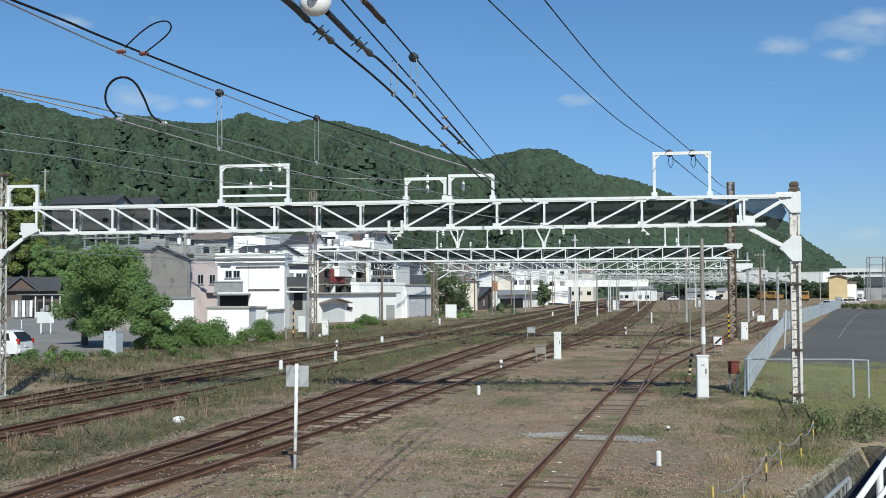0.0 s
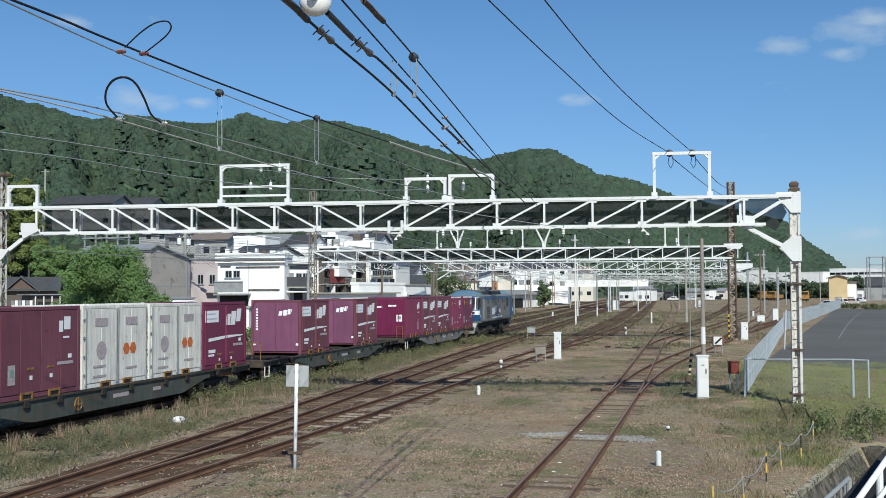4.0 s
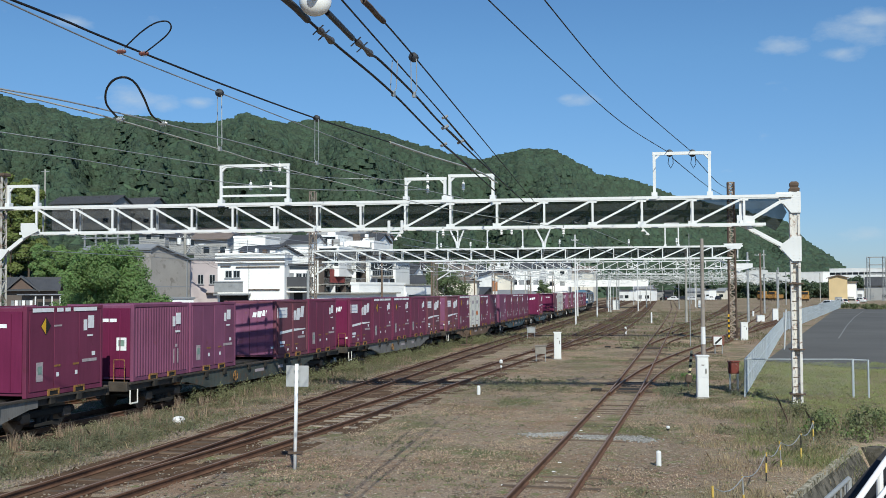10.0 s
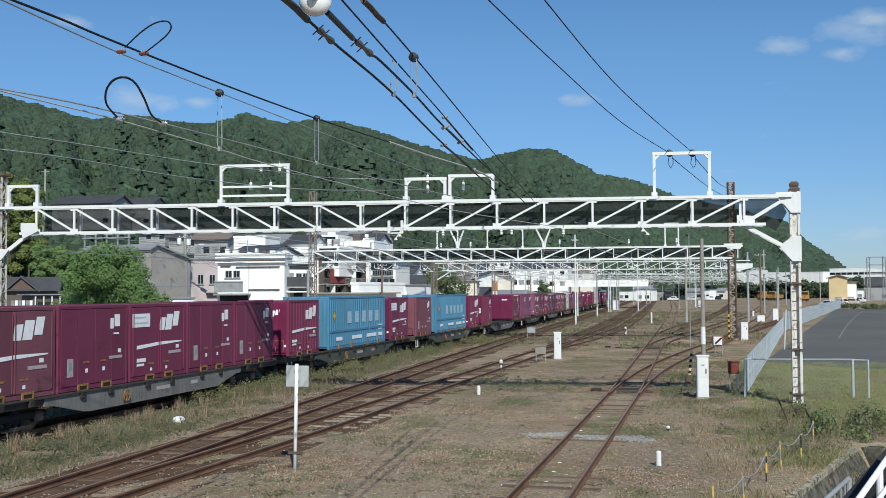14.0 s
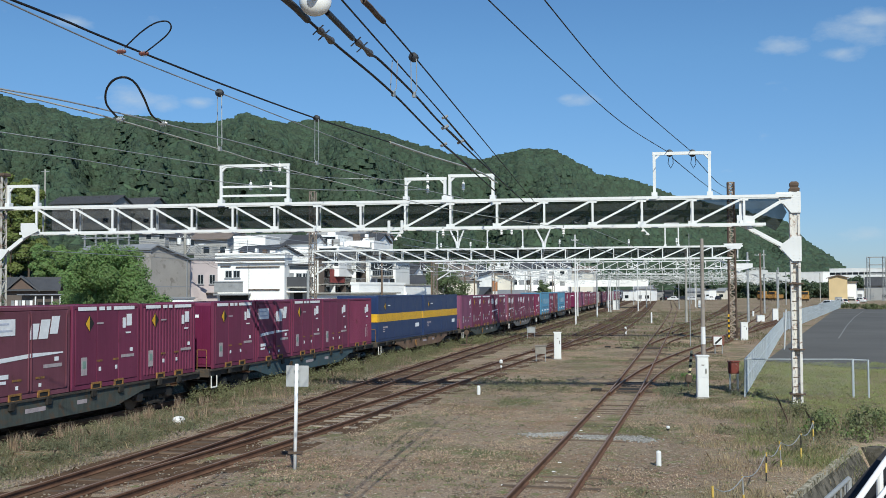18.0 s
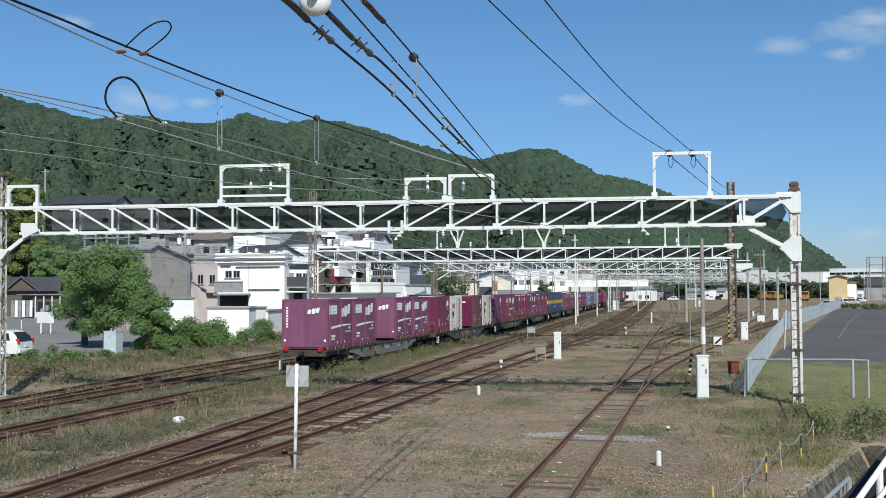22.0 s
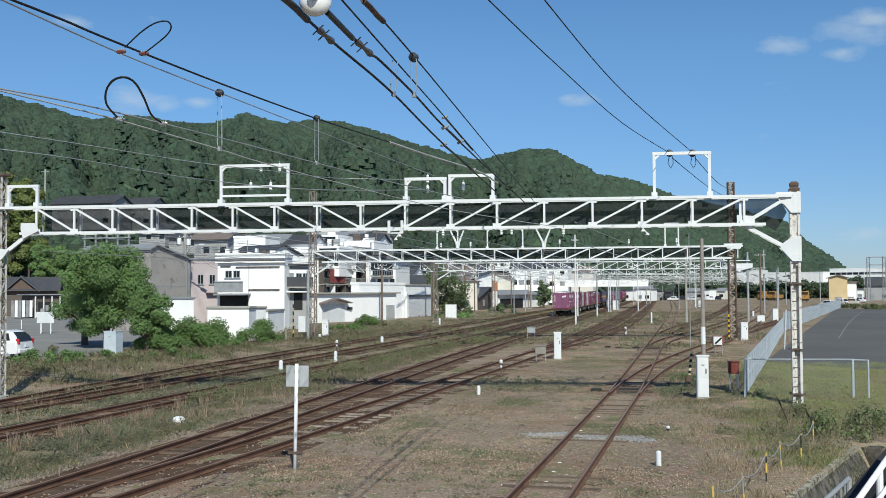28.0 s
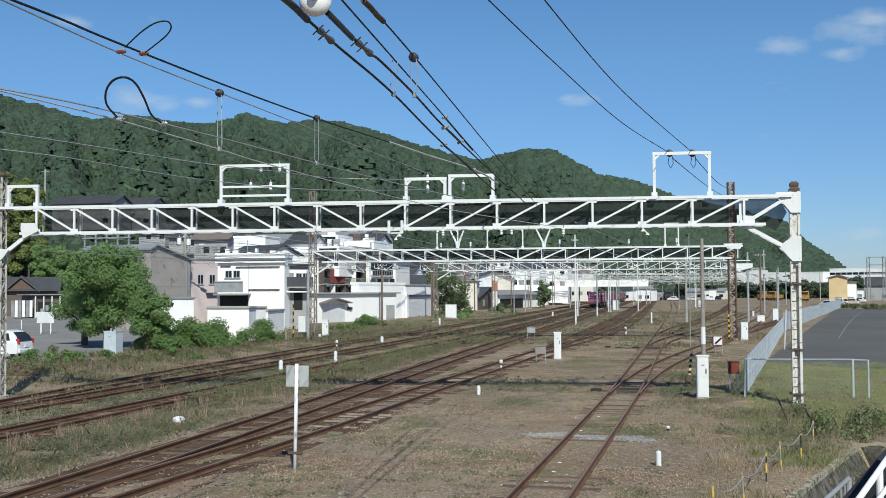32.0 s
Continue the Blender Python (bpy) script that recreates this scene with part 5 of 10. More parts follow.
        for z, yf, xw in ((3.38, 8.50, 1.40), (3.46, 8.50, 1.38), (3.58, 8.28, 1.26), (3.72, 7.98, 1.04), (3.84, 7.6, 0.76), (3.92, 7.2, 0.45)):
            ring = [(-xw, e * 6.7 + (0.0 if e < 0 else -0.55))]
            for k in range(9):
                a = math.pi * k / 8
                c, d = -math.cos(a), math.sin(a)
                ring.append((xw * math.copysign(abs(c) ** 0.6, c), (e * (6.9 + (yf - 6.9) * d ** 0.6)) + (0 if e < 0 else -0.55)))
            ring.append((xw, e * 6.7 + (0.0 if e < 0 else -0.55)))
            dome.append([(px_, py_, z) for px_, py_ in ring])
        part("cab_roof", Form().rings(dome), LOCO_DOME, ob, "pale blue domed cab roof", smooth=True)
        part("skirt", Form().rings([[(-1.25, y - e * 0.2, 1.26), (1.25, y - e * 0.2, 1.26), (1.25, y - e * 0.7, 1.26), (-1.25, y - e * 0.7, 1.26)], [(-1.15, y - e * 0.05, 0.9), (1.15, y - e * 0.05, 0.9), (1.15, y - e * 0.5, 0.9), (-1.15, y - e * 0.5, 0.9)],
                                    [(-1.0, y - e * 0.25, 0.42), (1.0, y - e * 0.25, 0.42), (1.0, y - e * 0.35, 0.42), (-1.0, y - e * 0.35, 0.42)]]), SKIRT, ob, "pale grey front skirt")
        part("coupler", Form().box(-0.13, 0.13, min(y, y + e * 0.6), max(y, y + e * 0.6), 0.76, 1.0, 0.04), RUNGEAR, ob)
        hs = Form().pipe([(0.5, y, 1.2), (0.55, y + e * 0.2, 0.9), (0.45, y + e * 0.25, 0.6), (0.4, y + e * 0.15, 0.8)], 0.025, 6).pipe([(-0.5, y, 1.2), (-0.55, y + e * 0.2, 0.9), (-0.45, y + e * 0.25, 0.6)], 0.025, 6)
        part("brake_hose", hs, BLACK, ob)
    # roof equipment
    part("roof_duct", Form().rings([[(x2, y, z) for x2, z in ((-1.12, 3.5), (1.12, 3.5), (0.98, 3.86), (0.9, 3.92), (-0.9, 3.92), (-0.98, 3.86))] for y in (-5.9, -2.5, 0.5, 3.4)]), ROOFGREY, ob)
    for i in range(7):
        y = -5.4 + i * 1.24
        part("roof_vent", Form().rings([[(1.10, y, 3.58), (1.13, y, 3.58), (1.03, y, 3.82), (1.0, y, 3.82)], [(1.10, y + 0.95, 3.58), (1.13, y + 0.95, 3.58), (1.03, y + 0.95, 3.82), (1.0, y + 0.95, 3.82)]]), BLACK, ob)
        part("duct_rib", Form().bar((-0.95, y - 0.14, 3.93), (0.95, y - 0.14, 3.93), 0.06, 0.04), STEEL, ob)
    for e, yb in ((-1, -6.6), (1, 4.6)):
        p = Form()
        for xx in (-0.5, 0.5):
            p.bar((xx, yb, 3.6), (xx * 0.9, yb - 0.9, 4.25), 0.05, 0.05).bar((xx * 0.9, yb - 0.9, 4.25), (xx * 0.7, yb + 0.1, 4.75), 0.03, 0.03)
        p.bar((-0.85, yb + 0.1, 4.77), (0.85, yb + 0.1, 4.77), 0.1, 0.03).bar((-0.5, yb, 3.6), (0.5, yb, 3.6), 0.1, 0.1)
        part("pantograph", p, RUNGEAR, ob)
        for xx in (-0.6, 0.6):
            part("roof_insulator", Form().lathe((xx, yb + 0.5, 3.53), [(0.05, 0), (0.09, 0.05), (0.05, 0.08), (0.09, 0.13), (0.05, 0.16), (0.04, 0.24)], 8), PORCELAIN, ob)
        part("roof_box", Form().box(-0.7, 0.5, yb + 0.7, yb + 1.2, 3.5, 3.8, 0.04), ROOFGREY, ob)
    for y in (-6.2, -0.5, 5.2):
        loco_bogie(ob, y)
    for a, b in ((-3.9, -2.9), (1.9, 2.9)):
        part("underfloor_box", Form().box(-1.15, 1.15, a, b, 0.4, 1.2, 0.05), RUNGEAR, ob)
    part("underframe", Form().box(-1.1, 1.1, -8.2, 7.2, 0.95, 1.28), RUNGEAR, ob)
    return ob


MOVERS = []   # thing, distance behind the first container's front, height
PROTO = {}


def stock(kind):
    """A new container of that kind: built once, then copied."""
    makers = {
        "jr": lambda: make_plain(MAROON, MAROON, "wine-red steel freight container with white emblem, weathered"),
        "jp": lambda: make_plain(PURPLE, PALE_END, "faded purple steel freight container with white emblem"),
        "jm": lambda: make_plain(BROWN, MAGENTA, "dull maroon freight container with bright wine end doors"),
        "jo": lambda: make_plain(REDBROWN, REDBROWN, "brick-red faded freight container with white emblem"),
        "di": lambda: make_diamond(MAROON, MAROON, "wine-red freight container with warning diamond and white strip"),
        "dm": lambda: make_diamond(MAROON, MAGENTA, "wine-red freight container with warning diamond, bright end doors"),
        "dc": lambda: make_diamond(MAROON, MAROON, "corrugated wine-red freight container with warning diamond", 0.2),
        "sl": lambda: make_slant(BROWN, PALE_END, "maroon side-door freight container with white notice, emblem and stripe"),
        "sp": lambda: make_slant(PURPLE, PALE_END, "faded purple side-door freight container with white notice, emblem and stripe"),
        "sm": lambda: make_slant(MAROON, MAGENTA, "wine-red side-door freight container with white notice and stripe"),
        "sr": lambda: make_slant(MAROON, MAGENTA, "ribbed wine-red freight container with slanted emblem and stripe", False, 0.33),
        "co": lambda: make_corrugated(MAROON, MAGENTA, "corrugated wine-red freight container with white emblem"),
        "cp": lambda: make_corrugated(PURPLE, MAGENTA, "corrugated faded purple freight container with white emblem"),
        "wh": lambda: make_white("dirty white refrigerated container with side doors"),
        "wj": lambda: make_white("dirty white container with pink flowered stripe and diamond", True),
        "bl": lambda: make_long_blue("long blue corrugated container with faded white lettering blocks"),
        "nv": lambda: make_long_navy("long dark-blue container with yellow band"),
    }
    if kind not in PROTO:
        PROTO[kind] = join_lettering(makers[kind]())
        return PROTO[kind]
    return copy_thing(PROTO[kind], Matrix())


TRAIN = [  # wagon paint, slots one to five
    (W_GREY, "di dc sl sl co"), (W_GREEN, "- sl - sl -"), (W_GREEN, "sm wh wh jm -"), (W_BLUE, "- - sr - -"), (W_BLUE, "jr di di jr jp"),
    (W_BROWN, "jr di wh di sl"), (W_GREY, "sl jr di di sm"), (W_GREEN, "jr sl - jp cp"), (W_GREY, "dm - - - co"), (W_GREEN, "sr bl jo"),
    (W_GREEN, "sm bl sr"), (W_GREY, "jr jr sm jr sl"), (W_GREEN, "di sm di di jp"), (W_BROWN, "nv nv"), (W_BLUE, "co jr di sm dm"),
    (W_GREEN, "dc di sl co jp"), (W_GREEN, "wj jm - wj jr"), (W_GREY, "sp sp - sp sp")]
PERIOD, SLOT = 20.44, 3.82
SLACK = (0.0, 0.5, 1.0, 1.5, 2.0, 1.86, 2.2, 2.75, 3.05, 3.5, 3.95, 4.27, 4.3, 4.25, 4.22, 4.2, 4.32, 5.08)   # the couplings' play, added up along the train
WAGON_NAMES = {"grey_green_wagon_paint": "grey-green", "blue_grey_wagon_paint": "blue-grey", "brown_wagon_paint": "rust-brown", "grey_wagon_paint": "dusty grey"}


def build_train():
    protos = {}
    MOVERS.append((make_loco(), -10.1, 0.0))
    for k, (paint, load) in enumerate(TRAIN):
        d0 = k * PERIOD + SLACK[k]
        mid = d0 + 9.45
        if paint not in protos:
            protos[paint] = wagon = join_lettering(make_wagon(paint, WAGON_NAMES[paint.name] + " flat container wagon with fish-belly sills"))
        else:
            wagon = copy_thing(protos[paint], Matrix())
        MOVERS.append((wagon, mid, 0.0))
        kinds = load.split()
        if "bl" in kinds:
            places = [(kinds[0], d0 + 1.85), ("bl", d0 + 9.35), (kinds[2], d0 + 4 * SLOT + 1.9)]
        elif "nv" in kinds:
            places = [("nv", d0 + 4.75), ("nv", d0 + 14.5)]
        else:
            places = [(kind, d0 + i * SLOT + 1.85) for i, kind in enumerate(kinds) if kind != "-"]
        for kind, d in places:
            MOVERS.append((stock(kind), d, 1.0))
        if k >= len(TRAIN) - 2:
            part("drawbar", Form().box(-0.07, 0.07, 9.9, 11.1, 0.82, 0.94, 0.02), RUNGEAR, wagon)
        if k == len(TRAIN) - 1:
            for c in list(wagon.children):
                if c.name.startswith(("end_handrail", "shunter_step")):
                    bpy.data.objects.remove(c)
            for x in (-0.82, 0.95):
                part("tail_disc", Form().lathe((x, -9.95, 1.08), [(0.125, -0.01), (0.14, 0), (0.125, 0.01)], 18, 1), mat("dull_red_disc", (0.33, 0.02, 0.02), 0.6, 0, 0.2, 5), wagon, "red tail disc")


build_train()


def run(t):
    """How far the train's head has come at t: it coasts from 19.2 down to 18.6 m/s."""
    brake = 0.0214 * (min(t, 18.0) - 4.0) ** 2 if t > 4.0 else 0.0
    return 3.64 + 19.2 * min(t, 18.0) - brake + 18.6 * max(0.0, t - 18.0)


def train_pose(s, z):
    slope = (bend(s + 2) - bend(s - 2)) / 4
    return pose(-19.15 - bend(s), s, z, 0, 0, math.degrees(math.atan(slope)))


def motions():
    for ob, d, z in MOVERS:
        rows = [t / 4 for t in range(129) if t % 4 == 0 or 55 <= run(t / 4) - d <= 130]
        walk(ob, [(t, train_pose(run(t) - d, z)) for t in rows])

# ---- hills ----
SKYLINE = [(-42.6, 10.95), (-39.0, 10.43), (-37.4, 10.04), (-35.8, 9.67), (-33.9, 9.20), (-32.9, 9.04), (-31.1, 9.30), (-28.7, 9.10), (-27.4, 8.96), (-26.1, 9.30), (-24.9, 9.73), (-23.9, 9.26), (-22.9, 9.13), (-21.8, 9.40), (-19.9, 9.36), (-18.7, 9.04), (-16.8, 8.43), (-14.9, 7.90), (-13.0, 7.33), (-12.1, 7.14), (-11.2, 7.38), (-9.6, 7.73), (-8.3, 7.76), (-7.1, 7.19), (-5.6, 6.32), (-4.0, 6.07), (-2.8, 5.58), (-1.4, 4.97), (1.0, 4.42), (4.0, 3.60), (5.2, 2.39), (6.3, 1.63), (6.9, 1.07), (7.4, 0.34), (14.8, 0.14)]


def leaf_mat(name, col, var=0.45, trans=0.25, rough_scale=0.0, broad=0.35):
    m = bpy.data.materials.new(name)
    m.use_nodes = True
    nt = m.node_tree
    b = nt.nodes["Principled BSDF"]
    b.inputs["Roughness"].default_value = 0.65
    geo = nt.nodes.new("ShaderNodeNewGeometry")
    co = nt.nodes.new("ShaderNodeTexCoord")
    n = nt.nodes.new("ShaderNodeTexNoise")
    n.inputs["Scale"].default_value, n.inputs["Detail"].default_value = broad, 4
    nt.links.new(co.outputs["Object"], n.inputs["Vector"])
    add = nt.nodes.new("ShaderNodeMath")
    add.operation = "ADD"
    nt.links.new(geo.outputs["Random Per Island"], add.inputs[0])
    nt.links.new(n.outputs[0], add.inputs[1])
    mr = nt.nodes.new("ShaderNodeMapRange")
    mr.inputs["From Min"].default_value, mr.inputs["From Max"].default_value = 0.3, 1.7
    mr.inputs["To Min"].default_value, mr.inputs["To Max"].default_value = 1 - var, 1 + var
    nt.links.new(add.outputs[0], mr.inputs["Value"])
    hue = nt.nodes.new("ShaderNodeMapRange")
    hue.inputs["To Min"].default_value, hue.inputs["To Max"].default_value = 0.48, 0.515
    nt.links.new(geo.outputs["Random Per Island"], hue.inputs["Value"])
    hsv = nt.nodes.new("ShaderNodeHueSaturation")
    hsv.inputs["Color"].default_value = (*col, 1)
    nt.links.new(mr.outputs[0], hsv.inputs["Value"])
    nt.links.new(hue.outputs[0], hsv.inputs["Hue"])
    nt.links.new(hsv.outputs[0], b.inputs["Base Color"])
    if rough_scale:
        n2 = nt.nodes.new("ShaderNodeTexNoise")
        n2.inputs["Scale"].default_value, n2.inputs["Detail"].default_value, n2.inputs["Roughness"].default_value = rough_scale, 7, 0.7
        nt.links.new(co.outputs["Object"], n2.inputs["Vector"])
        bp = nt.nodes.new("ShaderNodeBump")
        bp.inputs["Strength"].default_value, bp.inputs["Distance"].default_value = 0.75, 1.6
        nt.links.new(n2.outputs[0], bp.inputs["Height"])
        nt.links.new(bp.outputs[0], b.inputs["Normal"])
        m2 = nt.nodes.new("ShaderNodeMapRange")
        m2.inputs["From Min"].default_value, m2.inputs["From Max"].default_value = 0.3, 0.7
        m2.inputs["To Min"].default_value, m2.inputs["To Max"].default_value = 0.72, 1.28
        nt.links.new(n2.outputs[0], m2.inputs["Value"])
        mu = nt.nodes.new("ShaderNodeMath")
        mu.operation = "MULTIPLY"
        nt.links.new(mr.outputs[0], mu.inputs[0])
        nt.links.new(m2.outputs[0], mu.inputs[1])
        nt.links.new(mu.outputs[0], hsv.inputs["Value"])
    if trans:
        tr = nt.nodes.new("ShaderNodeBsdfTranslucent")
        nt.links.new(hsv.outputs[0], tr.inputs["Color"])
        mx = nt.nodes.new("ShaderNodeMixShader")
        mx.inputs[0].default_value = trans
        nt.links.new(b.outputs[0], mx.inputs[1])
        nt.links.new(tr.outputs[0], mx.inputs[2])
        nt.links.new(mx.outputs[0], nt.nodes["Material Output"].inputs["Surface"])
    return m


FOREST = leaf_mat("forest_canopy", (0.058, 0.095, 0.055), 0.36, 0.2, 0.9, 0.012)
LEAF = leaf_mat("broad_leaves", (0.185, 0.29, 0.10), 0.4, 0.5)
LEAF2 = leaf_mat("bush_leaves", (0.118, 0.195, 0.055), 0.4, 0.35)
LAWN = leaf_mat("yellow_green_grass", (0.29, 0.32, 0.13), 0.35, 0.45)
WEED = leaf_mat("green_weeds", (0.205, 0.21, 0.105), 0.45, 0.45)
BRUSH = leaf_mat("brown_green_brush", (0.20, 0.165, 0.10), 0.45, 0.35)
STRAW = leaf_mat("dry_grass_blades", (0.46, 0.36, 0.22), 0.45, 0.35)
SEED = leaf_mat("pale_seed_heads", (0.35, 0.26, 0.185), 0.3)
BARK = mat("grey_brown_bark", (0.10, 0.075, 0.055), 0.9, 0, 0.35, 4, 0.5, 25)


def hill_foot(az):
    """Distance at which the slope begins; farther off where the line runs on."""
    return 250 + 225 * min(1, max(0, (az + 30) / 32)) + 230 * min(1, max(0, (az + 8) / 4))


def hill_height(az, r):
    """Height of the land at a bearing (degrees) and a distance; the crest follows the skyline."""
    el = lerp_rows(SKYLINE, az)
    crest = 760 + 260 * min(1, max(0, (az + 16) / 22)) + 40 * math.sin(az * 0.35)
    foot = hill_foot(az)
    top = crest * math.tan(radians(el)) - 1.5 + EYE[2]
    if r <= foot:
        return GROUND - 0.8
    u = min(1.0, (r - foot) / (crest - foot))
    spur = noise.noise(Vector((az * 0.30, r * 0.004, 1.7))) * 0.30 + noise.noise(Vector((az * 0.8, r * 0.012, 7.7))) * 0.13
    v = u ** 1.12 + spur * math.sin(math.pi * u) ** 0.8
    v = min(v, (r / crest) * 0.985 + 0.0) if u < 0.97 else v
    if r > crest:
        v = 1 - 0.35 * (r - crest) / 300
    return GROUND - 0.8 + max(0.0, v) * (top - GROUND + 0.8)


def build_hills():
    az = np.arange(-64, 34.1, 0.3)
    rs = [190, 220] + list(range(240, 1100, 22)) + [1120, 1250]
    verts = [(r * math.sin(radians(a)), r * math.cos(radians(a)), hill_height(a, r) - (0.1 if r > 240 else 0.0)) for a in az for r in rs]
    n = len(rs)
    faces = [(i * n + j, (i + 1) * n + j, (i + 1) * n + j + 1, i * n + j + 1) for i in range(len(az) - 1) for j in range(n - 1)]
    me = bpy.data.meshes.new("hillside")
    me.from_pydata(verts, [], faces)
    me.materials.append(mat("forest_floor", (0.066, 0.110, 0.060), 0.95, 0, 0.4, 0.02, 0.0, 0.2))
    me.polygons.foreach_set("use_smooth", [True] * len(faces))
    tagged(new("hillside", me), "steep dark-green wooded hill behind the town", "hill", kind="structure")
    # tree crowns: uneven leafy domes that close the canopy
    rng = np.random.default_rng(5)
    cs, ss = [], []
    while len(cs) < 36000:
        a = rng.uniform(-41, 14)
        foot = hill_foot(a)
        crest = 760 + 260 * min(1, max(0, (a + 16) / 22)) + 40 * math.sin(a * 0.35)
        r = math.sqrt(rng.uniform((foot + 2) ** 2, (crest + 8) ** 2))
        z = hill_height(a, r)
        if z < 0.2:
            continue
        s = rng.uniform(1.7, 3.9) * (0.38 + 0.66 * r / 900)
        cs.append((r * math.sin(radians(a)), r * math.cos(radians(a)), z + (s * rng.uniform(-0.10, 0.14) if r < crest - 60 else -0.15 * s)))
        ss.append(s)
    k = 7
    dome = [(0, 0, 1.0)] + [(c * math.cos(2 * math.pi * (i + o) / k), c * math.sin(2 * math.pi * (i + o) / k), h) for c, h, o in ((0.70, 0.70, 0.0), (1.0, -0.55, 0.5)) for i in range(k)]
    tri = [(0, 1 + i, 1 + (i + 1) % k) for i in range(k)]
    for i in range(k):
        j = (i + 1) % k
        tri += [(1 + i, 1 + k + i, 1 + j), (1 + j, 1 + k + i, 1 + k + j)]
    dome, tri = np.array(dome), np.array(tri)
    n = len(cs)
    v = dome[None] * np.array(ss)[:, None, None] * np.array([1.18, 1.18, 0.74]) * (1 + rng.normal(0, 0.17, (n, len(dome), 1))) + rng.normal(0, 0.08, (n, len(dome), 3)) * np.array(ss)[:, None, None]
    v += np.array(cs)[:, None, :]
    f = tri[None] + (np.arange(n) * len(dome))[:, None, None]
    # sprays of leaves over the nearest crowns
    c, r = np.array(cs), np.array(ss)
    near = np.hypot(c[:, 0], c[:, 1]) < 640
    per = 11
    c, r = np.repeat(c[near], per, axis=0), np.repeat(r[near], per)[:, None]
    d = rng.normal(size=(len(c), 3))
    d[:, 2] = np.abs(d[:, 2])
    d /= np.linalg.norm(d, axis=1)[:, None]
    p = c + d * r * rng.uniform(0.85, 1.12, (len(c), 1)) * np.array([1, 1, 0.8])
    q = d + rng.normal(0, 0.4, d.shape)
    q /= np.linalg.norm(q, axis=1)[:, None]
    t = np.cross(q, rng.normal(size=d.shape))
    t /= np.linalg.norm(t, axis=1)[:, None]
    b = np.cross(q, t)
    w = rng.uniform(0.22, 0.55, (len(c), 1)) * (0.6 + 0.12 * r)
    spray = np.stack([p - t * w, p + b * w * 0.7, p + t * w, p - b * w * 0.7], 1).reshape(-1, 3)
    big_mesh("slope_foliage", spray, np.arange(len(spray)).reshape(-1, 4), FOREST, "leafy sprays over the lower wooded slope", "forest")
    big_mesh("hillside_forest", v.reshape(-1, 3), f.reshape(-1, 3), FOREST, "dense dark-green broadleaf forest covering the hill", "forest", smooth=True)


def big_mesh(name, v, f, material, label="", category="", parent=None, smooth=False, kind="stuff"):
    """A mesh of very many pieces from arrays."""
    me = bpy.data.meshes.new(name)
    me.vertices.add(len(v))
    me.vertices.foreach_set("co", np.asarray(v, dtype=np.float32).ravel())
    n = f.shape[1]
    me.loops.add(f.size)
    me.loops.foreach_set("vertex_index", f.ravel().astype(np.int32))
    me.polygons.add(len(f))
    me.polygons.foreach_set("loop_start", np.arange(0, f.size, n, dtype=np.int32))
    me.update(calc_edges=True)
    me.materials.append(material)
    if smooth:
        me.polygons.foreach_set("use_smooth", [True] * len(f))
    ob = new(name, me)
    ob.parent = parent
    return tagged(ob, label, category, kind=kind) if parent is None else ob


build_hills()


def leaf_quads(rng, centres, radii, per, size, flat=0.75):
    """Leaf quads gathered in uneven clumps, thick at the rim of each."""
    out = []
    for c, r in zip(centres, radii):
        n = max(12, int(per * r * r))
        d = rng.normal(size=(n, 3))
        d /= np.linalg.norm(d, axis=1)[:, None]
        rad = r * (0.15 + 0.95 * rng.random(n) ** 0.55)[:, None]
        p = np.array(c) + d * rad * np.array([1, 1, flat])
        nrm = d + rng.normal(0, 0.55, (n, 3)) + np.array([0.15, -0.3, 0.45])
        nrm /= np.linalg.norm(nrm, axis=1)[:, None]
        t = np.cross(nrm, rng.normal(size=(n, 3)))
        t /= np.linalg.norm(t, axis=1)[:, None]
        b = np.cross(nrm, t)
        s = size * (0.6 + 0.8 * rng.random(n))[:, None]
        out.append(np.stack([p - t * s, p + b * s * 0.6, p + t * s, p - b * s * 0.6], 1))
    q = np.concatenate(out)
    return q.reshape(-1, 3), np.arange(len(q) * 4).reshape(-1, 4)


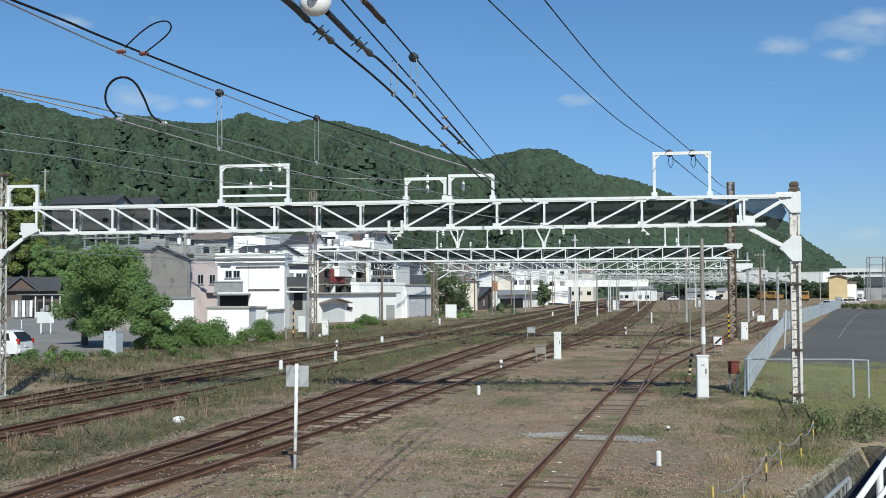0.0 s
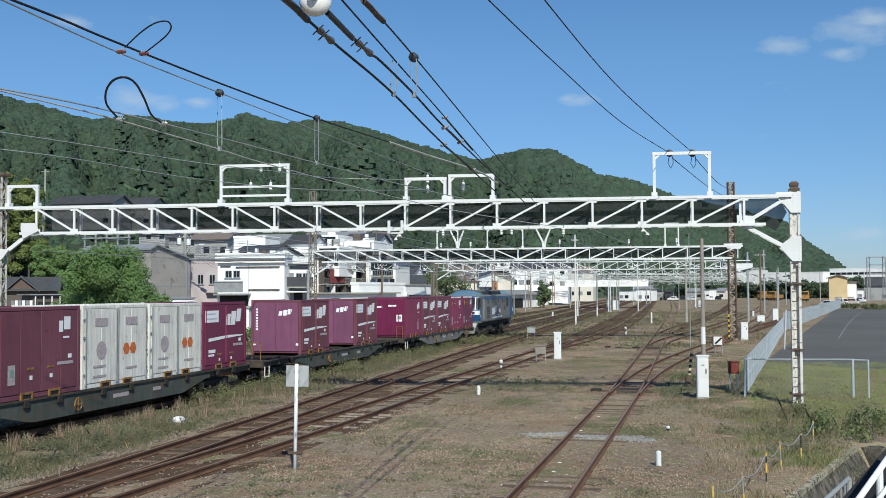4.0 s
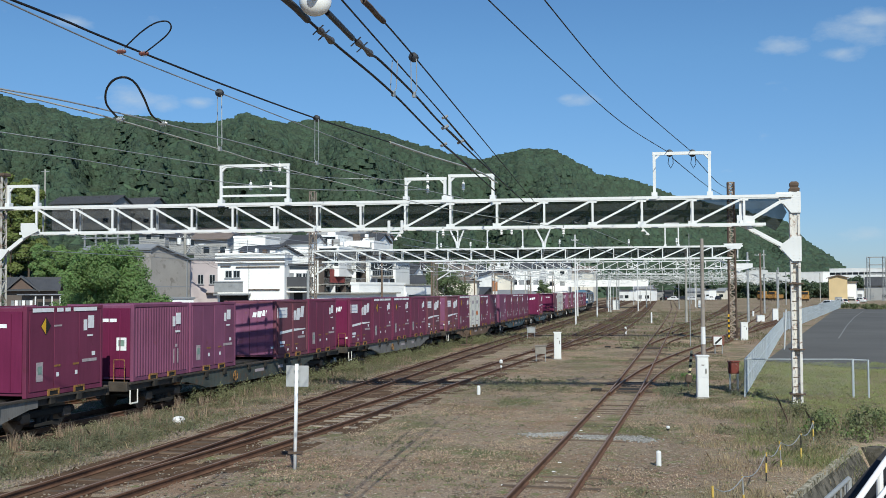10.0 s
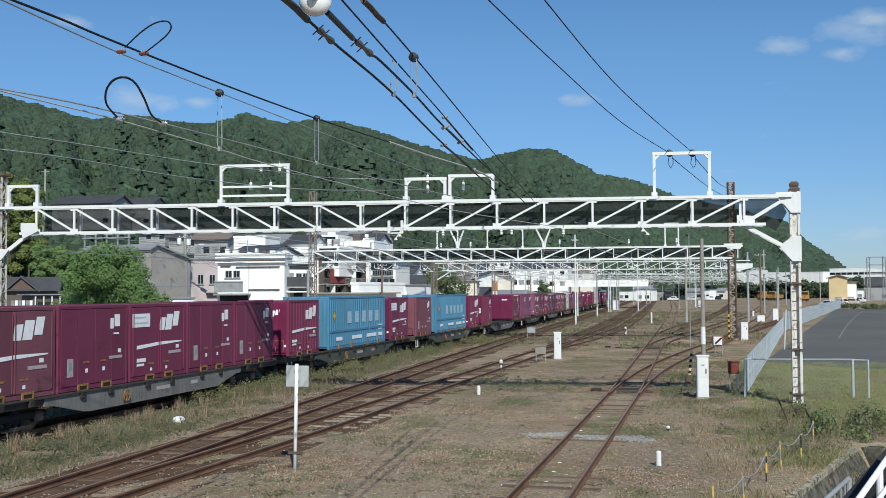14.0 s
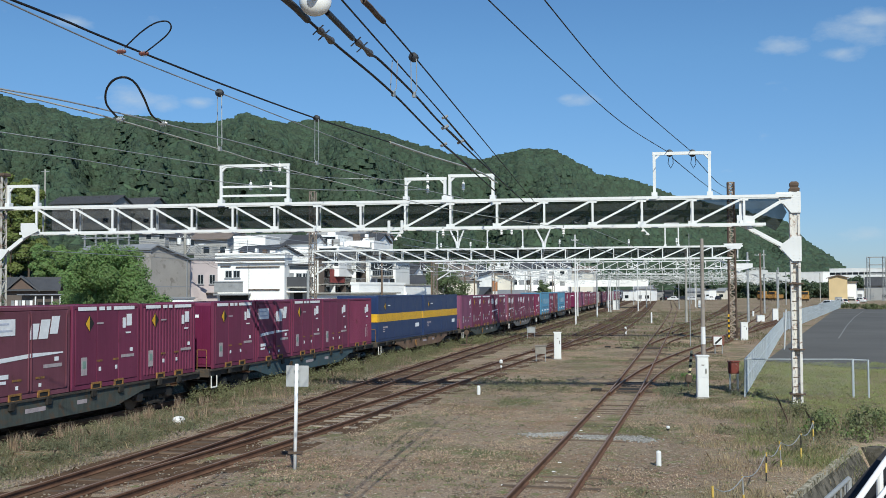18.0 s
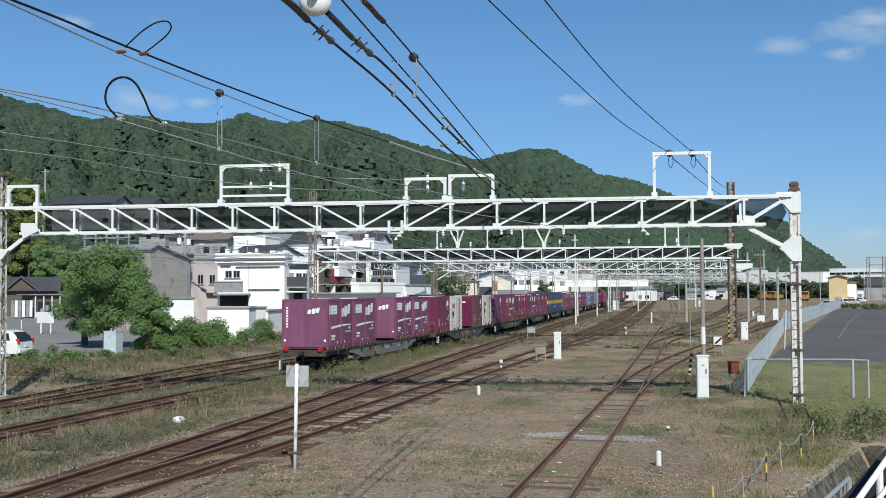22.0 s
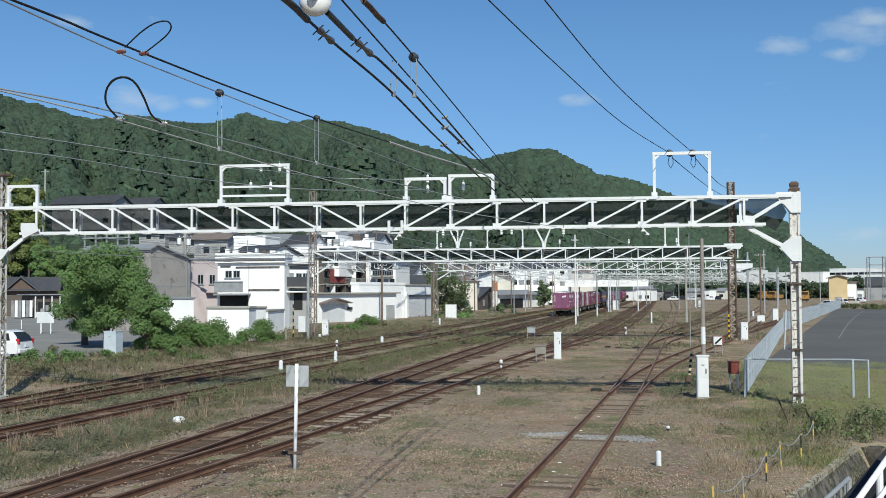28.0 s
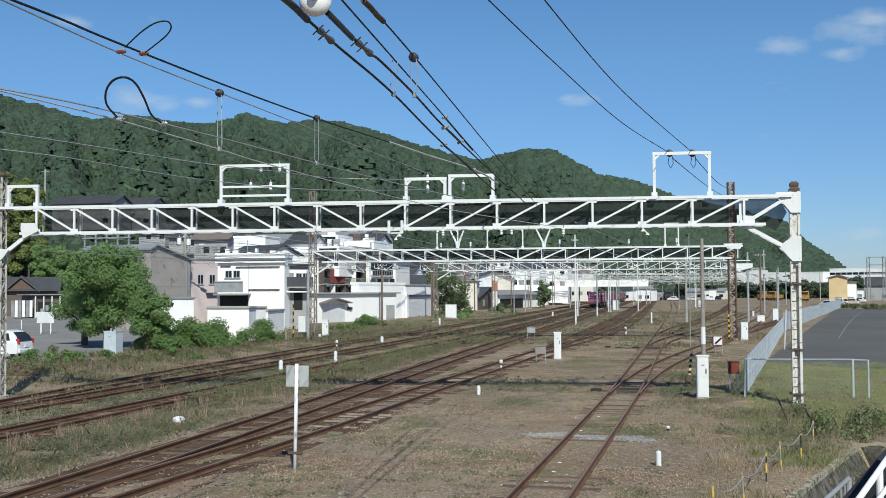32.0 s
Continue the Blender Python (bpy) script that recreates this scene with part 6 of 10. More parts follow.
def tree(x, y, hgt, width, label, seed, material=None, trunk=0.22, z0=GROUND, leaf=0.22, per=230, low=0.25, name="tree"):
    rng = np.random.default_rng(seed)
    ob = thing(name, label, "tree", "trees")
    ob.matrix_basis = pose(x, y, z0, 0, 0, 0)
    f = Form()
    lean = rng.normal(0, 0.15, 2)
    f.pipe([(0, 0, -0.1), (lean[0] * 0.4, lean[1] * 0.4, hgt * 0.3), (lean[0], lean[1], hgt * 0.62), (lean[0] * 1.4, lean[1] * 1.4, hgt * 0.85)], [trunk * 1.25, trunk, trunk * 0.6, trunk * 0.2], 8)
    part("trunk", f, BARK, ob)
    centres, radii = [], []
    limbs = 9 if leaf < 0.4 else 3
    for i in range(limbs):
        t = 2 * math.pi * (i * 0.382 + rng.random() * 0.2)
        zz = hgt * (low + 0.1 + 0.55 * i / limbs)
        reach = width / 2 * rng.uniform(0.55, 0.85) * (1 - 0.35 * i / limbs)
        tip = (reach * math.cos(t), reach * math.sin(t), zz + hgt * 0.12)
        part("limb", Form().pipe([(lean[0] * 0.6, lean[1] * 0.6, zz - hgt * 0.08), (tip[0] * 0.5, tip[1] * 0.5, zz + hgt * 0.02), tip], [trunk * 0.45, trunk * 0.3, trunk * 0.12], 6), BARK, ob)
        centres.append(tip)
        radii.append(width * rng.uniform(0.16, 0.25))
    for i in range(26 if leaf < 0.1 else 16):
        t, u = 2.4 * i + rng.uniform(-0.3, 0.3), (i * 0.618 + 0.5 + rng.uniform(-0.04, 0.04)) % 1.0
        zz = hgt * (low + (0.95 - low) * u)
        w = width / 2 * math.sin(math.pi * (0.18 + 0.72 * u)) * rng.uniform(0.6, 0.95)
        centres.append((w * math.cos(t), w * math.sin(t), zz))
        radii.append(width * (rng.uniform(0.10, 0.17) if leaf < 0.1 else rng.uniform(0.12, 0.21)))
    for i in range(5):
        centres.append((rng.normal(0, width * 0.1), rng.normal(0, width * 0.1), hgt * (low + 0.12 + 0.15 * i)))
        radii.append(width * 0.2)
    v, q = leaf_quads(rng, centres, radii, per, leaf)
    big_mesh("crown", v, q, material or LEAF, parent=ob)
    return ob


def bush(x, y, w, d, hgt, label, seed, material=None, z0=GROUND, leaf=0.16, per=420, name="bush", thickness=1.6):
    rng = np.random.default_rng(seed)
    ob = thing(name, label, "bush", "bushes", at=pose(x, y, z0))
    centres, radii = [], []
    n = max(6, int(w * d * thickness))
    for i in range(n):
        px, py = rng.uniform(-w / 2, w / 2), rng.uniform(-d / 2, d / 2)
        e = max(0.15, 1 - (2 * px / w) ** 2 * 0.7 - (2 * py / d) ** 2 * 0.3)
        r = hgt * rng.uniform(0.26, 0.42) * (0.6 + 0.4 * e)
        centres.append((px, py, max(0.1, hgt * e * rng.uniform(0.35, 0.8) - 0.1)))
        radii.append(r)
    st = Form()
    for c in centres[:10]:
        st.pipe([(c[0] * 0.7, c[1] * 0.7, -0.1), c], [0.010 * min(hgt, 2.5), 0.004 * min(hgt, 2.5)], 5)
    part("stem", st, BARK, ob)["kind"] = "stuff"
    v, q = leaf_quads(rng, centres, radii, per, leaf)
    big_mesh("foliage", v, q, material or LEAF2, parent=ob)
    return ob


# ---- the town beyond the tracks ----
PLASTER = mat("white_plaster_wall", (0.88, 0.88, 0.87), 0.85, 0, 0.08, 0.5, 0.1, 12, stain=(0.62, 0.61, 0.58), stain_at=0.64)
CREAMW = mat("cream_wall", (0.70, 0.66, 0.58), 0.85, 0, 0.08, 0.5, 0.1, 12, stain=(0.45, 0.42, 0.36), stain_at=0.62)
GREYW = mat("grey_wall", (0.36, 0.36, 0.36), 0.85, 0, 0.12, 0.5, 0.1, 12, stain=(0.25, 0.25, 0.24), stain_at=0.6)
PINKW = mat("dusty_pink_wall", (0.52, 0.45, 0.45), 0.85, 0, 0.1, 0.5, 0.1, 12)
DARKW = mat("dark_timber_wall", (0.11, 0.09, 0.08), 0.85, 0, 0.25, 0.8, 0.1, 12)
TILEDARK = mat("dark_roof_tiles", (0.07, 0.072, 0.08), 0.6, 0, 0.2, 0.8, 0.4, 9)
TILEGREY = mat("grey_roof_sheet", (0.25, 0.26, 0.28), 0.6, 0, 0.15, 0.6, 0.2, 12)
TILEBROWN = mat("brown_roof_sheet", (0.20, 0.165, 0.15), 0.7, 0, 0.2, 0.6, 0.2, 12)
YELLOWW = mat("yellow_rendered_wall", (0.60, 0.46, 0.26), 0.85, 0, 0.08, 0.5, 0.1, 12)
ALU = mat("aluminium_frame", (0.50, 0.50, 0.50), 0.4, 0.6, 0.1, 3, 0)
SHUTTER = mat("grey_roller_shutter", (0.66, 0.67, 0.68), 0.6, 0.1, 0.1, 1, 0.05)
CURTAIN = mat("pale_curtained_glass", (0.28, 0.29, 0.30), 0.3, 0, 0.3, 1.2, 0)


def window(parent, x, z, w, h, y=0.0, side=False, sx=0.0, glass=None, bars=1, lite=False):
    """A window with frame, panes and sill; on the front at x, or on the right-hand side wall sx at depth x."""
    def bx(f, a, b, c, d, o0, o1):
        if side:
            return f.box(sx + o0, sx + o1, a, b, c, d)
        return f.box(a, b, y - o1, y - o0, c, d)
    if lite:
        return part("window", bx(Form(), x - w / 2, x + w / 2, z, z + h, -0.05, 0.03), glass or GLASS, parent)
    t = 0.06
    fr = Form()
    bx(fr, x - w / 2, x + w / 2, z, z + t, -0.02, 0.05)
    bx(fr, x - w / 2, x + w / 2, z + h - t, z + h, -0.02, 0.05)
    bx(fr, x - w / 2, x - w / 2 + t, z + t, z + h - t, -0.02, 0.05)
    bx(fr, x + w / 2 - t, x + w / 2, z + t, z + h - t, -0.02, 0.05)
    for i in range(bars):
        xx = x - w / 2 + w * (i + 1) / (bars + 1)
        bx(fr, xx - t / 2, xx + t / 2, z + t, z + h - t, -0.02, 0.045)
    wn = part("window", fr, ALU, parent)
    for i in range(bars + 1):
        a = x - w / 2 + t + (w - 2 * t) * i / (bars + 1)
        b = x - w / 2 + t + (w - 2 * t) * (i + 1) / (bars + 1)
        part("pane", bx(Form(), a, b, z + t, z + h - t, -0.03, 0.012 + 0.006 * i), glass or GLASS, wn)
    part("sill", bx(Form(), x - w / 2 - 0.08, x + w / 2 + 0.08, z - 0.07, z, 0.0, 0.13), ALU, wn)
    return wn


def balcony(parent, x0, x1, z, y=0.0, out=1.1, solid=None, side=False, sx=0.0):
    """A slab with a parapet or a railing."""
    def bx(f, a, b, o0, o1, c, d):
        if side:
            return f.box(sx + o0, sx + o1, a, b, c, d)
        return f.box(a, b, y - o1, y - o0, c, d)
    bal = part("balcony", bx(Form(), x0, x1, 0, out, z - 0.15, z), CONCRETE, parent)
    if solid:
        part("parapet", bx(Form(), x0, x1, out - 0.08, out, z, z + 1.05), solid, bal)
    else:
        f = Form()
        bx(f, x0, x1, out - 0.05, out, z + 1.0, z + 1.07)
        n = int((x1 - x0) / 0.3)
        for i in range(n + 1):
            a = x0 + (x1 - x0 - 0.04) * i / n
            bx(f, a, a + 0.04, out - 0.05, out, z, z + 1.0)
        part("railing", f, ALU, bal)
    return bal


def building(p1, p2, h, depth, wall, label, z0=GROUND, roof="flat", roof_mat=None, ridge=1.6, cols=0, rows=0, side_cols=0, store=2.8, win=(1.6, 1.2), name="house", eave=0.5, glass=None, skip=0, lite=False):
    """A building on the front line p1 to p2, running back from it."""
    p1, p2 = Vector((*p1, 0)), Vector((*p2, 0))
    d = p2 - p1
    w = d.length
    turn = math.degrees(math.atan2(d.y, d.x))
    ob = thing(name, label, "house" if name == "house" else "building", "town buildings", at=pose(p1.x, p1.y, z0, 0, 0, turn))
    body = part("wall", Form().box(0, w, 0, depth, -1.0 if z0 > 1 else -0.3, h, 0.02), wall, ob)
    rm = roof_mat or TILEGREY
    if roof == "flat":
        f = Form().box(-0.08, w + 0.08, -0.08, 0.12, h - 0.002, h + 0.35).box(-0.08, w + 0.08, depth - 0.12, depth + 0.08, h - 0.002, h + 0.35)
        f.box(-0.08, 0.12, 0.12, depth - 0.12, h - 0.002, h + 0.35).box(w - 0.12, w + 0.08, 0.12, depth - 0.12, h - 0.002, h + 0.35)
        part("parapet", f, wall, ob)
    elif roof == "slab":
        part("roof", Form().box(-eave, w + eave, -eave, depth + eave, h + 0.003, h + 0.2, 0.03), rm, ob)
    elif roof == "gable":      # ridge along the front
        f = Form().prism([(-eave, h - 0.15), (-eave, h + 0.02), (depth / 2, h + ridge), (depth + eave, h + 0.02), (depth + eave, h - 0.15), (depth / 2, h + ridge - 0.2)], 0, -eave, w + eave)
        part("roof", f, rm, ob)
        for x in (0.0, w - 0.15):
            part("gable_wall", Form().prism([(0, h - 0.01), (depth, h - 0.01), (depth / 2, h + ridge - 0.22)], 0, x, x + 0.15), wall, ob)
        part("ridge_cap", Form().bar((-eave, depth / 2, h + ridge + 0.02), (w + eave, depth / 2, h + ridge + 0.02), 0.3, 0.16), rm, ob)
        tl = Form()
        n = int((w + 2 * eave) / 0.45)
        for i in range(n):
            x = -eave + (i + 0.5) * (w + 2 * eave) / n
            tl.bar((x, -eave - 0.02, h + 0.04), (x, depth / 2, h + ridge + 0.03), 0.09, 0.07)
        part("tile_ribs", tl, rm, ob)
    elif roof == "front":      # gable towards the front
        f = Form().prism([(-eave, h - 0.15), (-eave, h + 0.02), (w / 2, h + ridge), (w + eave, h + 0.02), (w + eave, h - 0.15), (w / 2, h + ridge - 0.2)], 1, -eave, depth + eave)
        part("roof", f, rm, ob)
        part("gable_wall", Form().prism([(0, h - 0.01), (w, h - 0.01), (w / 2, h + ridge - 0.22)], 1, 0, 0.15), wall, ob)
    for r in range(rows):
        z = 0.9 + r * store
        if z + win[1] > h - 0.1:
            break
        for c in range(cols):
            if (r * 7 + c * 3 + skip) % 6 == 5:
                continue
            window(ob, w * (c + 0.5) / cols, z, min(win[0], w / cols * 0.7), win[1], glass=glass if (r + c) % 2 else CURTAIN, lite=lite)
        for c in range(side_cols):
            window(ob, depth * (c + 0.5) / side_cols, z, min(win[0], depth / side_cols * 0.7), win[1], side=True, sx=w, lite=lite)
    ob["w"] = w
    return ob


def flat_box(ob, name, x0, x1, y0, y1, z0, z1, material, label="", c=0.0):
    return part(name, Form().box(x0, x1, y0, y1, z0, z1, c), material, ob, label)


def roof_clutter(ob, w, depth, h, seed):
    """Aerials and a water tank on a flat roof."""
    r = random.Random(seed)
    for i in range(2):
        x, y = r.uniform(0.6, w - 0.6), r.uniform(0.5, depth * 0.6)
        f = Form().tube((x, y, h), (x, y, h + 2.0), 0.025, 6).tube((x - 0.5, y, h + 1.85), (x + 0.5, y, h + 1.85), 0.015, 5)
        for k in range(5):
            f.tube((x - 0.45 + k * 0.22, y - 0.25, h + 1.85), (x - 0.45 + k * 0.22, y + 0.25, h + 1.85), 0.01, 4)
        part("aerial", f, ALU, ob)


def build_town():
    b = building((-50.9, 102.2), (-43.5, 103.0), 7.71, 3, PLASTER, "white three-storey flat-roofed building with stacked ledges", name="building")
    w, h = b["w"], 7.71
    for z in (h * 0.93, h - 0.05, h + 0.35):
        flat_box(b, "ledge", -0.15, w + 0.2, -0.35, 0.0, z, z + 0.14, PLASTER)
    for z, x0, x1 in ((0.95, 0.0, 1.0), (0.866, 0.28, 0.93), (0.55, 0.47, 0.93), (0.88, 0.05, 0.2)):
        flat_box(b, "gutter", w * x0, w * x1, -0.16, -0.001, h * z, h * z + 0.1, DARKSTEEL)
    for x in (0.17, 0.29):
        window(b, w * x, h * 0.72, 0.75, 0.8)
    flat_box(b, "canopy", 0.1, w * 0.5, -1.6, -0.001, h * 0.48, h * 0.505, TILEGREY)
    flat_box(b, "dark_opening", 0.3, w * 0.46, -0.05, -0.001, h * 0.3, h * 0.48, BLACK)
    flat_box(b, "balcony_screen", 0.2, w * 0.45, -1.5, -1.45, h * 0.52, h * 0.66, CURTAIN)
    flat_box(b, "screen_rail", 0.15, w * 0.46, -1.55, -1.51, h * 0.66, h * 0.672, ALU)
    for k in range(1):
        flat_box(b, "pipe", w * (0.47 + k * 0.13), w * (0.47 + k * 0.13) + 0.05, -0.07, -0.001, h * 0.3, h * 0.9, CURTAIN)
    roof_clutter(b, w, 3, h, 3)
    for k in range(9):
        flat_box(b, "roof_box", w * k / 9 + 0.1, w * k / 9 + 0.1 + 0.25 + (k * 7 % 5) * 0.08, -0.2, 0.3, h + 0.5, h + 0.62 + (k * 3 % 4) * 0.12, PLASTER if k % 3 else DARKSTEEL)
    b = building((-44.1, 104.6), (-42.0, 106.5), 6.90, 5, GREYW, "grey house with dark balcony and curtained windows", roof="slab", roof_mat=TILEDARK, eave=0.5)
    w, h = b["w"], 6.90
    flat_box(b, "upper_wall", 0.05, w - 0.05, -0.03, -0.001, h * 0.72, h * 0.93, PLASTER)
    for x in (0.22, 0.55, 0.82):
        window(b, w * x, h * 0.75, w * 0.24, h * 0.13, y=-0.03, glass=GLASS if x > 0.5 else CURTAIN)
    balcony(b, -0.1, w, h * 0.665, out=1.0, solid=TILEDARK)
    flat_box(b, "lower_eave", -0.2, w + 0.1, -1.0, -0.001, h * 0.575, h * 0.595, PLASTER)
    flat_box(b, "dark_opening", w * 0.35, w * 0.7, -0.04, -0.001, h * 0.3, h * 0.57, BLACK)
    flat_box(b, "screen", w * 0.05, w * 0.3, -0.04, -0.001, h * 0.1, h * 0.5, CURTAIN)
    b = building((-76.6, 159.7), (-71.0, 160.0), 13.1, 7, PLASTER, "white flat-roofed building higher up behind the street", name="building", cols=5, rows=5)
    roof_clutter(b, 5.4, 6, 13.1, 8)
    building((-59.8, 134.9), (-57.1, 140.7), 9.35, 8, PLASTER, "white rendered house with low dark gable", roof="front", roof_mat=TILEDARK, ridge=1.5, cols=2, rows=3)
    b = building((-59.2, 112.0), (-56.5, 114.2), 7.91, 8, PINKW, "dusty pink two-storey house with dark windows", roof="slab", roof_mat=TILEGREY, eave=0.15)
    for x in (0.32, 0.72):
        window(b, b["w"] * x, 5.0, 0.7, 1.15)
    flat_box(b, "door_awning", b["w"] * 0.5, b["w"], -0.7, -0.001, 3.9, 4.0, DARKW)
    b = building((-55.1, 95.6), (-54.0, 101.9), 7.45, 9, mat("brown_grey_render", (0.33, 0.31, 0.29), 0.9, 0, 0.15, 0.4, 0.2, 10, stain=(0.20, 0.18, 0.16), stain_at=0.55), "tall blank brown-grey rendered building with lopsided gable", name="building", roof="none")
    w, h = b["w"], 7.45
    part("gable_wall", Form().prism([(0, h - 0.05), (w, h - 0.05), (w, h + 0.1), (w * 0.12, h + 1.45), (0, h + 1.1)], 1, 0.0, 8.9), bpy.data.materials["brown_grey_render"], b)
    part("roof", Form().prism([(-0.3, h + 0.95), (w * 0.12, h + 1.45), (w + 0.3, h + 0.0), (w + 0.3, h + 0.16), (w * 0.12, h + 1.62), (-0.3, h + 1.12)], 1, -0.3, 9.2), TILEGREY, b)
    flat_box(b, "downpipe", w * 0.9, w * 0.9 + 0.1, -0.12, -0.001, 0, h, TILEGREY)
    flat_box(b, "render_joint", 0.02, w - 0.02, -0.02, -0.001, h * 0.62, h * 0.63, TILEGREY)
    b = building((-49.5, 88.2), (-47.8, 91.0), 3.40, 5, PLASTER, "small white flat-roofed shop with grey side wall", cols=0, rows=0, roof="slab", roof_mat=TILEGREY, eave=0.12)
    flat_box(b, "vent_hood", b["w"] * 0.66, b["w"] * 0.9, -0.3, -0.001, 1.25, 1.6, GREYW)
    for x in (0.35, 0.45):
        flat_box(b, "vent", b["w"] * x, b["w"] * x + 0.16, -0.06, -0.001, 1.3, 1.42, DARKSTEEL)
    for p in (((-40.0, 78.5), (-36.5, 79.0), 2.66), ((-39.6, 85.9), (-39.1, 88.3), 2.53), ((-40.5, 91.9), (-41.1, 97.2), 2.15)):
        b = building(*p, 2.0, PLASTER, "white rendered yard wall with capping", name="yard_wall", roof="slab", roof_mat=CONCRETE, eave=0.1)
    b = building((-48.7, 125.7), (-42.7, 141.7), 3.71, 8, PLASTER, "long low white workshop with overhanging roof and arched shutter", name="building", roof="slab", roof_mat=CONCRETE, eave=0.45, cols=0, rows=0)
    w = b["w"]
    flat_box(b, "shutter_door", w * 0.06, w * 0.33, -0.05, -0.001, 0, 2.4, SHUTTER)
    part("door_canopy", Form().prism([(w * 0.03, 2.45), (w * 0.195, 3.05), (w * 0.36, 2.45), (w * 0.36, 2.6), (w * 0.195, 3.2), (w * 0.03, 2.6)], 1, -1.0, -0.06), TILEBROWN, b)
    flat_box(b, "door", w * 0.86, w * 0.97, -0.05, -0.001, 0, 2.1, GREYW)
    flat_box(b, "letter_box", w * 0.36, w * 0.42, -0.12, -0.001, 1.6, 1.95, DARKSTEEL)
    building((-47.2, 138.5), (-44.1, 150.7), 5.00, 1.4, PLASTER, "white flat-roofed block beside the workshop", name="building", roof="flat")
    b = building((-44.0, 150.7), (-42.8, 161.1), 4.87, 7, PLASTER, "white garage with a large grey roller shutter", name="garage", roof="slab", roof_mat=CONCRETE, eave=0.15)
    w = b["w"]
    sh = part("roller_shutter", Form().box(0.45, w - 0.25, -0.02, -0.001, 0.02, 3.14), SHUTTER, b)
    for i in range(16):
        part("slat", Form().box(0.5, w - 0.3, -0.06, -0.021, 0.05 + i * 0.19, 0.22 + i * 0.19, 0.01), SHUTTER, sh)
    flat_box(b, "shutter_box", 0.3, w - 0.2, -0.3, -0.001, 3.2, 3.5, TILEDARK)
    flat_box(b, "white_end", -0.3, 0.4, -0.35, -0.001, 0, 3.8, PLASTER)
    b = building((-66.4, 172.1), (-62.9, 185.9), 10.88, 9, PLASTER, "white apartment block with balconies on every floor", name="apartment_building", cols=4, rows=5, win=(1.5, 1.8))
    for z in (2.6, 5.4, 8.2):
        balcony(b, 0.3, b["w"] - 0.3, z, out=1.2)
        for k in range(5):
            flat_box(b, "divider", 0.3 + (b["w"] - 0.7) * k / 4, 0.4 + (b["w"] - 0.7) * k / 4, -1.2, -0.001, z, z + 2.5, PLASTER if k % 2 else DARKW)
        # dark glass strip puts the balcony's shade into the wall
        flat_box(b, "recess", 0.4, b["w"] - 0.4, -0.03, -0.001, z + 0.1, z + 2.3, GLASS)
    flat_box(b, "red_awning", b["w"] * 0.14, b["w"] * 0.46, -1.32, -1.22, 5.6, 8.0, mat("faded_red_cloth", (0.20, 0.05, 0.05), 0.8, 0, 0.2, 2))
    b = building((-62.9, 185.9), (-62.9, 201.8), 10.02, 8, PLASTER, "white apartment block with fins between its balconies", name="apartment_building", cols=3, rows=4, win=(1.5, 1.8))
    for z in (2.6, 5.4):
        balcony(b, 0.2, b["w"] - 0.2, z, out=1.1, solid=PLASTER)
        # dark strip again for the shade behind these parapets
        flat_box(b, "recess", 0.3, b["w"] - 0.3, -0.03, -0.001, z + 0.1, z + 2.3, GLASS)
    for k in range(8):
        flat_box(b, "fin", 0.2 + k * (b["w"] - 0.7) / 7, 0.5 + k * (b["w"] - 0.7) / 7, -1.5, -0.001, 2.4, 9.4, PLASTER)
    for k in range(6):
        flat_box(b, "laundry_pole", 0.4 + k * 2.3, 2.3 + k * 2.3, -1.3, -1.26, 4.3 + 2.8 * (k % 2), 4.36 + 2.8 * (k % 2), STEEL)
        flat_box(b, "hung_cloth", 0.8 + k * 2.3, 1.7 + k * 2.3, -1.3, -1.27, 3.4 + 2.8 * (k % 2), 4.3 + 2.8 * (k % 2), (CURTAIN, PLASTER, PINKW)[k % 3])
    building((-68.3, 220.6), (-66.2, 234.8), 8.29, 9, PLASTER, "white house with grey roof behind the garage", cols=3, rows=2, roof="gable", roof_mat=TILEGREY)
    building((-66.2, 234.8), (-64.1, 242.5), 10.10, 9, CREAMW, "cream house behind the trees", cols=2, rows=3, roof="slab", roof_mat=TILEBROWN)
    building((-46.4, 213.5), (-45.8, 233.8), 2.73, 8, DARKW, "dark-roofed old house with timber walls", roof="front", roof_mat=TILEDARK, ridge=2.2, cols=2, rows=1)
    pl = thing("chimney_pillar", "tall pillar painted orange and white by the old house", "chimney", at=pose(-44.06, 219.79, GROUND))
    for k in range(3):
        part("segment", Form().box(-0.5, 0.5, -0.5, 0.5, -0.1 + k * 2.0, 1.9 + k * 2.0 if k < 2 else 6.2), (WHITE, WHITE, mat("dull_orange_paint", (0.45, 0.2, 0.09), 0.7, 0, 0.2, 1))[k], pl)
    part("cap", Form().box(-0.7, 0.7, -0.7, 0.7, 6.2, 6.5), WHITE, pl)
    b = building((-44.4, 226.6), (-40.3, 257.8), 3.14, 7, PLASTER, "open shed with pale grey sheet roof", name="shed", roof="gable", roof_mat=TILEGREY, ridge=1.0, eave=0.8)
    flat_box(b, "open_bay", 0.5, b["w"] * 0.55, -0.06, -0.001, 0, 2.2, BLACK)
    building((-54.6, 250.2), (-49.3, 267.8), 7.53, 9, PLASTER, "white two-storey house by the line", cols=3, rows=2, roof="front", roof_mat=TILEDARK)
    building((-47.6, 258.4), (-43.3, 277.2), 6.99, 8, CREAMW, "cream house by the line", cols=3, rows=2, roof="gable", roof_mat=TILEBROWN)
    building((-57.2, 234.4), (-54.6, 250.2), 8.01, 8, PLASTER, "white house among trees", cols=3, rows=3, roof="gable", roof_mat=TILEDARK)
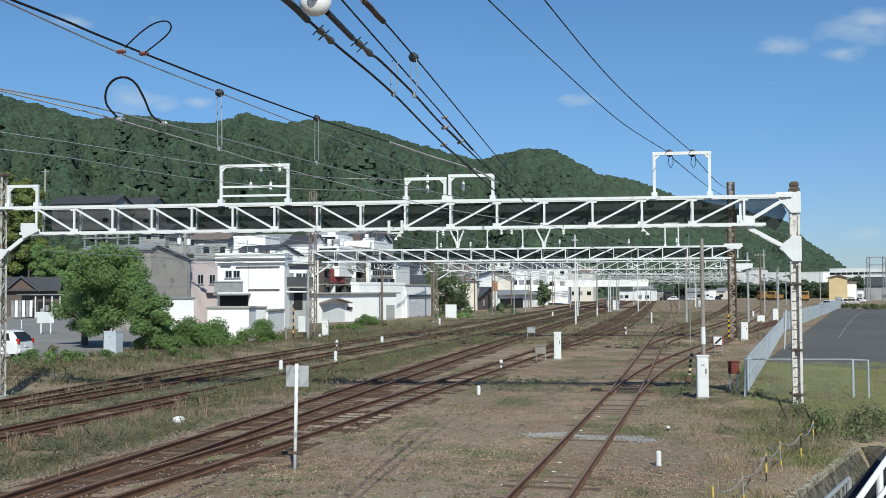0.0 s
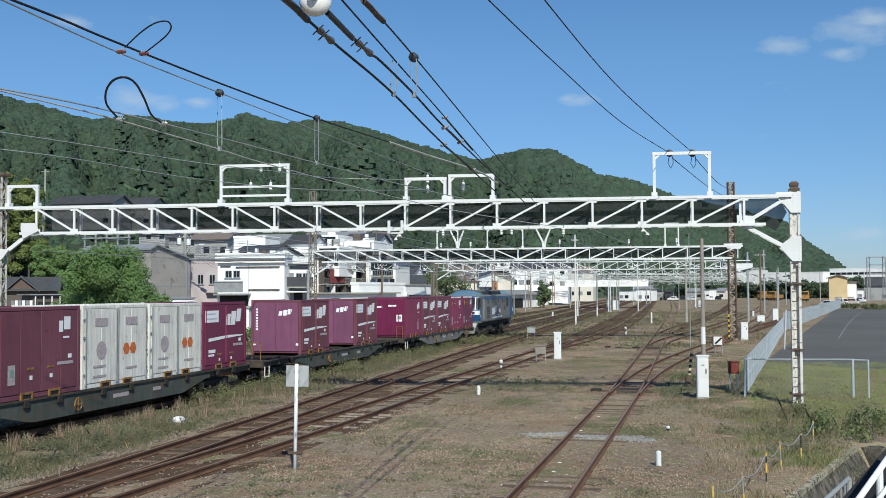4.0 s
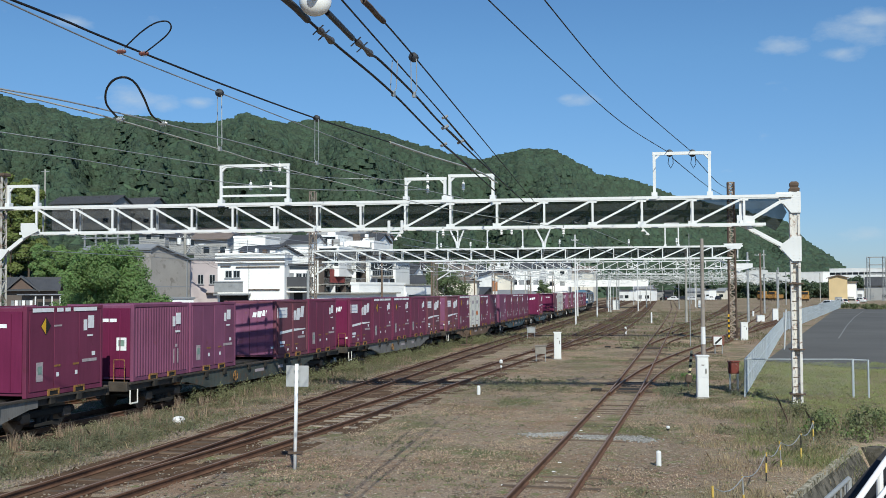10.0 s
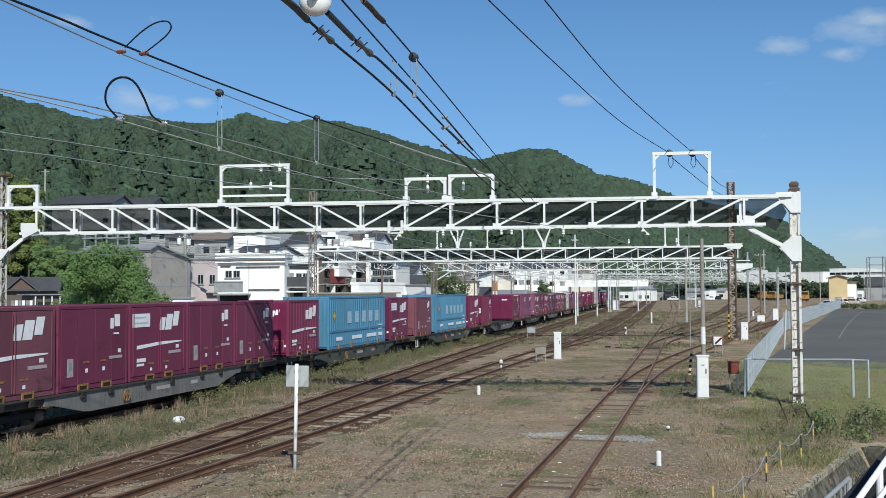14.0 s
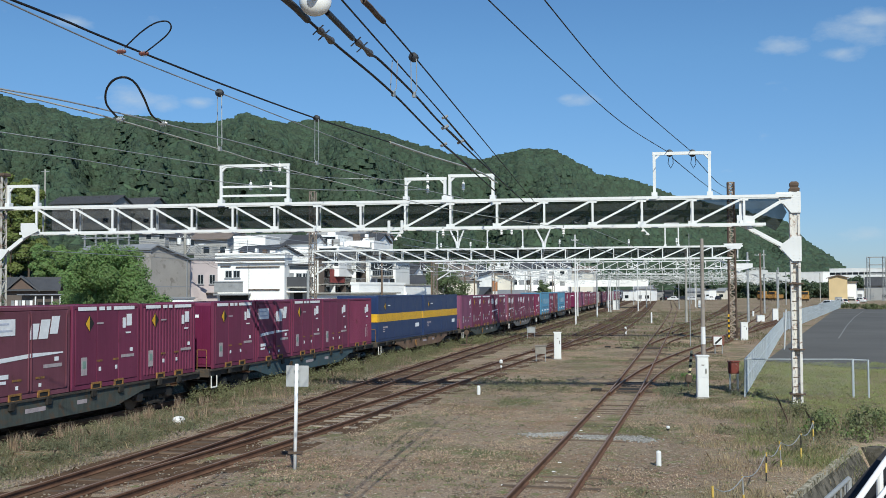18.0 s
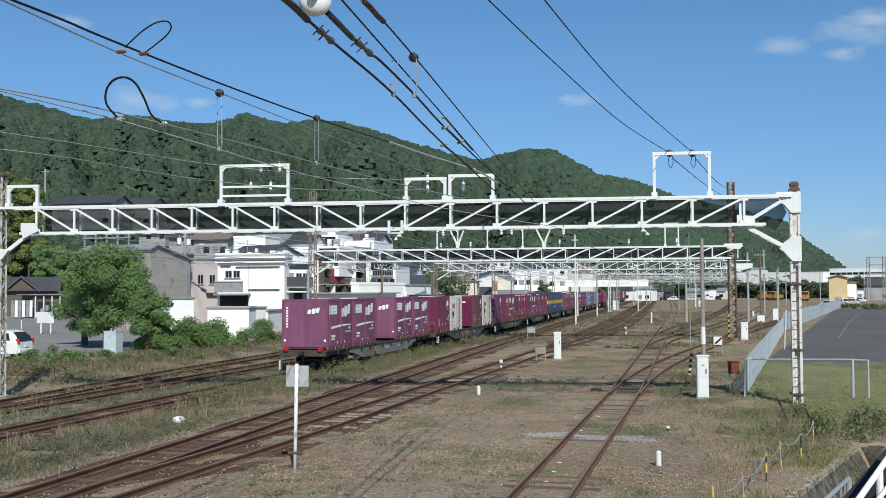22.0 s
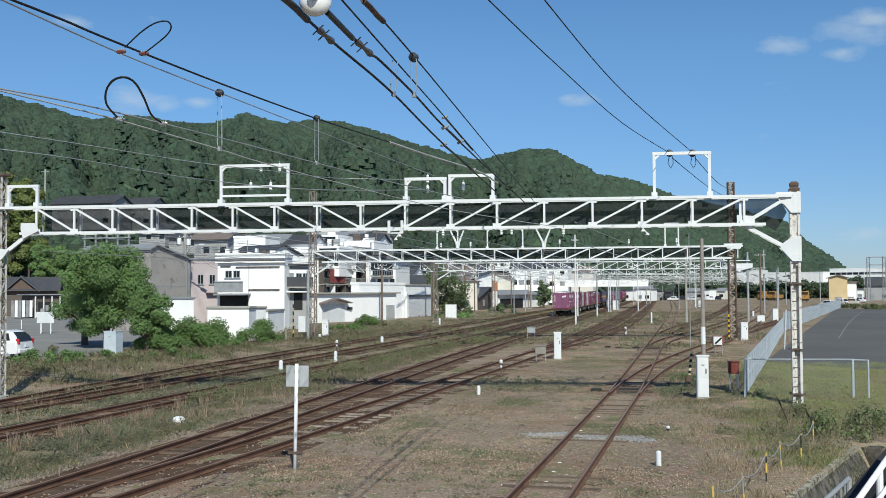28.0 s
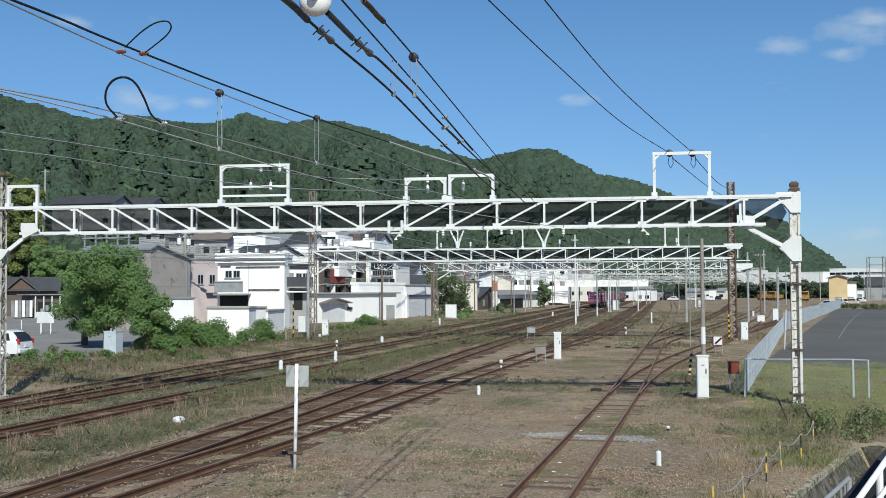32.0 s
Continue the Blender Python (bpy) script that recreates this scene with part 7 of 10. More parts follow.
    building((-42.8, 277.1), (-39.5, 311.0), 10.19, 9, PLASTER, "white three-storey building by the far platform", name="building", cols=4, rows=3)
    b = building((-119.3, 158.0), (-112.3, 162.3), 4.57, 8, DARKW, "old brown timber house with dark tiled gable roof", roof="gable", roof_mat=TILEDARK, ridge=2.3, eave=0.8)
    w, h = b["w"], 4.57
    part("front_gable", Form().prism([(w * 0.02, h - 0.3), (w * 0.62, h - 0.3), (w * 0.3, h + 2.2)], 1, -0.5, 4), mat("old_brown_boards", (0.12, 0.085, 0.07), 0.9, 0, 0.25, 0.8), b)
    part("gable_roof", Form().prism([(w * -0.04, h - 0.4), (w * -0.04, h - 0.1), (w * 0.3, h + 2.6), (w * 0.68, h - 0.1), (w * 0.68, h - 0.4), (w * 0.3, h + 2.2)], 1, -0.9, 4), TILEDARK, b)
    b = building((-103.9, 144.1), (-101.4, 147.7), 3.68, 5, DARKW, "open-fronted shed with white posts beside the old house", name="shed", roof="slab", roof_mat=TILEGREY, eave=0.6)
    for k in range(4):
        flat_box(b, "post", b["w"] * (0.05 + k * 0.3), b["w"] * (0.05 + k * 0.3) + 0.18, -0.45, -0.3, -0.1, 3.5, WHITE)
    for k in range(5):
        flat_box(b, "stored_box", b["w"] * (0.1 + k * 0.17), b["w"] * (0.2 + k * 0.17), -0.5, -0.05, 0.2 + (k % 3) * 0.5, 1.0 + (k % 3) * 0.55, (WHITE, GREYW, CURTAIN, PINKW, WHITE)[k])
    flat_box(b, "open_bay", b["w"] * 0.2, b["w"] * 0.9, -0.06, -0.001, 0.6, 2.6, BLACK)
    for k in range(6):
        flat_box(b, "hanging_cloth", b["w"] * (-0.85 + k * 0.13), b["w"] * (-0.75 + k * 0.13), -1.2, -1.16, 0.3, 2.9, PLASTER if k % 2 else CURTAIN)
    # a dense white quarter between the street and the hill
    for p1, p2, h, z, kind in (((-75.8, 180.0), (-71.0, 180.0), 4.01, 8.79, 1), ((-75.9, 190.0), (-69.1, 190.0), 4.65, 9.90, 0), ((-70.7, 195.0), (-63.4, 195.0), 3.61, 9.98, 0), ((-67.7, 175.0), (-63.4, 175.0), 4.07, 7.57, 0), ((-73.1, 205.0), (-65.9, 205.0), 4.97, 9.33, 1), ((-57.6, 175.0), (-52.9, 175.0), 5.31, 3.97, 2),
                            ((-61.7, 200.0), (-56.9, 200.0), 3.53, 3.96, 1), ((-69.5, 230.0), (-60.1, 230.0), 4.19, 4.62, 0), ((-61.4, 235.0), (-53.2, 235.0), 5.82, 1.94, 3), ((-47.9, 260.0), (-40.6, 260.0), 7.76, 1.67, 1),
                            ((-48.5, 285.0), (-36.7, 285.0), 8.79, 1.45, 1), ((-45.2, 330.0), (-34.4, 330.0), 8.30, 1.39, 3), ((-73.7, 150.0), (-68.4, 150.0), 4.46, 3.63, 2),
                            ((-95.1, 200.0), (-88.7, 200.0), 3.56, 9.46, 1), ((-73.1, 300.0), (-64.5, 300.0), 5.39, 4.41, 1), ((-66.1, 320.0), (-55.3, 320.0), 5.52, 5.63, 0), ((-86.4, 310.0), (-75.6, 310.0), 4.91, 6.59, 3)):
        wl, rf, rm = ((PLASTER, "flat", TILEGREY), (PLASTER, "gable", TILEDARK), (PLASTER, "slab", TILEGREY), (CREAMW, "gable", TILEBROWN), (GREYW, "gable", TILEGREY))[kind]
        b = building(p1, p2, h, 9, wl, "white town building crowded behind the street" if wl is PLASTER else "pale town house crowded behind the street", z0=z, roof=rf, roof_mat=rm, ridge=1.8, cols=4, rows=4, win=(1.3, 1.2), lite=True, skip=int(h * 3))
        if kind in (0, 2):
            for k in range(2):
                if h > 3.2 + 2.8 * k:
                    balcony(b, 0.4, b["w"] - 0.4, 2.6 + 2.8 * k, out=1.0, solid=PLASTER if kind == 0 else None)
                    # dark strip above the slab paints the shaded balcony depth
                    flat_box(b, "window_band", 0.5, b["w"] - 0.5, -0.04, -0.001, 2.7 + 2.8 * k, 4.9 + 2.8 * k if h > 5.2 + 2.8 * k else h - 0.05, GLASS)
            roof_clutter(b, b["w"], 8, h, int(h * 10))
            rc = random.Random(int(h * 100))
            for k in range(5):
                x = rc.uniform(0.3, b["w"] - 1.5)
                flat_box(b, "roof_box", x, x + rc.uniform(0.5, 1.6), 0.3 + k * 0.9, 0.9 + k * 0.9, h + 0.3, h + rc.uniform(0.7, 1.9), (PLASTER, DARKW, PLASTER, GREYW, PLASTER)[k])
            flat_box(b, "roof_rail", 0.1, b["w"] - 0.1, -0.12, -0.09, h + 0.9, h + 0.98, DARKSTEEL)
    # rows of far houses up to the foot of the hill
    rnd = random.Random(11)
    walls = [PLASTER, PLASTER, PLASTER, CREAMW, GREYW, PLASTER]
    roofs = [TILEDARK, TILEGREY, TILEBROWN, TILEDARK]
    for i in range(40):
        t = rnd.random()
        y = 175 + 330 * t
        x = -0.26 * y - rnd.uniform(4, 120) * (0.6 + t * 0.5)
        az = math.degrees(math.atan2(x, y))
        z = max(GROUND, hill_height(az, math.hypot(x, y)))
        if z > 9:
            continue
        w, hh = rnd.uniform(7, 14), rnd.choice((5.5, 6, 6.5, 8.5, 9))
        building((x, y), (x + w, y + rnd.uniform(-1, 3)), hh, rnd.uniform(7, 10), rnd.choice(walls), rnd.choice(("far house in the town under the hill", "pale far house with tiled roof under the hill")), z0=z,
                 roof=rnd.choice(("gable", "front", "slab", "gable")), roof_mat=rnd.choice(roofs), cols=3, rows=2, skip=i, lite=True)
    # houses on the lower slope
    for p1, p2, h, z, roof_m in (((-174.4, 250.0), (-155.5, 250.0), 6.25, 22.06, TILEDARK), ((-161.9, 262.0), (-151.2, 262.0), 6.12, 22.51, TILEDARK), 
                              ((-115.6, 240.0), (-101.9, 240.0), 3.28, 12.73, TILEGREY), ((-103.1, 260.0), (-87.9, 260.0), 4.55, 13.93, TILEGREY), ((-108.7, 300.0), (-94.2, 300.0), 2.60, 17.08, TILEBROWN),
                              ((-99.8, 190.0), (-92.5, 190.0), 3.65, 10.88, TILEBROWN), ((-137.0, 232.0), (-129.8, 232.0), 2.26, 16.29, TILEGREY), ((-117.6, 212.0), (-111.0, 212.0), 2.69, 13.56, TILEDARK)):
        building(p1, p2, h, 9, PLASTER if p1[1] in (240.0, 260.0, 300.0) else GREYW, "house standing on the lower slope of the hill", z0=z, roof="gable", roof_mat=roof_m, ridge=2.4, cols=4, rows=1, eave=0.8, lite=True)


build_town()

# trees, a pole and a terrace rail on the lower slope
for i, (x, y, top, w2) in enumerate(((-168.58, 225, 36.72, 9), (-165.55, 228, 34.37, 8), (-172.83, 222, 37.64, 10), (-152.50, 215, 16.47, 7), (-147.16, 216, 15.98, 7))):
    z = hill_height(math.degrees(math.atan2(x, y)), math.hypot(x, y)) - 0.3
    tree(x, y, top - z, w2, "yellow-green tree on the lower slope of the hill", 300 + i, leaf_mat("yellow_green_leaves", (0.15, 0.19, 0.05), 0.4, 0.35) if i == 0 else (bpy.data.materials["yellow_green_leaves"] if i < 3 else LEAF), z0=z, leaf=0.36, per=330, low=0.1)
sx, sy = -163.97, 232.0
sz = hill_height(math.degrees(math.atan2(sx, sy)), math.hypot(sx, sy))
ob = thing("utility_pole", "grey concrete utility pole on the slope", "pole", "poles", at=pose(sx, sy, sz))
part("shaft", Form().pipe([(0, 0, -0.5), (0, 0, 35.64 - sz)], [0.25, 0.2], 10), CONCRETE, ob)
part("cross_arm", Form().bar((-1.2, 0, 35.05 - sz), (1.2, 0, 35.05 - sz), 0.2, 0.2), STEEL, ob)
rx0, rx1, ry, rz0, rz1 = -124.71, -114.50, 190.0, 12.49, 16.36
ob = thing("terrace_frame", "pale grey steel frame and rails of a terrace", "railing")
for k in range(5):
    xx = rx0 + (rx1 - rx0) * k / 4
    part("post", Form().bar((xx, ry, GROUND - 0.2), (xx, ry, rz1), 0.3, 0.3, (0, 1, 0)), STEEL, ob)
for z in (rz1, rz1 - 1.2, rz0 + 0.5):
    part("rail", Form().bar((rx0 - 0.5, ry - 0.2, z), (rx1 + 0.5, ry - 0.2, z), 0.25, 0.3), STEEL, ob)

# ---- street, trees and bushes on the town side ----
def flat_area(name, pts, z, material, label, category):
    f = Form().rings([[(x, y, z - 0.15) for x, y in pts], [(x, y, z) for x, y in pts]])
    tagged(part(name, f, material), label, category, kind="structure")


flat_area("road", [(-42.01, 52.14), (-37.80, 59.25), (-43.69, 78.00), (-51.25, 96.03), (-66.39, 129.16), (-127.16, 157.67)], GROUND + 0.05, STREET, "pale worn asphalt street beside the yard", "road")

FARLEAF2 = leaf_mat("dusty_green_leaves", (0.15, 0.20, 0.095), 0.5, 0.45)
tree(-41.75, 66.4, 7.0, 6.3, "broad leafy green tree beside the street", 3, leaf=0.086, per=1450, low=0.24)
tree(-37.26, 64.37, 4.4, 3.2, "smaller green tree beside the street", 5, leaf=0.078, per=1600, low=0.05)
tree(-46.17, 70.45, 5.2, 4.2, "slim green tree beside the street", 9, leaf=0.075, per=1300, low=0.25)
tree(-44.2, 176.95, 9.3, 7.6, "loose green tree beside the workshop", 12, FARLEAF2, leaf=0.17, per=90, low=0.05)
bush(-42.3, 180.0, 3.0, 2.0, 3.2, "dark green bush beside the workshop tree", 18, FARLEAF2, leaf=0.17, per=130)
tree(-45.6, 187.0, 4.6, 5.0, "green tree by the old house", 13, FARLEAF2, leaf=0.17, per=120, low=0.05)
bush(-38.6, 200.0, 5.0, 2.5, 1.8, "green bushes before the old house", 19, FARLEAF2, leaf=0.19, per=190)
tree(-48.0, 181.35, 8.6, 4.0, "thin green tree behind the garage", 17, FARLEAF2, leaf=0.17, per=70, low=0.3)
tree(-36.7, 240.93, 6.5, 3.4, "dark green tree by the far house", 14, FARLEAF2, leaf=0.3, per=120, low=0.1)
tree(-186.13, 259.30, 15.0, 9.0, "green tree behind the street", 15, leaf=0.4, per=420, low=0.1)
tree(-187.81, 249.86, 14.0, 10.0, "green tree behind the street", 16, leaf=0.4, per=420, low=0.1)
bush(-35.76, 68.89, 6.2, 3.0, 2.5, "dense bright green bush on the bank", 21, per=1500, leaf=0.07)
bush(-35.76, 64.61, 3.5, 2.4, 1.5, "bright green bush on the bank", 22, per=1500, leaf=0.07)
bush(-35.02, 77.35, 3.0, 2.4, 2.1, "bright green bush by the white wall", 23, per=1500, leaf=0.07)
bush(-34.41, 79.33, 1.6, 1.6, 1.0, "low green bush by the white wall", 24, per=1500, leaf=0.07)
bush(-37.57, 114.10, 3.0, 2.0, 1.9, "green bush by the workshop", 25, per=1500, leaf=0.07)
bush(-35.85, 102.31, 5.0, 2.2, 1.0, "low green growth along the workshop", 26, per=1500, leaf=0.07)
bush(-35.26, 114.33, 5.0, 2.2, 0.9, "low green growth along the workshop", 27, WEED, per=1500, leaf=0.07)
bush(-34.86, 54.36, 5.5, 2.2, 0.9, "low dark green weeds along the street", 28, LEAF2, per=1500, leaf=0.07)
bush(-37.74, 53.86, 3.6, 2.2, 1.2, "low green bushes along the street", 29, LEAF, per=1500, leaf=0.07)
bush(-32.17, 54.83, 4.5, 2.0, 0.9, "low weeds along the bank", 30, WEED, per=1500, leaf=0.07)
for k, (x, y, w2, h2) in enumerate(((-37.40, 53.92, 3.0, 1.1), (-35.65, 49.63, 3.4, 0.9), (-30.98, 51.33, 4.0, 1.0), (-32.35, 49.38, 3.6, 0.8), (-30.50, 55.12, 4.0, 1.1), (-31.02, 59.24, 4.0, 1.0), (-31.45, 65.31, 4.5, 0.9), (-35.55, 47.59, 3.0, 1.0))):
    bush(x, y, w2, 2.0, h2, "ragged brown-green brush on the bank", 70 + k, (WEED, LEAF2, WEED)[k % 3], per=1000, leaf=0.06)
for k, (x, y, w2, h2) in enumerate(((-30.93, 41.21, 3.0, 0.9), (-31.35, 43.65, 3.2, 0.9), (-31.62, 46.40, 3.0, 0.8), (-33.38, 45.34, 3.0, 1.0), (-30.44, 48.52, 2.6, 0.6))):
    bush(x, y, w2, 1.6, h2, "rank brown and olive brush beside the weed-grown track", 170 + k, (BRUSH, WEED, BRUSH)[k % 3], per=900, leaf=0.045, thickness=4.0)
bush(-33.13, 177.18, 4.4, 2.4, 1.0, "low green bushes by the shed", 31, FARLEAF2, per=150, leaf=0.16)
bush(-36.85, 151.09, 6.0, 3.0, 1.4, "green bushes by the line", 32, LEAF, per=120, leaf=0.28)

ROUGHWEED = leaf_mat("rank_olive_weeds", (0.13, 0.15, 0.065), 0.5, 0.35)
for k, (x, y, w2, h2) in enumerate(((-18.49, 67.40, 2.6, 0.6), (-17.74, 60.40, 2.4, 0.5), (-8.95, 46.61, 1.6, 0.32), (-7.55, 45.68, 1.8, 0.3), (-16.87, 49.85, 2.8, 0.5), (-15.98, 44.07, 2.6, 0.45), (-15.27, 39.45, 2.2, 0.4), (-17.14, 55.57, 2.6, 0.45), (-24.91, 50.73, 2.4, 0.4), (-22.36, 103.85, 4.0, 0.7))):
    bush(x, y, w2, 0.9, h2, "ragged green weeds between the tracks", 90 + k, (ROUGHWEED, WEED, ROUGHWEED)[k % 3], per=800, leaf=0.035, thickness=6.0)

# ---- overhead wires ----
def wire(pts, r, label, material=WIRE, name="overhead_wire", sag=0.0, group="overhead wires"):
    pts = [Vector(p) for p in pts]
    fine = []
    for i in range(len(pts) - 1):
        a, b = pts[max(0, i - 1)], pts[i]
        c, d = pts[i + 1], pts[min(len(pts) - 1, i + 2)]
        for k in range(8):
            t = k / 8
            q = 0.5 * ((2 * b) + (c - a) * t + (2 * a - 5 * b + 4 * c - d) * t * t + (3 * b - a - 3 * c + d) * t ** 3)
            fine.append(q - Vector((0, 0, sag * math.sin(math.pi * (i + t) / (len(pts) - 1)))))
    fine.append(pts[-1])
    return tagged(part(name, Form().pipe(fine, r, 6), material), label, "wire", group)


M1 = [(-6.23, 7.88, 6.60), (-6.41, 9.33, 6.70), (-6.64, 10.64, 6.80), (-6.77, 13.85, 6.90), (-6.77, 17.48, 7.00), (-6.58, 21.37, 7.10)]
M1B = [(-6.58, 21.37, 7.10), (-6.73, 25.26, 7.30), (-6.64, 30.57, 7.50), (-7.11, 36.02, 7.70)]
M2 = [(-6.06, 7.75, 6.50), (-6.59, 10.75, 6.67), (-6.99, 14.11, 6.85), (-7.35, 18.99, 7.03), (-7.54, 28.93, 7.20)]
C1 = [(-7.29, 9.34, 6.05), (-7.00, 10.31, 6.05), (-6.76, 11.90, 6.05), (-6.56, 13.79, 6.05), (-6.38, 16.10, 6.05), (-6.05, 19.65, 6.05), (-5.51, 23.78, 6.05)]
C2 = [(-7.00, 8.96, 5.95), (-6.90, 9.95, 5.95), (-6.82, 11.07, 5.95), (-6.82, 13.59, 5.95), (-6.87, 15.27, 5.95), (-6.76, 18.66, 5.95), (-6.27, 25.78, 5.95), (-4.69, 33.75, 5.95)]
wire(M1, 0.014, "dark twisted catenary wire above the yard")
wire(M1B, 0.028, "pale insulated sleeve on the catenary wire", PALEWIRE, "insulated_wire")
wire(M2, 0.009, "thin catenary wire above the yard", STEEL)
wire(C1, 0.010, "thin contact wire above the yard", STEEL)
wire(C2, 0.010, "pale contact wire above the yard", PALEWIRE)
F1 = [(-14.99, 19.22, 7.40), (-14.24, 21.89, 7.40), (-13.34, 25.58, 7.40), (-12.04, 28.35, 7.40)] + [(-13.26, 36.60, 8.12), (-9.98, 37.20, 8.03)]
F2 = [(-14.90, 19.10, 7.00), (-14.23, 21.19, 7.00), (-13.54, 25.97, 7.00), (-11.52, 29.77, 7.00)] + [(-9.98, 37.20, 7.65)]
wire(F1, 0.012, "thin grey feeder wire above the yard", STEEL)
wire(F2, 0.012, "thin grey feeder wire above the yard", STEEL)
K1 = [(-3.27, 8.28, 6.20), (-3.32, 8.73, 6.21), (-3.38, 9.33, 6.22), (-3.56, 11.69, 6.22), (-4.04, 16.04, 6.23), (-4.86, 24.61, 6.24)]
K2 = [(-3.10, 8.95, 6.20), (-3.17, 9.65, 6.21), (-3.19, 10.05, 6.23), (-3.37, 12.02, 6.24), (-3.65, 14.67, 6.25), (-4.15, 20.45, 6.27), (-4.77, 28.18, 6.28)]
N1 = [(-3.42, 9.41, 6.75), (-3.80, 12.59, 6.82), (-4.31, 17.15, 6.88), (-5.28, 26.04, 6.95)]
N2 = [(-3.22, 9.46, 6.75), (-3.51, 12.50, 6.82), (-4.50, 22.81, 6.88), (-6.13, 40.12, 6.95)]
wire(K1, 0.013, "dark contact wire with tensioning gear")
wire(K2, 0.013, "dark contact wire with tensioning gear")
wire(N1, 0.010, "dark catenary wire above the yard")
wire(N2, 0.010, "dark catenary wire above the yard")
H1 = [(-3.60, 16.88, 8.90), (-3.14, 22.42, 8.87), (-2.34, 30.95, 8.85), (-1.18, 38.17, 8.82)]
H2 = [(-2.66, 17.13, 8.90), (-1.95, 26.00, 8.86), (-0.38, 38.24, 8.82)]
wire(H1, 0.012, "thin dark feeder wire above the yard")
wire(H2, 0.012, "thin dark feeder wire above the yard")
wire([(-1.09, 38.30, 8.65), (0.29, 60.00, 9.62), (1.95, 86.40, 11.19)], 0.015, "thin dark feeder wire above the yard")
wire([(-0.29, 38.30, 8.62), (0.82, 60.00, 9.83), (2.40, 86.40, 11.72)], 0.015, "thin dark feeder wire above the yard")
for i in range(11):
    z = 0.42 * i
    wire([(-60.0, 62.0, 6.4 + z * 0.8 + (i % 3) * 0.2), (-58.0, 108.3, 7.4 + z * 0.55), (-50.9, 126.0, 8.2 + z * 0.35 + (i % 2) * 0.3), (-43.1, 136.1, 7.0 + z * 0.15), (-40.8, 154.2, 8.0 + z * 0.12)], 0.010, "thin black service wire between town poles", BLACK, "service_wire", 0.3, "service wires")
for i in range(5):
    wire([(-58.0, 108.3, 9.2 + 0.4 * i), (-50.9, 103.8, 6.6 + 0.25 * i), (-43.3, 104.0, 7.6 + 0.1 * i)], 0.010, "thin black service wire to a building", BLACK, "service_wire", 0.35, "service wires")
# wires that run on beyond the gantry
for x0, x1, z in ((-19.1, -19.1, 5.6), (-22.9, -22.9, 5.6), (-13.0, -15.3, 5.6), (-10.9, -10.8, 5.6), (-4.5, -3.7, 5.6), (-26.2, -26.8, 5.6)):
    for dz, r in ((0.0, 0.014), (0.8, 0.014)):
        line = [(x0, 37, z + dz * 0.9), (x1, 85, z + dz)]
        for k in range(1, 5):
            y = 85 + 49 * k
            line.append((x1 - bend(y), y, z + dz))
        wire(line, r, "thin overhead wire above a track", STEEL)


DIMSTEEL = mat("dull_fitting_steel", (0.16, 0.15, 0.15), 0.5, 0.5, 0.35, 30, 0.2, 60)


def thick(pts, r, material, name, label, cat="wire fitting"):
    return tagged(part(name, Form().pipe(pts, r, 8), material), label, cat, "wire fittings")


thick([(-3.20, 7.52, 6.20), (-3.22, 7.82, 6.20), (-3.27, 8.24, 6.20)], 0.030, CERAMIC, "insulator_rod", "dark ribbed insulator rod in the contact wire")
thick([(-3.02, 8.05, 6.20), (-3.06, 8.46, 6.20), (-3.11, 8.95, 6.20)], 0.026, CERAMIC, "insulator_rod", "dark ribbed insulator rod in the contact wire")
for (a, b), s in (((-3.29, 8.54, 6.20), (-3.34, 9.06, 6.20)), 1.0), (((-3.11, 9.04, 6.20), (-3.15, 9.65, 6.20)), 1.0):
    a, b = Vector(a), Vector(b)
    ob = thing("wire_tensioner", "rust-brown clamp and turnbuckle in the contact wire", "wire fitting", "wire fittings")
    part("housing", Form().pipe([a.lerp(b, t) for t in (0, 0.15, 0.5, 0.85, 1)], [0.014, 0.034, 0.018, 0.036, 0.016], 10), DIMSTEEL, ob)
    part("bolt", Form().tube(a + Vector((-0.05, 0, -0.05)), a + Vector((0.05, 0, 0.03)), 0.006, 6), CERAMIC, ob)
    part("bolt", Form().tube(a.lerp(b, 0.4) + Vector((-0.06, 0, -0.05)), a.lerp(b, 0.4) + Vector((0.05, 0, 0.04)), 0.006, 6), CERAMIC, ob)
thick([(-4.33, 17.31, 6.88), (-4.55, 19.21, 6.90), (-4.86, 21.89, 6.93)], 0.017, CERAMIC, "wire_sleeve", "dark insulating sleeve on the catenary wire")
thick([(-3.62, 14.48, 6.24), (-3.68, 15.17, 6.25), (-3.76, 16.05, 6.25)], 0.016, CERAMIC, "wire_sleeve", "dark insulating sleeve on the contact wire")
thick([(-4.06, 16.15, 6.23), (-4.19, 17.68, 6.23), (-4.38, 19.79, 6.24)], 0.018, CERAMIC, "wire_sleeve", "dark insulating sleeve on the contact wire")
for x, y, z in ((-4.33, 17.31, 6.88), (-3.62, 14.48, 6.24), (-3.76, 16.05, 6.25), (-4.06, 16.15, 6.23), (-4.38, 19.79, 6.24)):
    thick([(x - 0.03, y - 0.05, z - 0.02), (x, y, z + 0.005), (x + 0.03, y + 0.05, z + 0.03)], 0.024, STEEL, "sleeve_clamp", "grey steel clamp at the end of a wire sleeve")
thick([(-3.25, 9.67, 6.76), (-3.27, 9.96, 6.77), (-3.31, 10.32, 6.78), (-3.33, 10.60, 6.79)], 0.03, DARKSTEEL, "wire_clamp", "rusty brown wire clamp on a catenary wire")
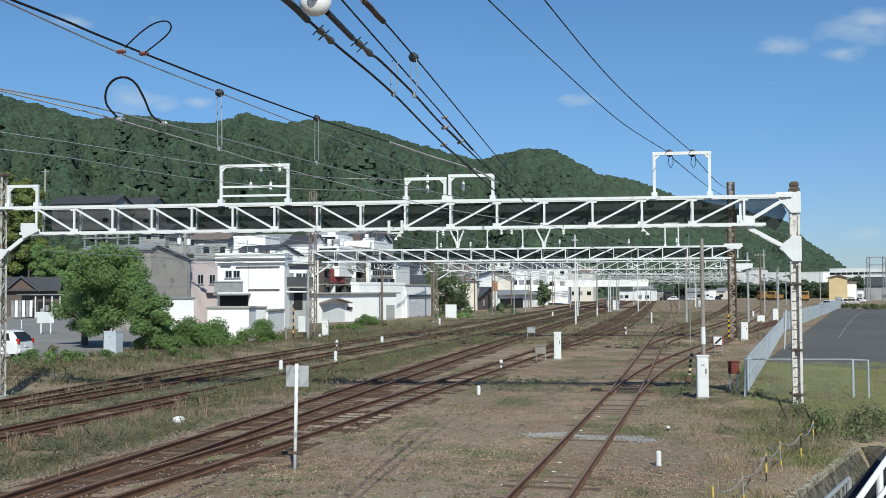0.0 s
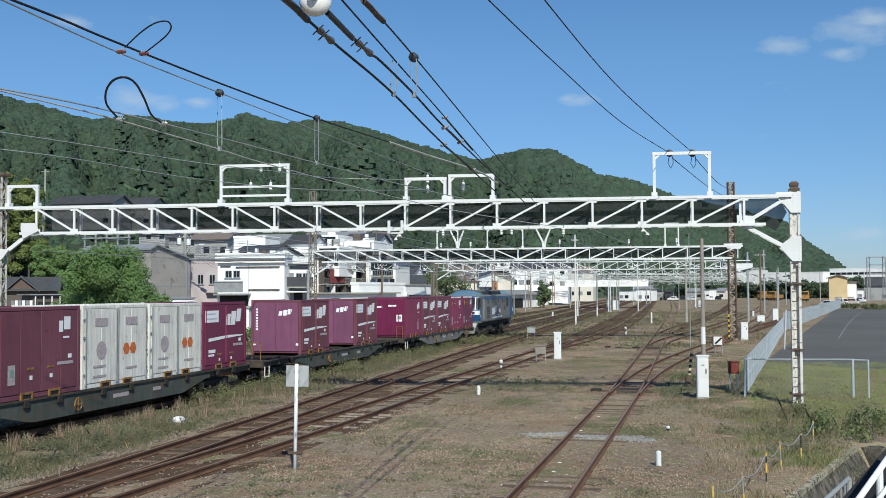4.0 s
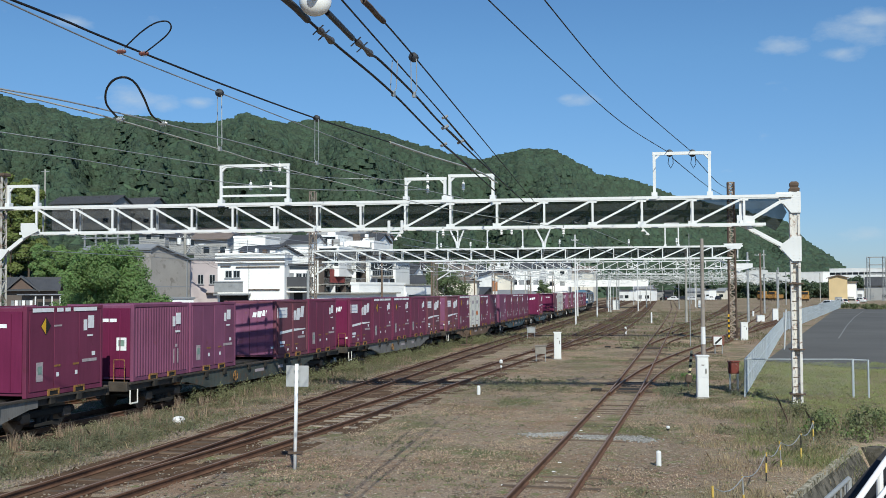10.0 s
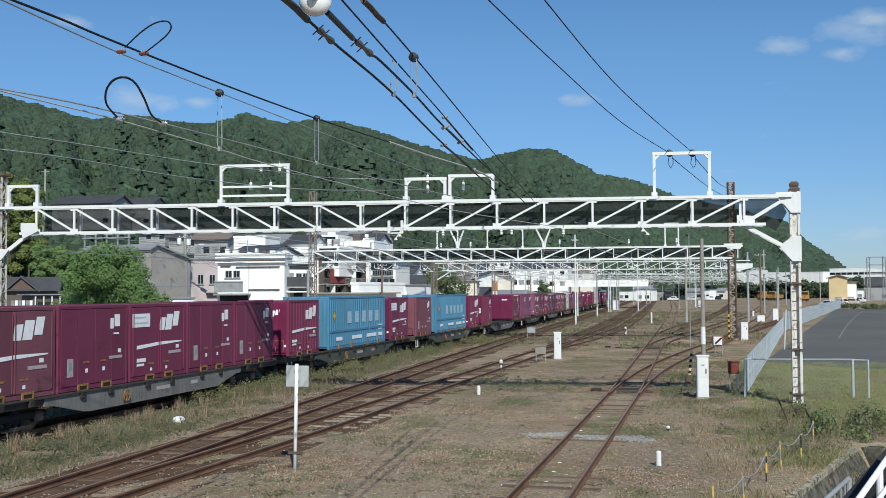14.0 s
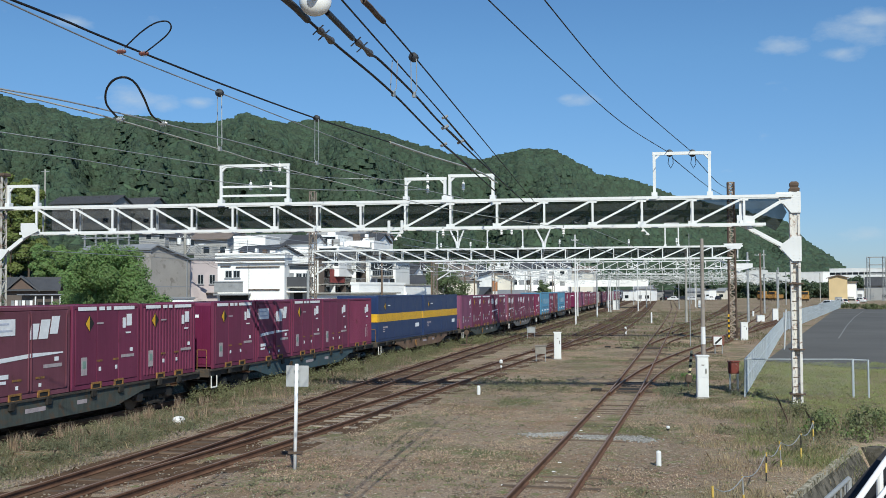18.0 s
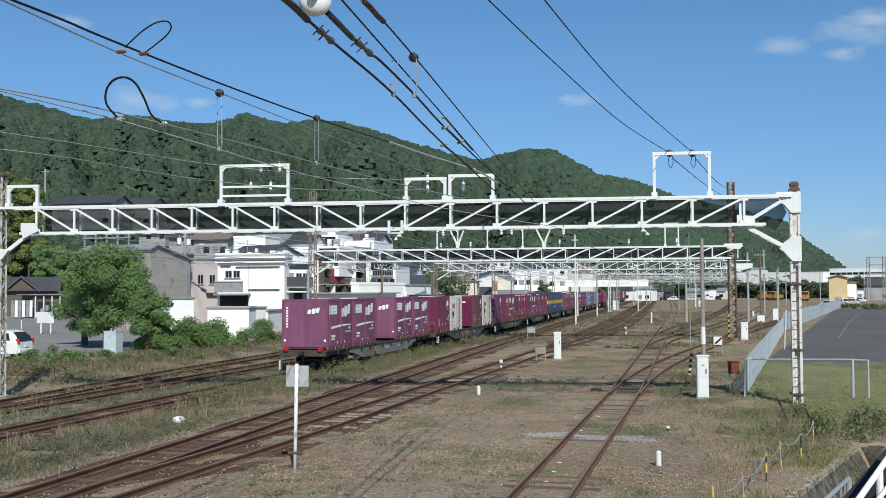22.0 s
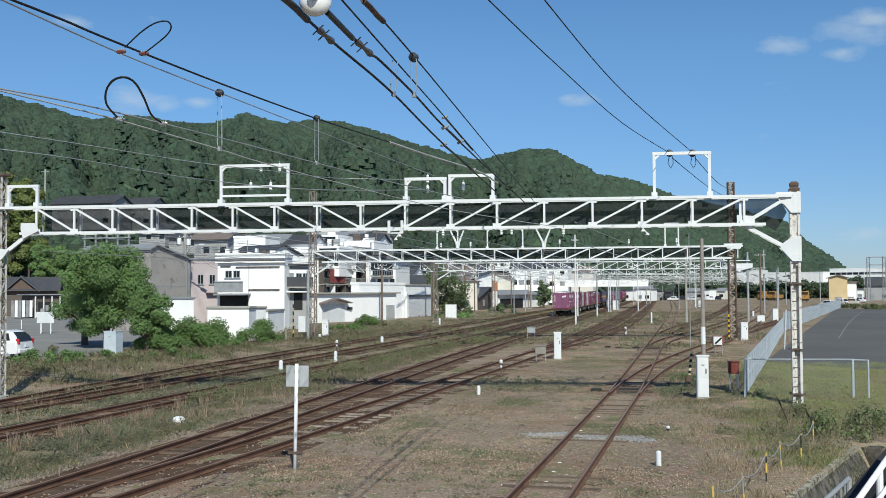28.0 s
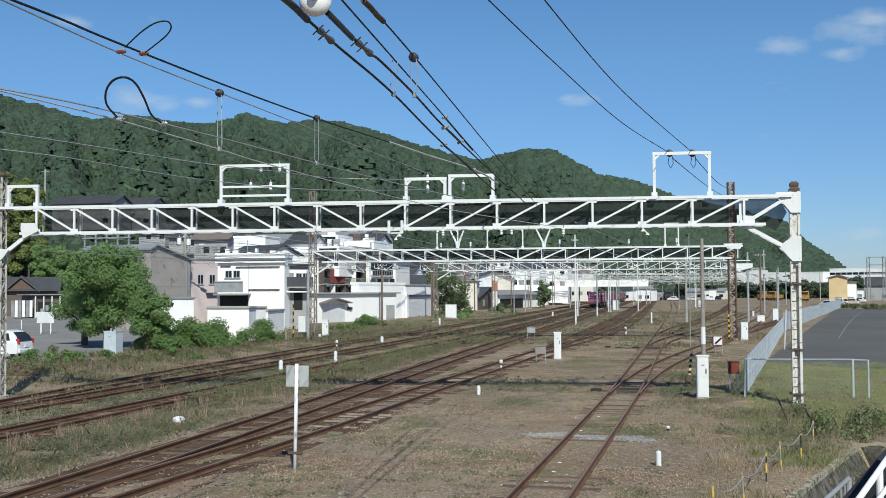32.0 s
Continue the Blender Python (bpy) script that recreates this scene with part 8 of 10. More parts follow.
# the white insulator close to the camera
ins_at = Vector((-3.067, 7.90, 6.255))
ob = thing("disc_insulator", "white glazed disc insulator with a dark metal cap", "insulator", "wire fittings", at=Matrix.Translation(ins_at) @ Vector((0.22, -0.90, 0.28)).to_track_quat("Z", "Y").to_matrix().to_4x4() @ Matrix.Scale(0.86, 4))
part("disc", Form().lathe((0, 0, 0), [(0.03, 0.11), (0.07, 0.10), (0.12, 0.06), (0.155, 0.0), (0.15, -0.03), (0.10, -0.035), (0.05, -0.02)], 24), PORCELAIN, ob, smooth=True)
part("cap", Form().lathe((0, 0, 0), [(0.055, 0.09), (0.06, 0.13), (0.05, 0.2), (0.02, 0.23)], 14), DARKSTEEL, ob, smooth=True)
part("pin", Form().tube((0, 0, -0.02), (0, 0, -0.14), 0.03, 8), DARKSTEEL, ob)


def dropper(a, b, name="dropper", hook=True):
    a, b = Vector(a), Vector(b)
    ob = thing(name, "thin wire loop hanging between catenary and contact wire", "wire fitting", "droppers")
    if hook:
        part("hook", Form().lathe(tuple(a), [(0.02, -0.06), (0.06, -0.03), (0.06, 0.03), (0.02, 0.06)], 10, 1), CERAMIC, ob)
    s = 0.035
    part("loop", Form().pipe([a + Vector((-s, 0, 0)), b + Vector((-s, 0, 0.06)), b, b + Vector((s, 0, 0.06)), a + Vector((s, 0, 0))], 0.006, 5), STEEL, ob)
    part("clip", Form().box(b.x - 0.02, b.x + 0.02, b.y - 0.03, b.y + 0.03, b.z - 0.03, b.z + 0.03), STEEL, ob)


dropper((-7.00, 14.10, 6.85), (-6.80, 13.71, 5.95))
dropper((-6.76, 17.48, 7.00), (-6.35, 16.42, 6.05))
dropper((-3.77, 12.48, 6.80), (-3.56, 11.71, 6.22), hook=False)
dropper((-3.50, 12.39, 6.80), (-3.34, 11.84, 6.22))
# jumper loops
for pts, r, ends in (([(-6.26, 10.28, 6.62), (-5.73, 9.72, 6.62), (-5.40, 9.43, 6.62), (-5.25, 9.40, 6.62), (-5.32, 9.61, 6.62), (-5.53, 9.90, 6.62), (-5.88, 10.27, 6.62), (-6.17, 10.56, 6.62)], 0.008, (((-6.42, 10.46, 6.62), (-6.22, 10.61, 6.62)))),
                     ([(-6.87, 11.11, 6.00), (-6.54, 10.37, 6.00), (-6.11, 9.67, 6.00), (-5.73, 9.19, 6.00), (-5.53, 9.08, 6.00), (-5.59, 9.38, 6.00), (-5.94, 10.15, 6.00), (-6.39, 11.08, 6.00), (-6.57, 11.63, 6.00)], 0.012, (((-6.94, 11.30, 6.00), (-6.59, 11.72, 6.00))))):
    ob = thing("jumper_wire", "stiff looped jumper wire joining two overhead wires", "wire fitting", "wire fittings")
    pts = [Vector(p) for p in pts]
    fine = [pts[0]]
    for i in range(len(pts) - 1):
        a, c, d, e = pts[max(0, i - 1)], pts[i], pts[i + 1], pts[min(len(pts) - 1, i + 2)]
        for k in range(1, 6):
            t = k / 5
            fine.append(0.5 * ((2 * c) + (d - a) * t + (2 * a - 5 * c + 4 * d - e) * t * t + (3 * c - a - 3 * d + e) * t ** 3))
    part("loop", Form().pipe(fine, r, 8), WIRE, ob)
    for e in ends:
        part("clamp", Form().lathe(e, [(0.012, -0.06), (0.024, -0.04), (0.024, 0.04), (0.012, 0.06)], 8, 0), mat("copper_clamp", (0.17, 0.065, 0.055), 0.6, 0.3, 0.3, 5) if r < 0.01 else STEEL, ob)
        for k in (-0.03, 0.0, 0.03):
            part("bolt", Form().tube((e[0] + k, e[1], e[2] - 0.035), (e[0] + k, e[1], e[2] + 0.035), 0.008, 6), STEEL, ob)
# insulators on the portals of the near gantry
for x, y, z in ((-1.18, 38.20, 8.80), (-0.38, 38.20, 8.77)):
    ob = thing("strain_insulator", "dark strain insulator hung from the gantry frame", "insulator", "gantry insulators")
    part("insulator_body", Form().lathe((x, y - 0.1, z), [(0.04, -0.14), (0.13, -0.1), (0.05, -0.06), (0.13, -0.02), (0.05, 0.03), (0.13, 0.06), (0.04, 0.1)], 12, 1), CERAMIC, ob)
    part("jumper", Form().pipe([(x, y - 0.15, z - 0.02), (x - 0.06, y, z - 0.35), (x + 0.03, y + 0.1, z - 0.52), (x + 0.12, y + 0.15, z - 0.35), (x + 0.1, y + 0.25, z - 0.05)], 0.012, 6), WIRE, ob)
for x, y, z in ((-16.57, 36.00, 7.86), (-15.76, 36.00, 7.84), (-9.98, 37.20, 7.67), (-8.64, 37.30, 7.75), (-16.15, 36.00, 8.53), (-15.40, 36.00, 8.53), (-9.98, 37.20, 8.05), (-11.32, 36.90, 6.27), (-10.84, 36.90, 6.26)):
    ob = thing("post_insulator", "white porcelain post insulator on the gantry frame", "insulator", "gantry insulators")
    part("insulator_body", Form().lathe((x, y, z), [(0.03, -0.14), (0.07, -0.12), (0.045, -0.08), (0.07, -0.05), (0.045, -0.01), (0.07, 0.03), (0.045, 0.07), (0.06, 0.1), (0.03, 0.16)], 12), PORCELAIN, ob)
    part("pin", Form().tube((x, y, z - 0.2), (x, y, z + 0.24), 0.015, 6), STEEL, ob)


# ---- poles and yard furniture ----
def pole(x, y, hgt, r, material, label, arms=(), name="utility_pole", band=None):
    ob = thing(name, label, "pole", "poles", at=pose(x, y, GROUND))
    part("shaft", Form().pipe([(0, 0, -0.2), (0, 0, hgt)], [r, r * 0.75], 12), material, ob)
    for z, w in arms:
        part("cross_arm", Form().bar((-w / 2, 0, z), (w / 2, 0, z), 0.08, 0.08), STEEL, ob)
        for s in (-0.45, -0.15, 0.2, 0.45):
            part("insulator", Form().lathe((s * w, 0, z + 0.04), [(0.02, 0), (0.05, 0.03), (0.03, 0.07), (0.05, 0.1), (0.02, 0.14)], 8), PORCELAIN, ob)
    if band:
        part("painted_band", Form().pipe([(0, 0, band[0]), (0, 0, band[1])], [r * 1.03, r * 1.0], 12), WHITE, ob)
    return ob


WOOD = mat("weathered_pole_timber", (0.16, 0.115, 0.085), 0.9, 0, 0.3, 3, 0.4, 25)
pole(-0.16, 61.86, 7.0, 0.135, mat("brown_concrete_pole", (0.28, 0.25, 0.225), 0.85, 0, 0.2, 2, 0.2, 25, stain=(0.30, 0.16, 0.09), stain_at=0.6), "brown concrete signal pole with a pale band", band=(0.9, 1.9))
pole(-43.10, 136.10, 8.0, 0.15, WOOD, "dark wooden utility pole beside the workshop", [(7.6, 1.4)])
pole(-40.82, 154.16, 9.0, 0.15, WOOD, "dark wooden utility pole beside the garage", [(8.6, 1.4)])
pole(-50.87, 103.83, 8.0, 0.15, CONCRETE, "grey concrete utility pole in front of the white building", [(7.4, 1.2)])
ob = pole(-58.01, 108.30, 11.5, 0.22, CONCRETE, "tall concrete utility pole with a street lamp", [(11.2, 2.0), (10.4, 1.6), (8.6, 1.2)])
part("lamp_arm", Form().pipe([(0, 0, 8.4), (0.9, -0.4, 9.2), (2.4, -0.8, 9.5)], 0.06, 6), WHITE, ob)
part("lamp_head", Form().box(2.2, 2.9, -1.0, -0.6, 9.4, 9.55, 0.04), WHITE, ob)
for x, z in ((-0.6, 10.0), (0.6, 9.9)):
    part("transformer", Form().lathe((x, -0.3, z - 0.5), [(0.15, 0), (0.26, 0.05), (0.26, 0.7), (0.12, 0.8)], 12), PORCELAIN, ob)
pole(-14.82, 122.14, 10.6, 0.10, WHITE, "white steel signal post between the tracks", [(9.9, 0.8)])
pole(-15.65, 155.39, 7.5, 0.12, STEEL, "grey steel post between the tracks", band=(0.3, 1.5))
pole(-2.23, 127.41, 9.0, 0.16, CONCRETE, "grey concrete line pole in the yard", [(8.5, 1.2)])
pole(-1.07, 75.02, 8.0, 0.03, STEEL, "thin leaning stay wire", name="stay_pole")
pole(8.08, 163.10, 9.5, 0.17, WOOD, "dark wooden line pole in the yard", [(9.2, 1.6), (7.0, 1.2)])
pole(12.55, 195.99, 7.5, 0.12, STEEL, "grey post in the far yard")
pole(34.48, 339.76, 9.0, 0.15, CONCRETE, "grey pole by the parking lot")
pole(53.75, 386.48, 10.0, 0.15, CONCRETE, "grey pole by the parking lot")
pole(-39.28, 213.28, 8.0, 0.14, WOOD, "dark pole by the shed", [(7.4, 1.2)])
pole(-39.69, 241.09, 8.0, 0.14, CONCRETE, "grey pole by the shed", [(7.4, 1.2)])
pole(-42.93, 186.12, 10.0, 0.15, WOOD, "dark pole by the old house", [(9.6, 1.6), (8.8, 1.4)])
pole(-43.34, 196.18, 9.0, 0.15, WOOD, "dark pole by the old house", [(8.6, 1.6)])
for i in range(3, 18):
    rr = random.Random(400 + i)
    yy = 120 + 14 * i
    xx = rr.choice((-29.5, -17.3, -13.3, -9.4, -6.2, -1.6, 2.2)) - bend(yy) * 0.8
    pole(xx, yy, rr.choice((5.5, 7.5, 8.5, 9.5)), 0.11, (WHITE, STEEL, CONCRETE)[i % 3], ("white steel post between the far tracks", "grey steel post between the far tracks", "grey concrete post between the far tracks")[i % 3], [(5.0, 1.2)] if i % 4 == 0 else ())
ob = thing("lattice_mast", "short white lattice mast between the tracks", "mast", "poles")
lattice("column", ob, -16.98, 191.10, GROUND, 6.5, 0.45, WHITE)
ob = thing("lattice_mast", "grey lattice mast between the tracks", "mast", "poles")
lattice("column", ob, -17.20, 212.73, GROUND, 8.5, 0.5, STEEL)
ob = thing("lattice_tower", "grey steel lattice tower with crossbars", "tower", "poles")
lattice("column", ob, 52.61, 368.22, GROUND, 14.5, 1.0, STEEL, 0.12)
lattice("column", ob, 57.31, 367.07, GROUND, 14.5, 1.0, STEEL, 0.12)
for z in (9.0, 11.8, 14.3):
    part("crossbar", Form().bar((52.61, 368.22, z), (57.31, 367.07, z), 0.3, 0.35), STEEL, ob)
# street mast with transformer box behind the far track
ob = thing("equipment_pole", "grey steel pole with a cabinet and striped guard", "pole", "poles", at=pose(-31.96, 80.65, GROUND))
part("shaft", Form().tube((0, 0, -0.2), (0, 0, 5.8), 0.12, 12), STEEL, ob)
part("cabinet", Form().box(-0.75, -0.15, -0.3, 0.3, 0.7, 2.0, 0.02), WHITE, ob)
for i in range(9):
    part("guard_stripe", Form().tube((-1.3, 0, 0.3 + i * 0.3), (-1.3, 0, 0.6 + i * 0.3), 0.07, 8), mat("worn_amber_paint", (0.50, 0.30, 0.10), 0.7, 0, 0.2, 1) if i % 2 else BLACK, ob)


def cabinet(x, y, w, d, hgt, label, material=WHITE, name="equipment_cabinet", seam=None, legs=0.0, turn=8):
    ob = thing(name, label, "cabinet", "yard cabinets", at=pose(x, y, GROUND, 0, 0, turn))
    part("body", Form().box(-w / 2, w / 2, 0, d, legs, hgt, 0.02), material, ob)
    part("lid", Form().box(-w / 2 - 0.03, w / 2 + 0.03, -0.03, d + 0.03, hgt - 0.002, hgt + 0.05, 0.012), material, ob)
    if legs:
        for a in (-w / 2 + 0.05, w / 2 - 0.05):
            for b in (0.05, d - 0.05):
                part("leg", Form().tube((a, b, -0.1), (a, b, legs), 0.025, 6), STEEL, ob)
    else:
        part("plinth", Form().box(-w / 2 - 0.04, w / 2 + 0.04, -0.04, d + 0.04, -0.1, 0.06), CONCRETE, ob)
    if seam:
        part("door", Form().box(-w / 2 + 0.04, w / 2 - 0.04, -0.012, 0.0, seam + 0.01, hgt - 0.05), material, ob)
        part("door", Form().box(-w / 2 + 0.04, w / 2 - 0.04, -0.012, 0.0, legs + 0.08, seam - 0.01), material, ob)
        part("handle", Form().box(w * 0.22, w * 0.3, -0.03, -0.01, seam + 0.15, seam + 0.33), BLACK, ob)
        part("plate", Form().box(-w * 0.12, w * 0.12, -0.018, -0.012, hgt - 0.32, hgt - 0.29), DARKSTEEL, ob)
    return ob


cabinet(-0.13, 39.81, 0.42, 0.4, 1.55, "tall white equipment cabinet on the gravel", seam=0.78)
cabinet(-8.41, 60.44, 0.42, 0.4, 1.56, "tall white equipment cabinet beside the main line", seam=0.78)
cabinet(2.97, 85.59, 0.55, 0.45, 1.40, "white equipment cabinet by the lattice mast", seam=0.7)
cabinet(-35.75, 57.2, 0.86, 0.8, 1.62, "large pale blue-grey cabinet beside the street", mat("pale_blue_grey_enamel", (0.50, 0.56, 0.60), 0.5, 0, 0.1, 2, 0.03), seam=1.5, turn=0)
cabinet(-32.82, 86.85, 0.55, 0.4, 1.5, "white cabinet beside the lattice mast", seam=0.7)
cabinet(-36.27, 147.99, 1.6, 1.0, 2.0, "pale grey equipment hut beside the line", name="equipment_hut")
cabinet(-17.65, 212.75, 1.25, 0.8, 1.9, "white equipment box beside a lattice mast")
cabinet(-9.16, 58.84, 0.62, 0.2, 0.85, "weathered grey-brown sheet-metal box on a post", mat("weathered_grey_sheet", (0.27, 0.25, 0.22), 0.7, 0.1, 0.25, 4, 0.1), legs=0.42)
cabinet(-14.20, 86.15, 0.7, 0.2, 0.95, "grey sheet-metal box on a post", STEEL, legs=0.5)
cabinet(1.08, 43.39, 0.40, 0.3, 1.12, "rust-red relay box on thin legs", mat("rust_red_paint", (0.16, 0.035, 0.025), 0.75, 0, 0.3, 4, 0.2), legs=0.66, name="relay_box")
cabinet(8.72, 139.78, 0.7, 0.5, 1.5, "white cabinet in the far yard")
cabinet(6.67, 134.81, 0.9, 0.6, 0.8, "white box in the far yard")
cabinet(-1.19, 238.81, 0.7, 0.5, 1.6, "white cabinet in the far yard")
for px, py in ((-35.39, 82.18), (-34.61, 82.29)):
    ob = thing("marker_post", "thin grey post on the bank", "post", "posts", at=pose(px, py, GROUND))
    part("stake", Form().tube((0, 0, -0.1), (0, 0, 1.1), 0.05, 8), CONCRETE, ob)


def make_sign():
    ob = thing("back_of_sign", "grey sheet sign seen from behind on a white post", "sign", at=pose(-9.10, 22.16, GROUND, 0, 1.0, 14))
    part("post", Form().tube((0, 0, -0.2), (0, 0, 2.40), 0.042, 16), mat("fresh_white_gloss", (0.86, 0.86, 0.86), 0.4, 0, 0.04, 3, 0), ob, smooth=True)
    part("panel", Form().box(-0.24, 0.27, 0.035, 0.045, 1.88, 2.36), mat("grey_sign_back", (0.45, 0.46, 0.46), 0.5, 0.3, 0.1, 4), ob)
    part("clamp", Form().box(-0.06, 0.06, -0.01, 0.055, 2.0, 2.03), STEEL, ob)
    part("clamp", Form().box(-0.06, 0.06, -0.01, 0.055, 2.24, 2.27), STEEL, ob)
    for z in (0.02, 0.14):
        part("band", Form().tube((0, 0, z), (0, 0, z + 0.06), 0.037, 12), BLACK, ob)
    part("lug", Form().box(-0.16, 0.16, -0.05, 0.05, 0.36, 0.42), DARKSTEEL, ob)


make_sign()


def marker(x, y, hgt, r, label, material=WHITE, cap=None, name="marker_post"):
    ob = thing(name, label, "marker post", "marker posts", at=pose(x, y, GROUND))
    part("post", Form().lathe((0, 0, 0), [(r, -0.1), (r, hgt * 0.86), (r * 0.8, hgt * 0.96), (r * 0.3, hgt)], 12), material, ob)
    if cap:
        part("cap", Form().lathe((0, 0, hgt * 0.8), [(r * 1.02, 0), (r * 1.05, 0.05), (r * 0.9, hgt * 0.22)], 12), cap, ob)
    return ob


for x, y, hh, r in ((-1.10, 24.55, 0.34, 0.06), (-8.61, 39.61, 0.36, 0.07), (-21.08, 49.46, 0.55, 0.11), (-1.10, 30.68, 0.13, 0.05), (-24.69, 77.95, 0.5, 0.12), (-31.33, 81.73, 0.5, 0.12),
                    (-20.81, 56.81, 0.6, 0.1), (-7.13, 96.10, 0.7, 0.1), (-6.43, 129.22, 1.3, 0.1), (12.38, 163.27, 0.6, 0.12), (6.94, 163.05, 0.8, 0.15), (-30.97, 120.66, 0.8, 0.12), (-23.25, 161.84, 0.7, 0.14)):
    ob = marker(x, y, hh, r, "short white concrete marker post in the gravel")
    if hh < 0.2:
        part("black_foot", Form().tube((0, 0, -0.05), (0, 0, 0.06), r * 1.04, 12), BLACK, ob)
ob = thing("white_dome", "low white dome marker lying in the grass", "marker", at=pose(-15.67, 28.90, GROUND + 0.13))
part("dome", Form().lathe((0, 0, 0), [(0.17, -0.15), (0.19, 0.03), (0.15, 0.10), (0.06, 0.13)], 16), WHITE, ob, smooth=True)


def switch_stand(x, y, label, s=1.0, face=DARKSTEEL):
    ob = thing("switch_stand", label, "switch stand", "switch stands", at=pose(x, y, GROUND))
    part("base", Form().box(-0.35 * s, 0.35 * s, -0.15 * s, 0.15 * s, -0.05, 0.12 * s, 0.02), DARKSTEEL, ob)
    part("rod", Form().tube((0, 0, 0.1), (0, 0, 0.75 * s), 0.04 * s, 8), DARKSTEEL, ob)
    if face is WHITE:
        part("lamp_head", Form().lathe((0, 0, 0.72 * s), [(0.06 * s, -0.02), (0.10 * s, 0.0), (0.11 * s, 0.12 * s), (0.05 * s, 0.2 * s)], 12), face, ob)
        part("collar", Form().tube((0, 0, 0.45 * s), (0, 0, 0.58 * s), 0.055 * s, 10), face, ob)
    else:
        part("target", Form().lathe((0, 0, 0.8 * s), [(0.14 * s, -0.03), (0.16 * s, 0), (0.14 * s, 0.03)], 14, 1), face, ob)
    part("lever", Form().tube((0.1 * s, 0, 0.1), (0.4 * s, 0, 0.45 * s), 0.025 * s, 6), DARKSTEEL, ob)


switch_stand(-16.98, 74.09, "rusty black switch stand with round target", 1.25)
switch_stand(-22.87, 83.92, "rusty black switch stand with round target", 1.25)
switch_stand(-23.81, 65.23, "small switch stand with white round target", 0.9, WHITE)
switch_stand(-9.56, 49.08, "small switch stand with white round target", 0.8, WHITE)
switch_stand(-6.52, 87.20, "dark switch machine beside the siding", 0.9)
ob = thing("striped_post", "yellow and black striped warning post with a grey lamp", "post", "posts", at=pose(-0.75, 43.27, GROUND, 0, 6, 0))
for i in range(9):
    part("stripe", Form().tube((0, 0, 0.55 + i * 0.115), (0.03, 0, 0.665 + i * 0.115), 0.055, 10), mat("pale_yellow_stripe", (0.70, 0.62, 0.38), 0.6, 0, 0.15, 5, 0.05) if i % 2 == 0 else BLACK, ob)
part("stem", Form().tube((0, 0, -0.1), (0, 0, 0.64), 0.035, 8), DARKSTEEL, ob)
part("lamp", Form().box(-0.13, 0.13, -0.12, 0.12, 0.3, 0.62, 0.04), DARKSTEEL, ob)
ob = thing("striped_post", "yellow and black striped warning post by the mast", "post", "posts", at=pose(1.74, 84.49, GROUND))
for i in range(10):
    part("stripe", Form().tube((0, 0, 0.1 + i * 0.2), (0, 0, 0.3 + i * 0.2), 0.07, 10), YELLOW if i % 2 else BLACK, ob)
ob = thing("shunt_signal", "shunting signal with a white face and dark bar on a stand", "signal", at=pose(0.76, 68.01, GROUND))
for a in (-0.22, 0.22):
    part("leg", Form().tube((a, 0, -0.1), (a, 0, 0.55), 0.03, 6), STEEL, ob)
part("box", Form().box(-0.36, 0.36, 0, 0.25, 0.5, 1.12, 0.03), mat("faded_red_oxide", (0.20, 0.085, 0.06), 0.7, 0, 0.25, 4, 0.1), ob)
part("face", Form().box(-0.30, 0.22, -0.02, 0.0, 0.55, 1.07), WHITE, ob)
part("bar", Form().bar((-0.2, -0.03, 0.62), (0.2, -0.03, 1.0), 0.02, 0.11), BLACK, ob)

OILY = mat("oily_black_timber", (0.028, 0.025, 0.022), 0.8, 0, 0.4, 4, 0.4, 30, stain=(0.09, 0.07, 0.055), stain_at=0.6)


def switch_irons(x, y, n, w, label):
    """Dark timbers and a slide rod across a set of points."""
    ob = thing("switch_ironwork", label, "railway switch", "switch ironwork", at=pose(x, y, GROUND))
    for k in range(n):
        part("timber", Form().box(-w / 2 - 0.05 * (k % 2), w / 2 + 0.08 * (k % 3), k * 0.52, k * 0.52 + 0.3, -0.05, 0.035, 0.012), OILY, ob)
    part("slide_rod", Form().tube((-w / 2 - 0.5, 0.41, 0.06), (w / 2 + 0.3, 0.41, 0.06), 0.02, 6), DARKSTEEL, ob)
    part("motor_box", Form().box(-w / 2 - 0.75, -w / 2 - 0.35, 0.2, 0.62, -0.05, 0.12, 0.02), OILY, ob)


# this set's black is oily timber plus part of the gantry's cast shadow
switch_irons(-3.05, 41.4, 6, 1.35, "oily timbers and rod under the siding's points, black partly for shadow")
switch_irons(-3.4, 72.6, 5, 1.5, "oil-blackened timbers and rod under the farther points")
switch_irons(-5.5, 73.2, 3, 1.3, "dark plates and rod lying beside the siding")

# ---- the fence, the parking lot and what stands beyond ----
flat_area("parking_lot", [(3.22, 60.99), (7.64, 55.46), (12.48, 57.49), (50.85, 211.06), (25.71, 223.70)], GROUND + 0.04, ASPHALT, "wide dark asphalt parking lot behind the fence", "parking lot")
line = [(10.42, 89.54), (14.71, 119.27), (20.45, 157.15), (27.71, 200.90)]
tagged(part("parking_line", Form().rings([[(x - 0.06, y, GROUND + 0.03), (x + 0.06, y, GROUND + 0.03), (x + 0.06, y, GROUND + 0.046), (x - 0.06, y, GROUND + 0.046)] for x, y in line]), mat("worn_white_line", (0.19, 0.19, 0.185), 0.9, 0, 0.3, 3)), "worn white painted line on the asphalt", "road marking", kind="structure")
MESH_WIRE = mat("galvanised_fence", (0.48, 0.53, 0.57), 0.5, 0.3, 0.12, 3)


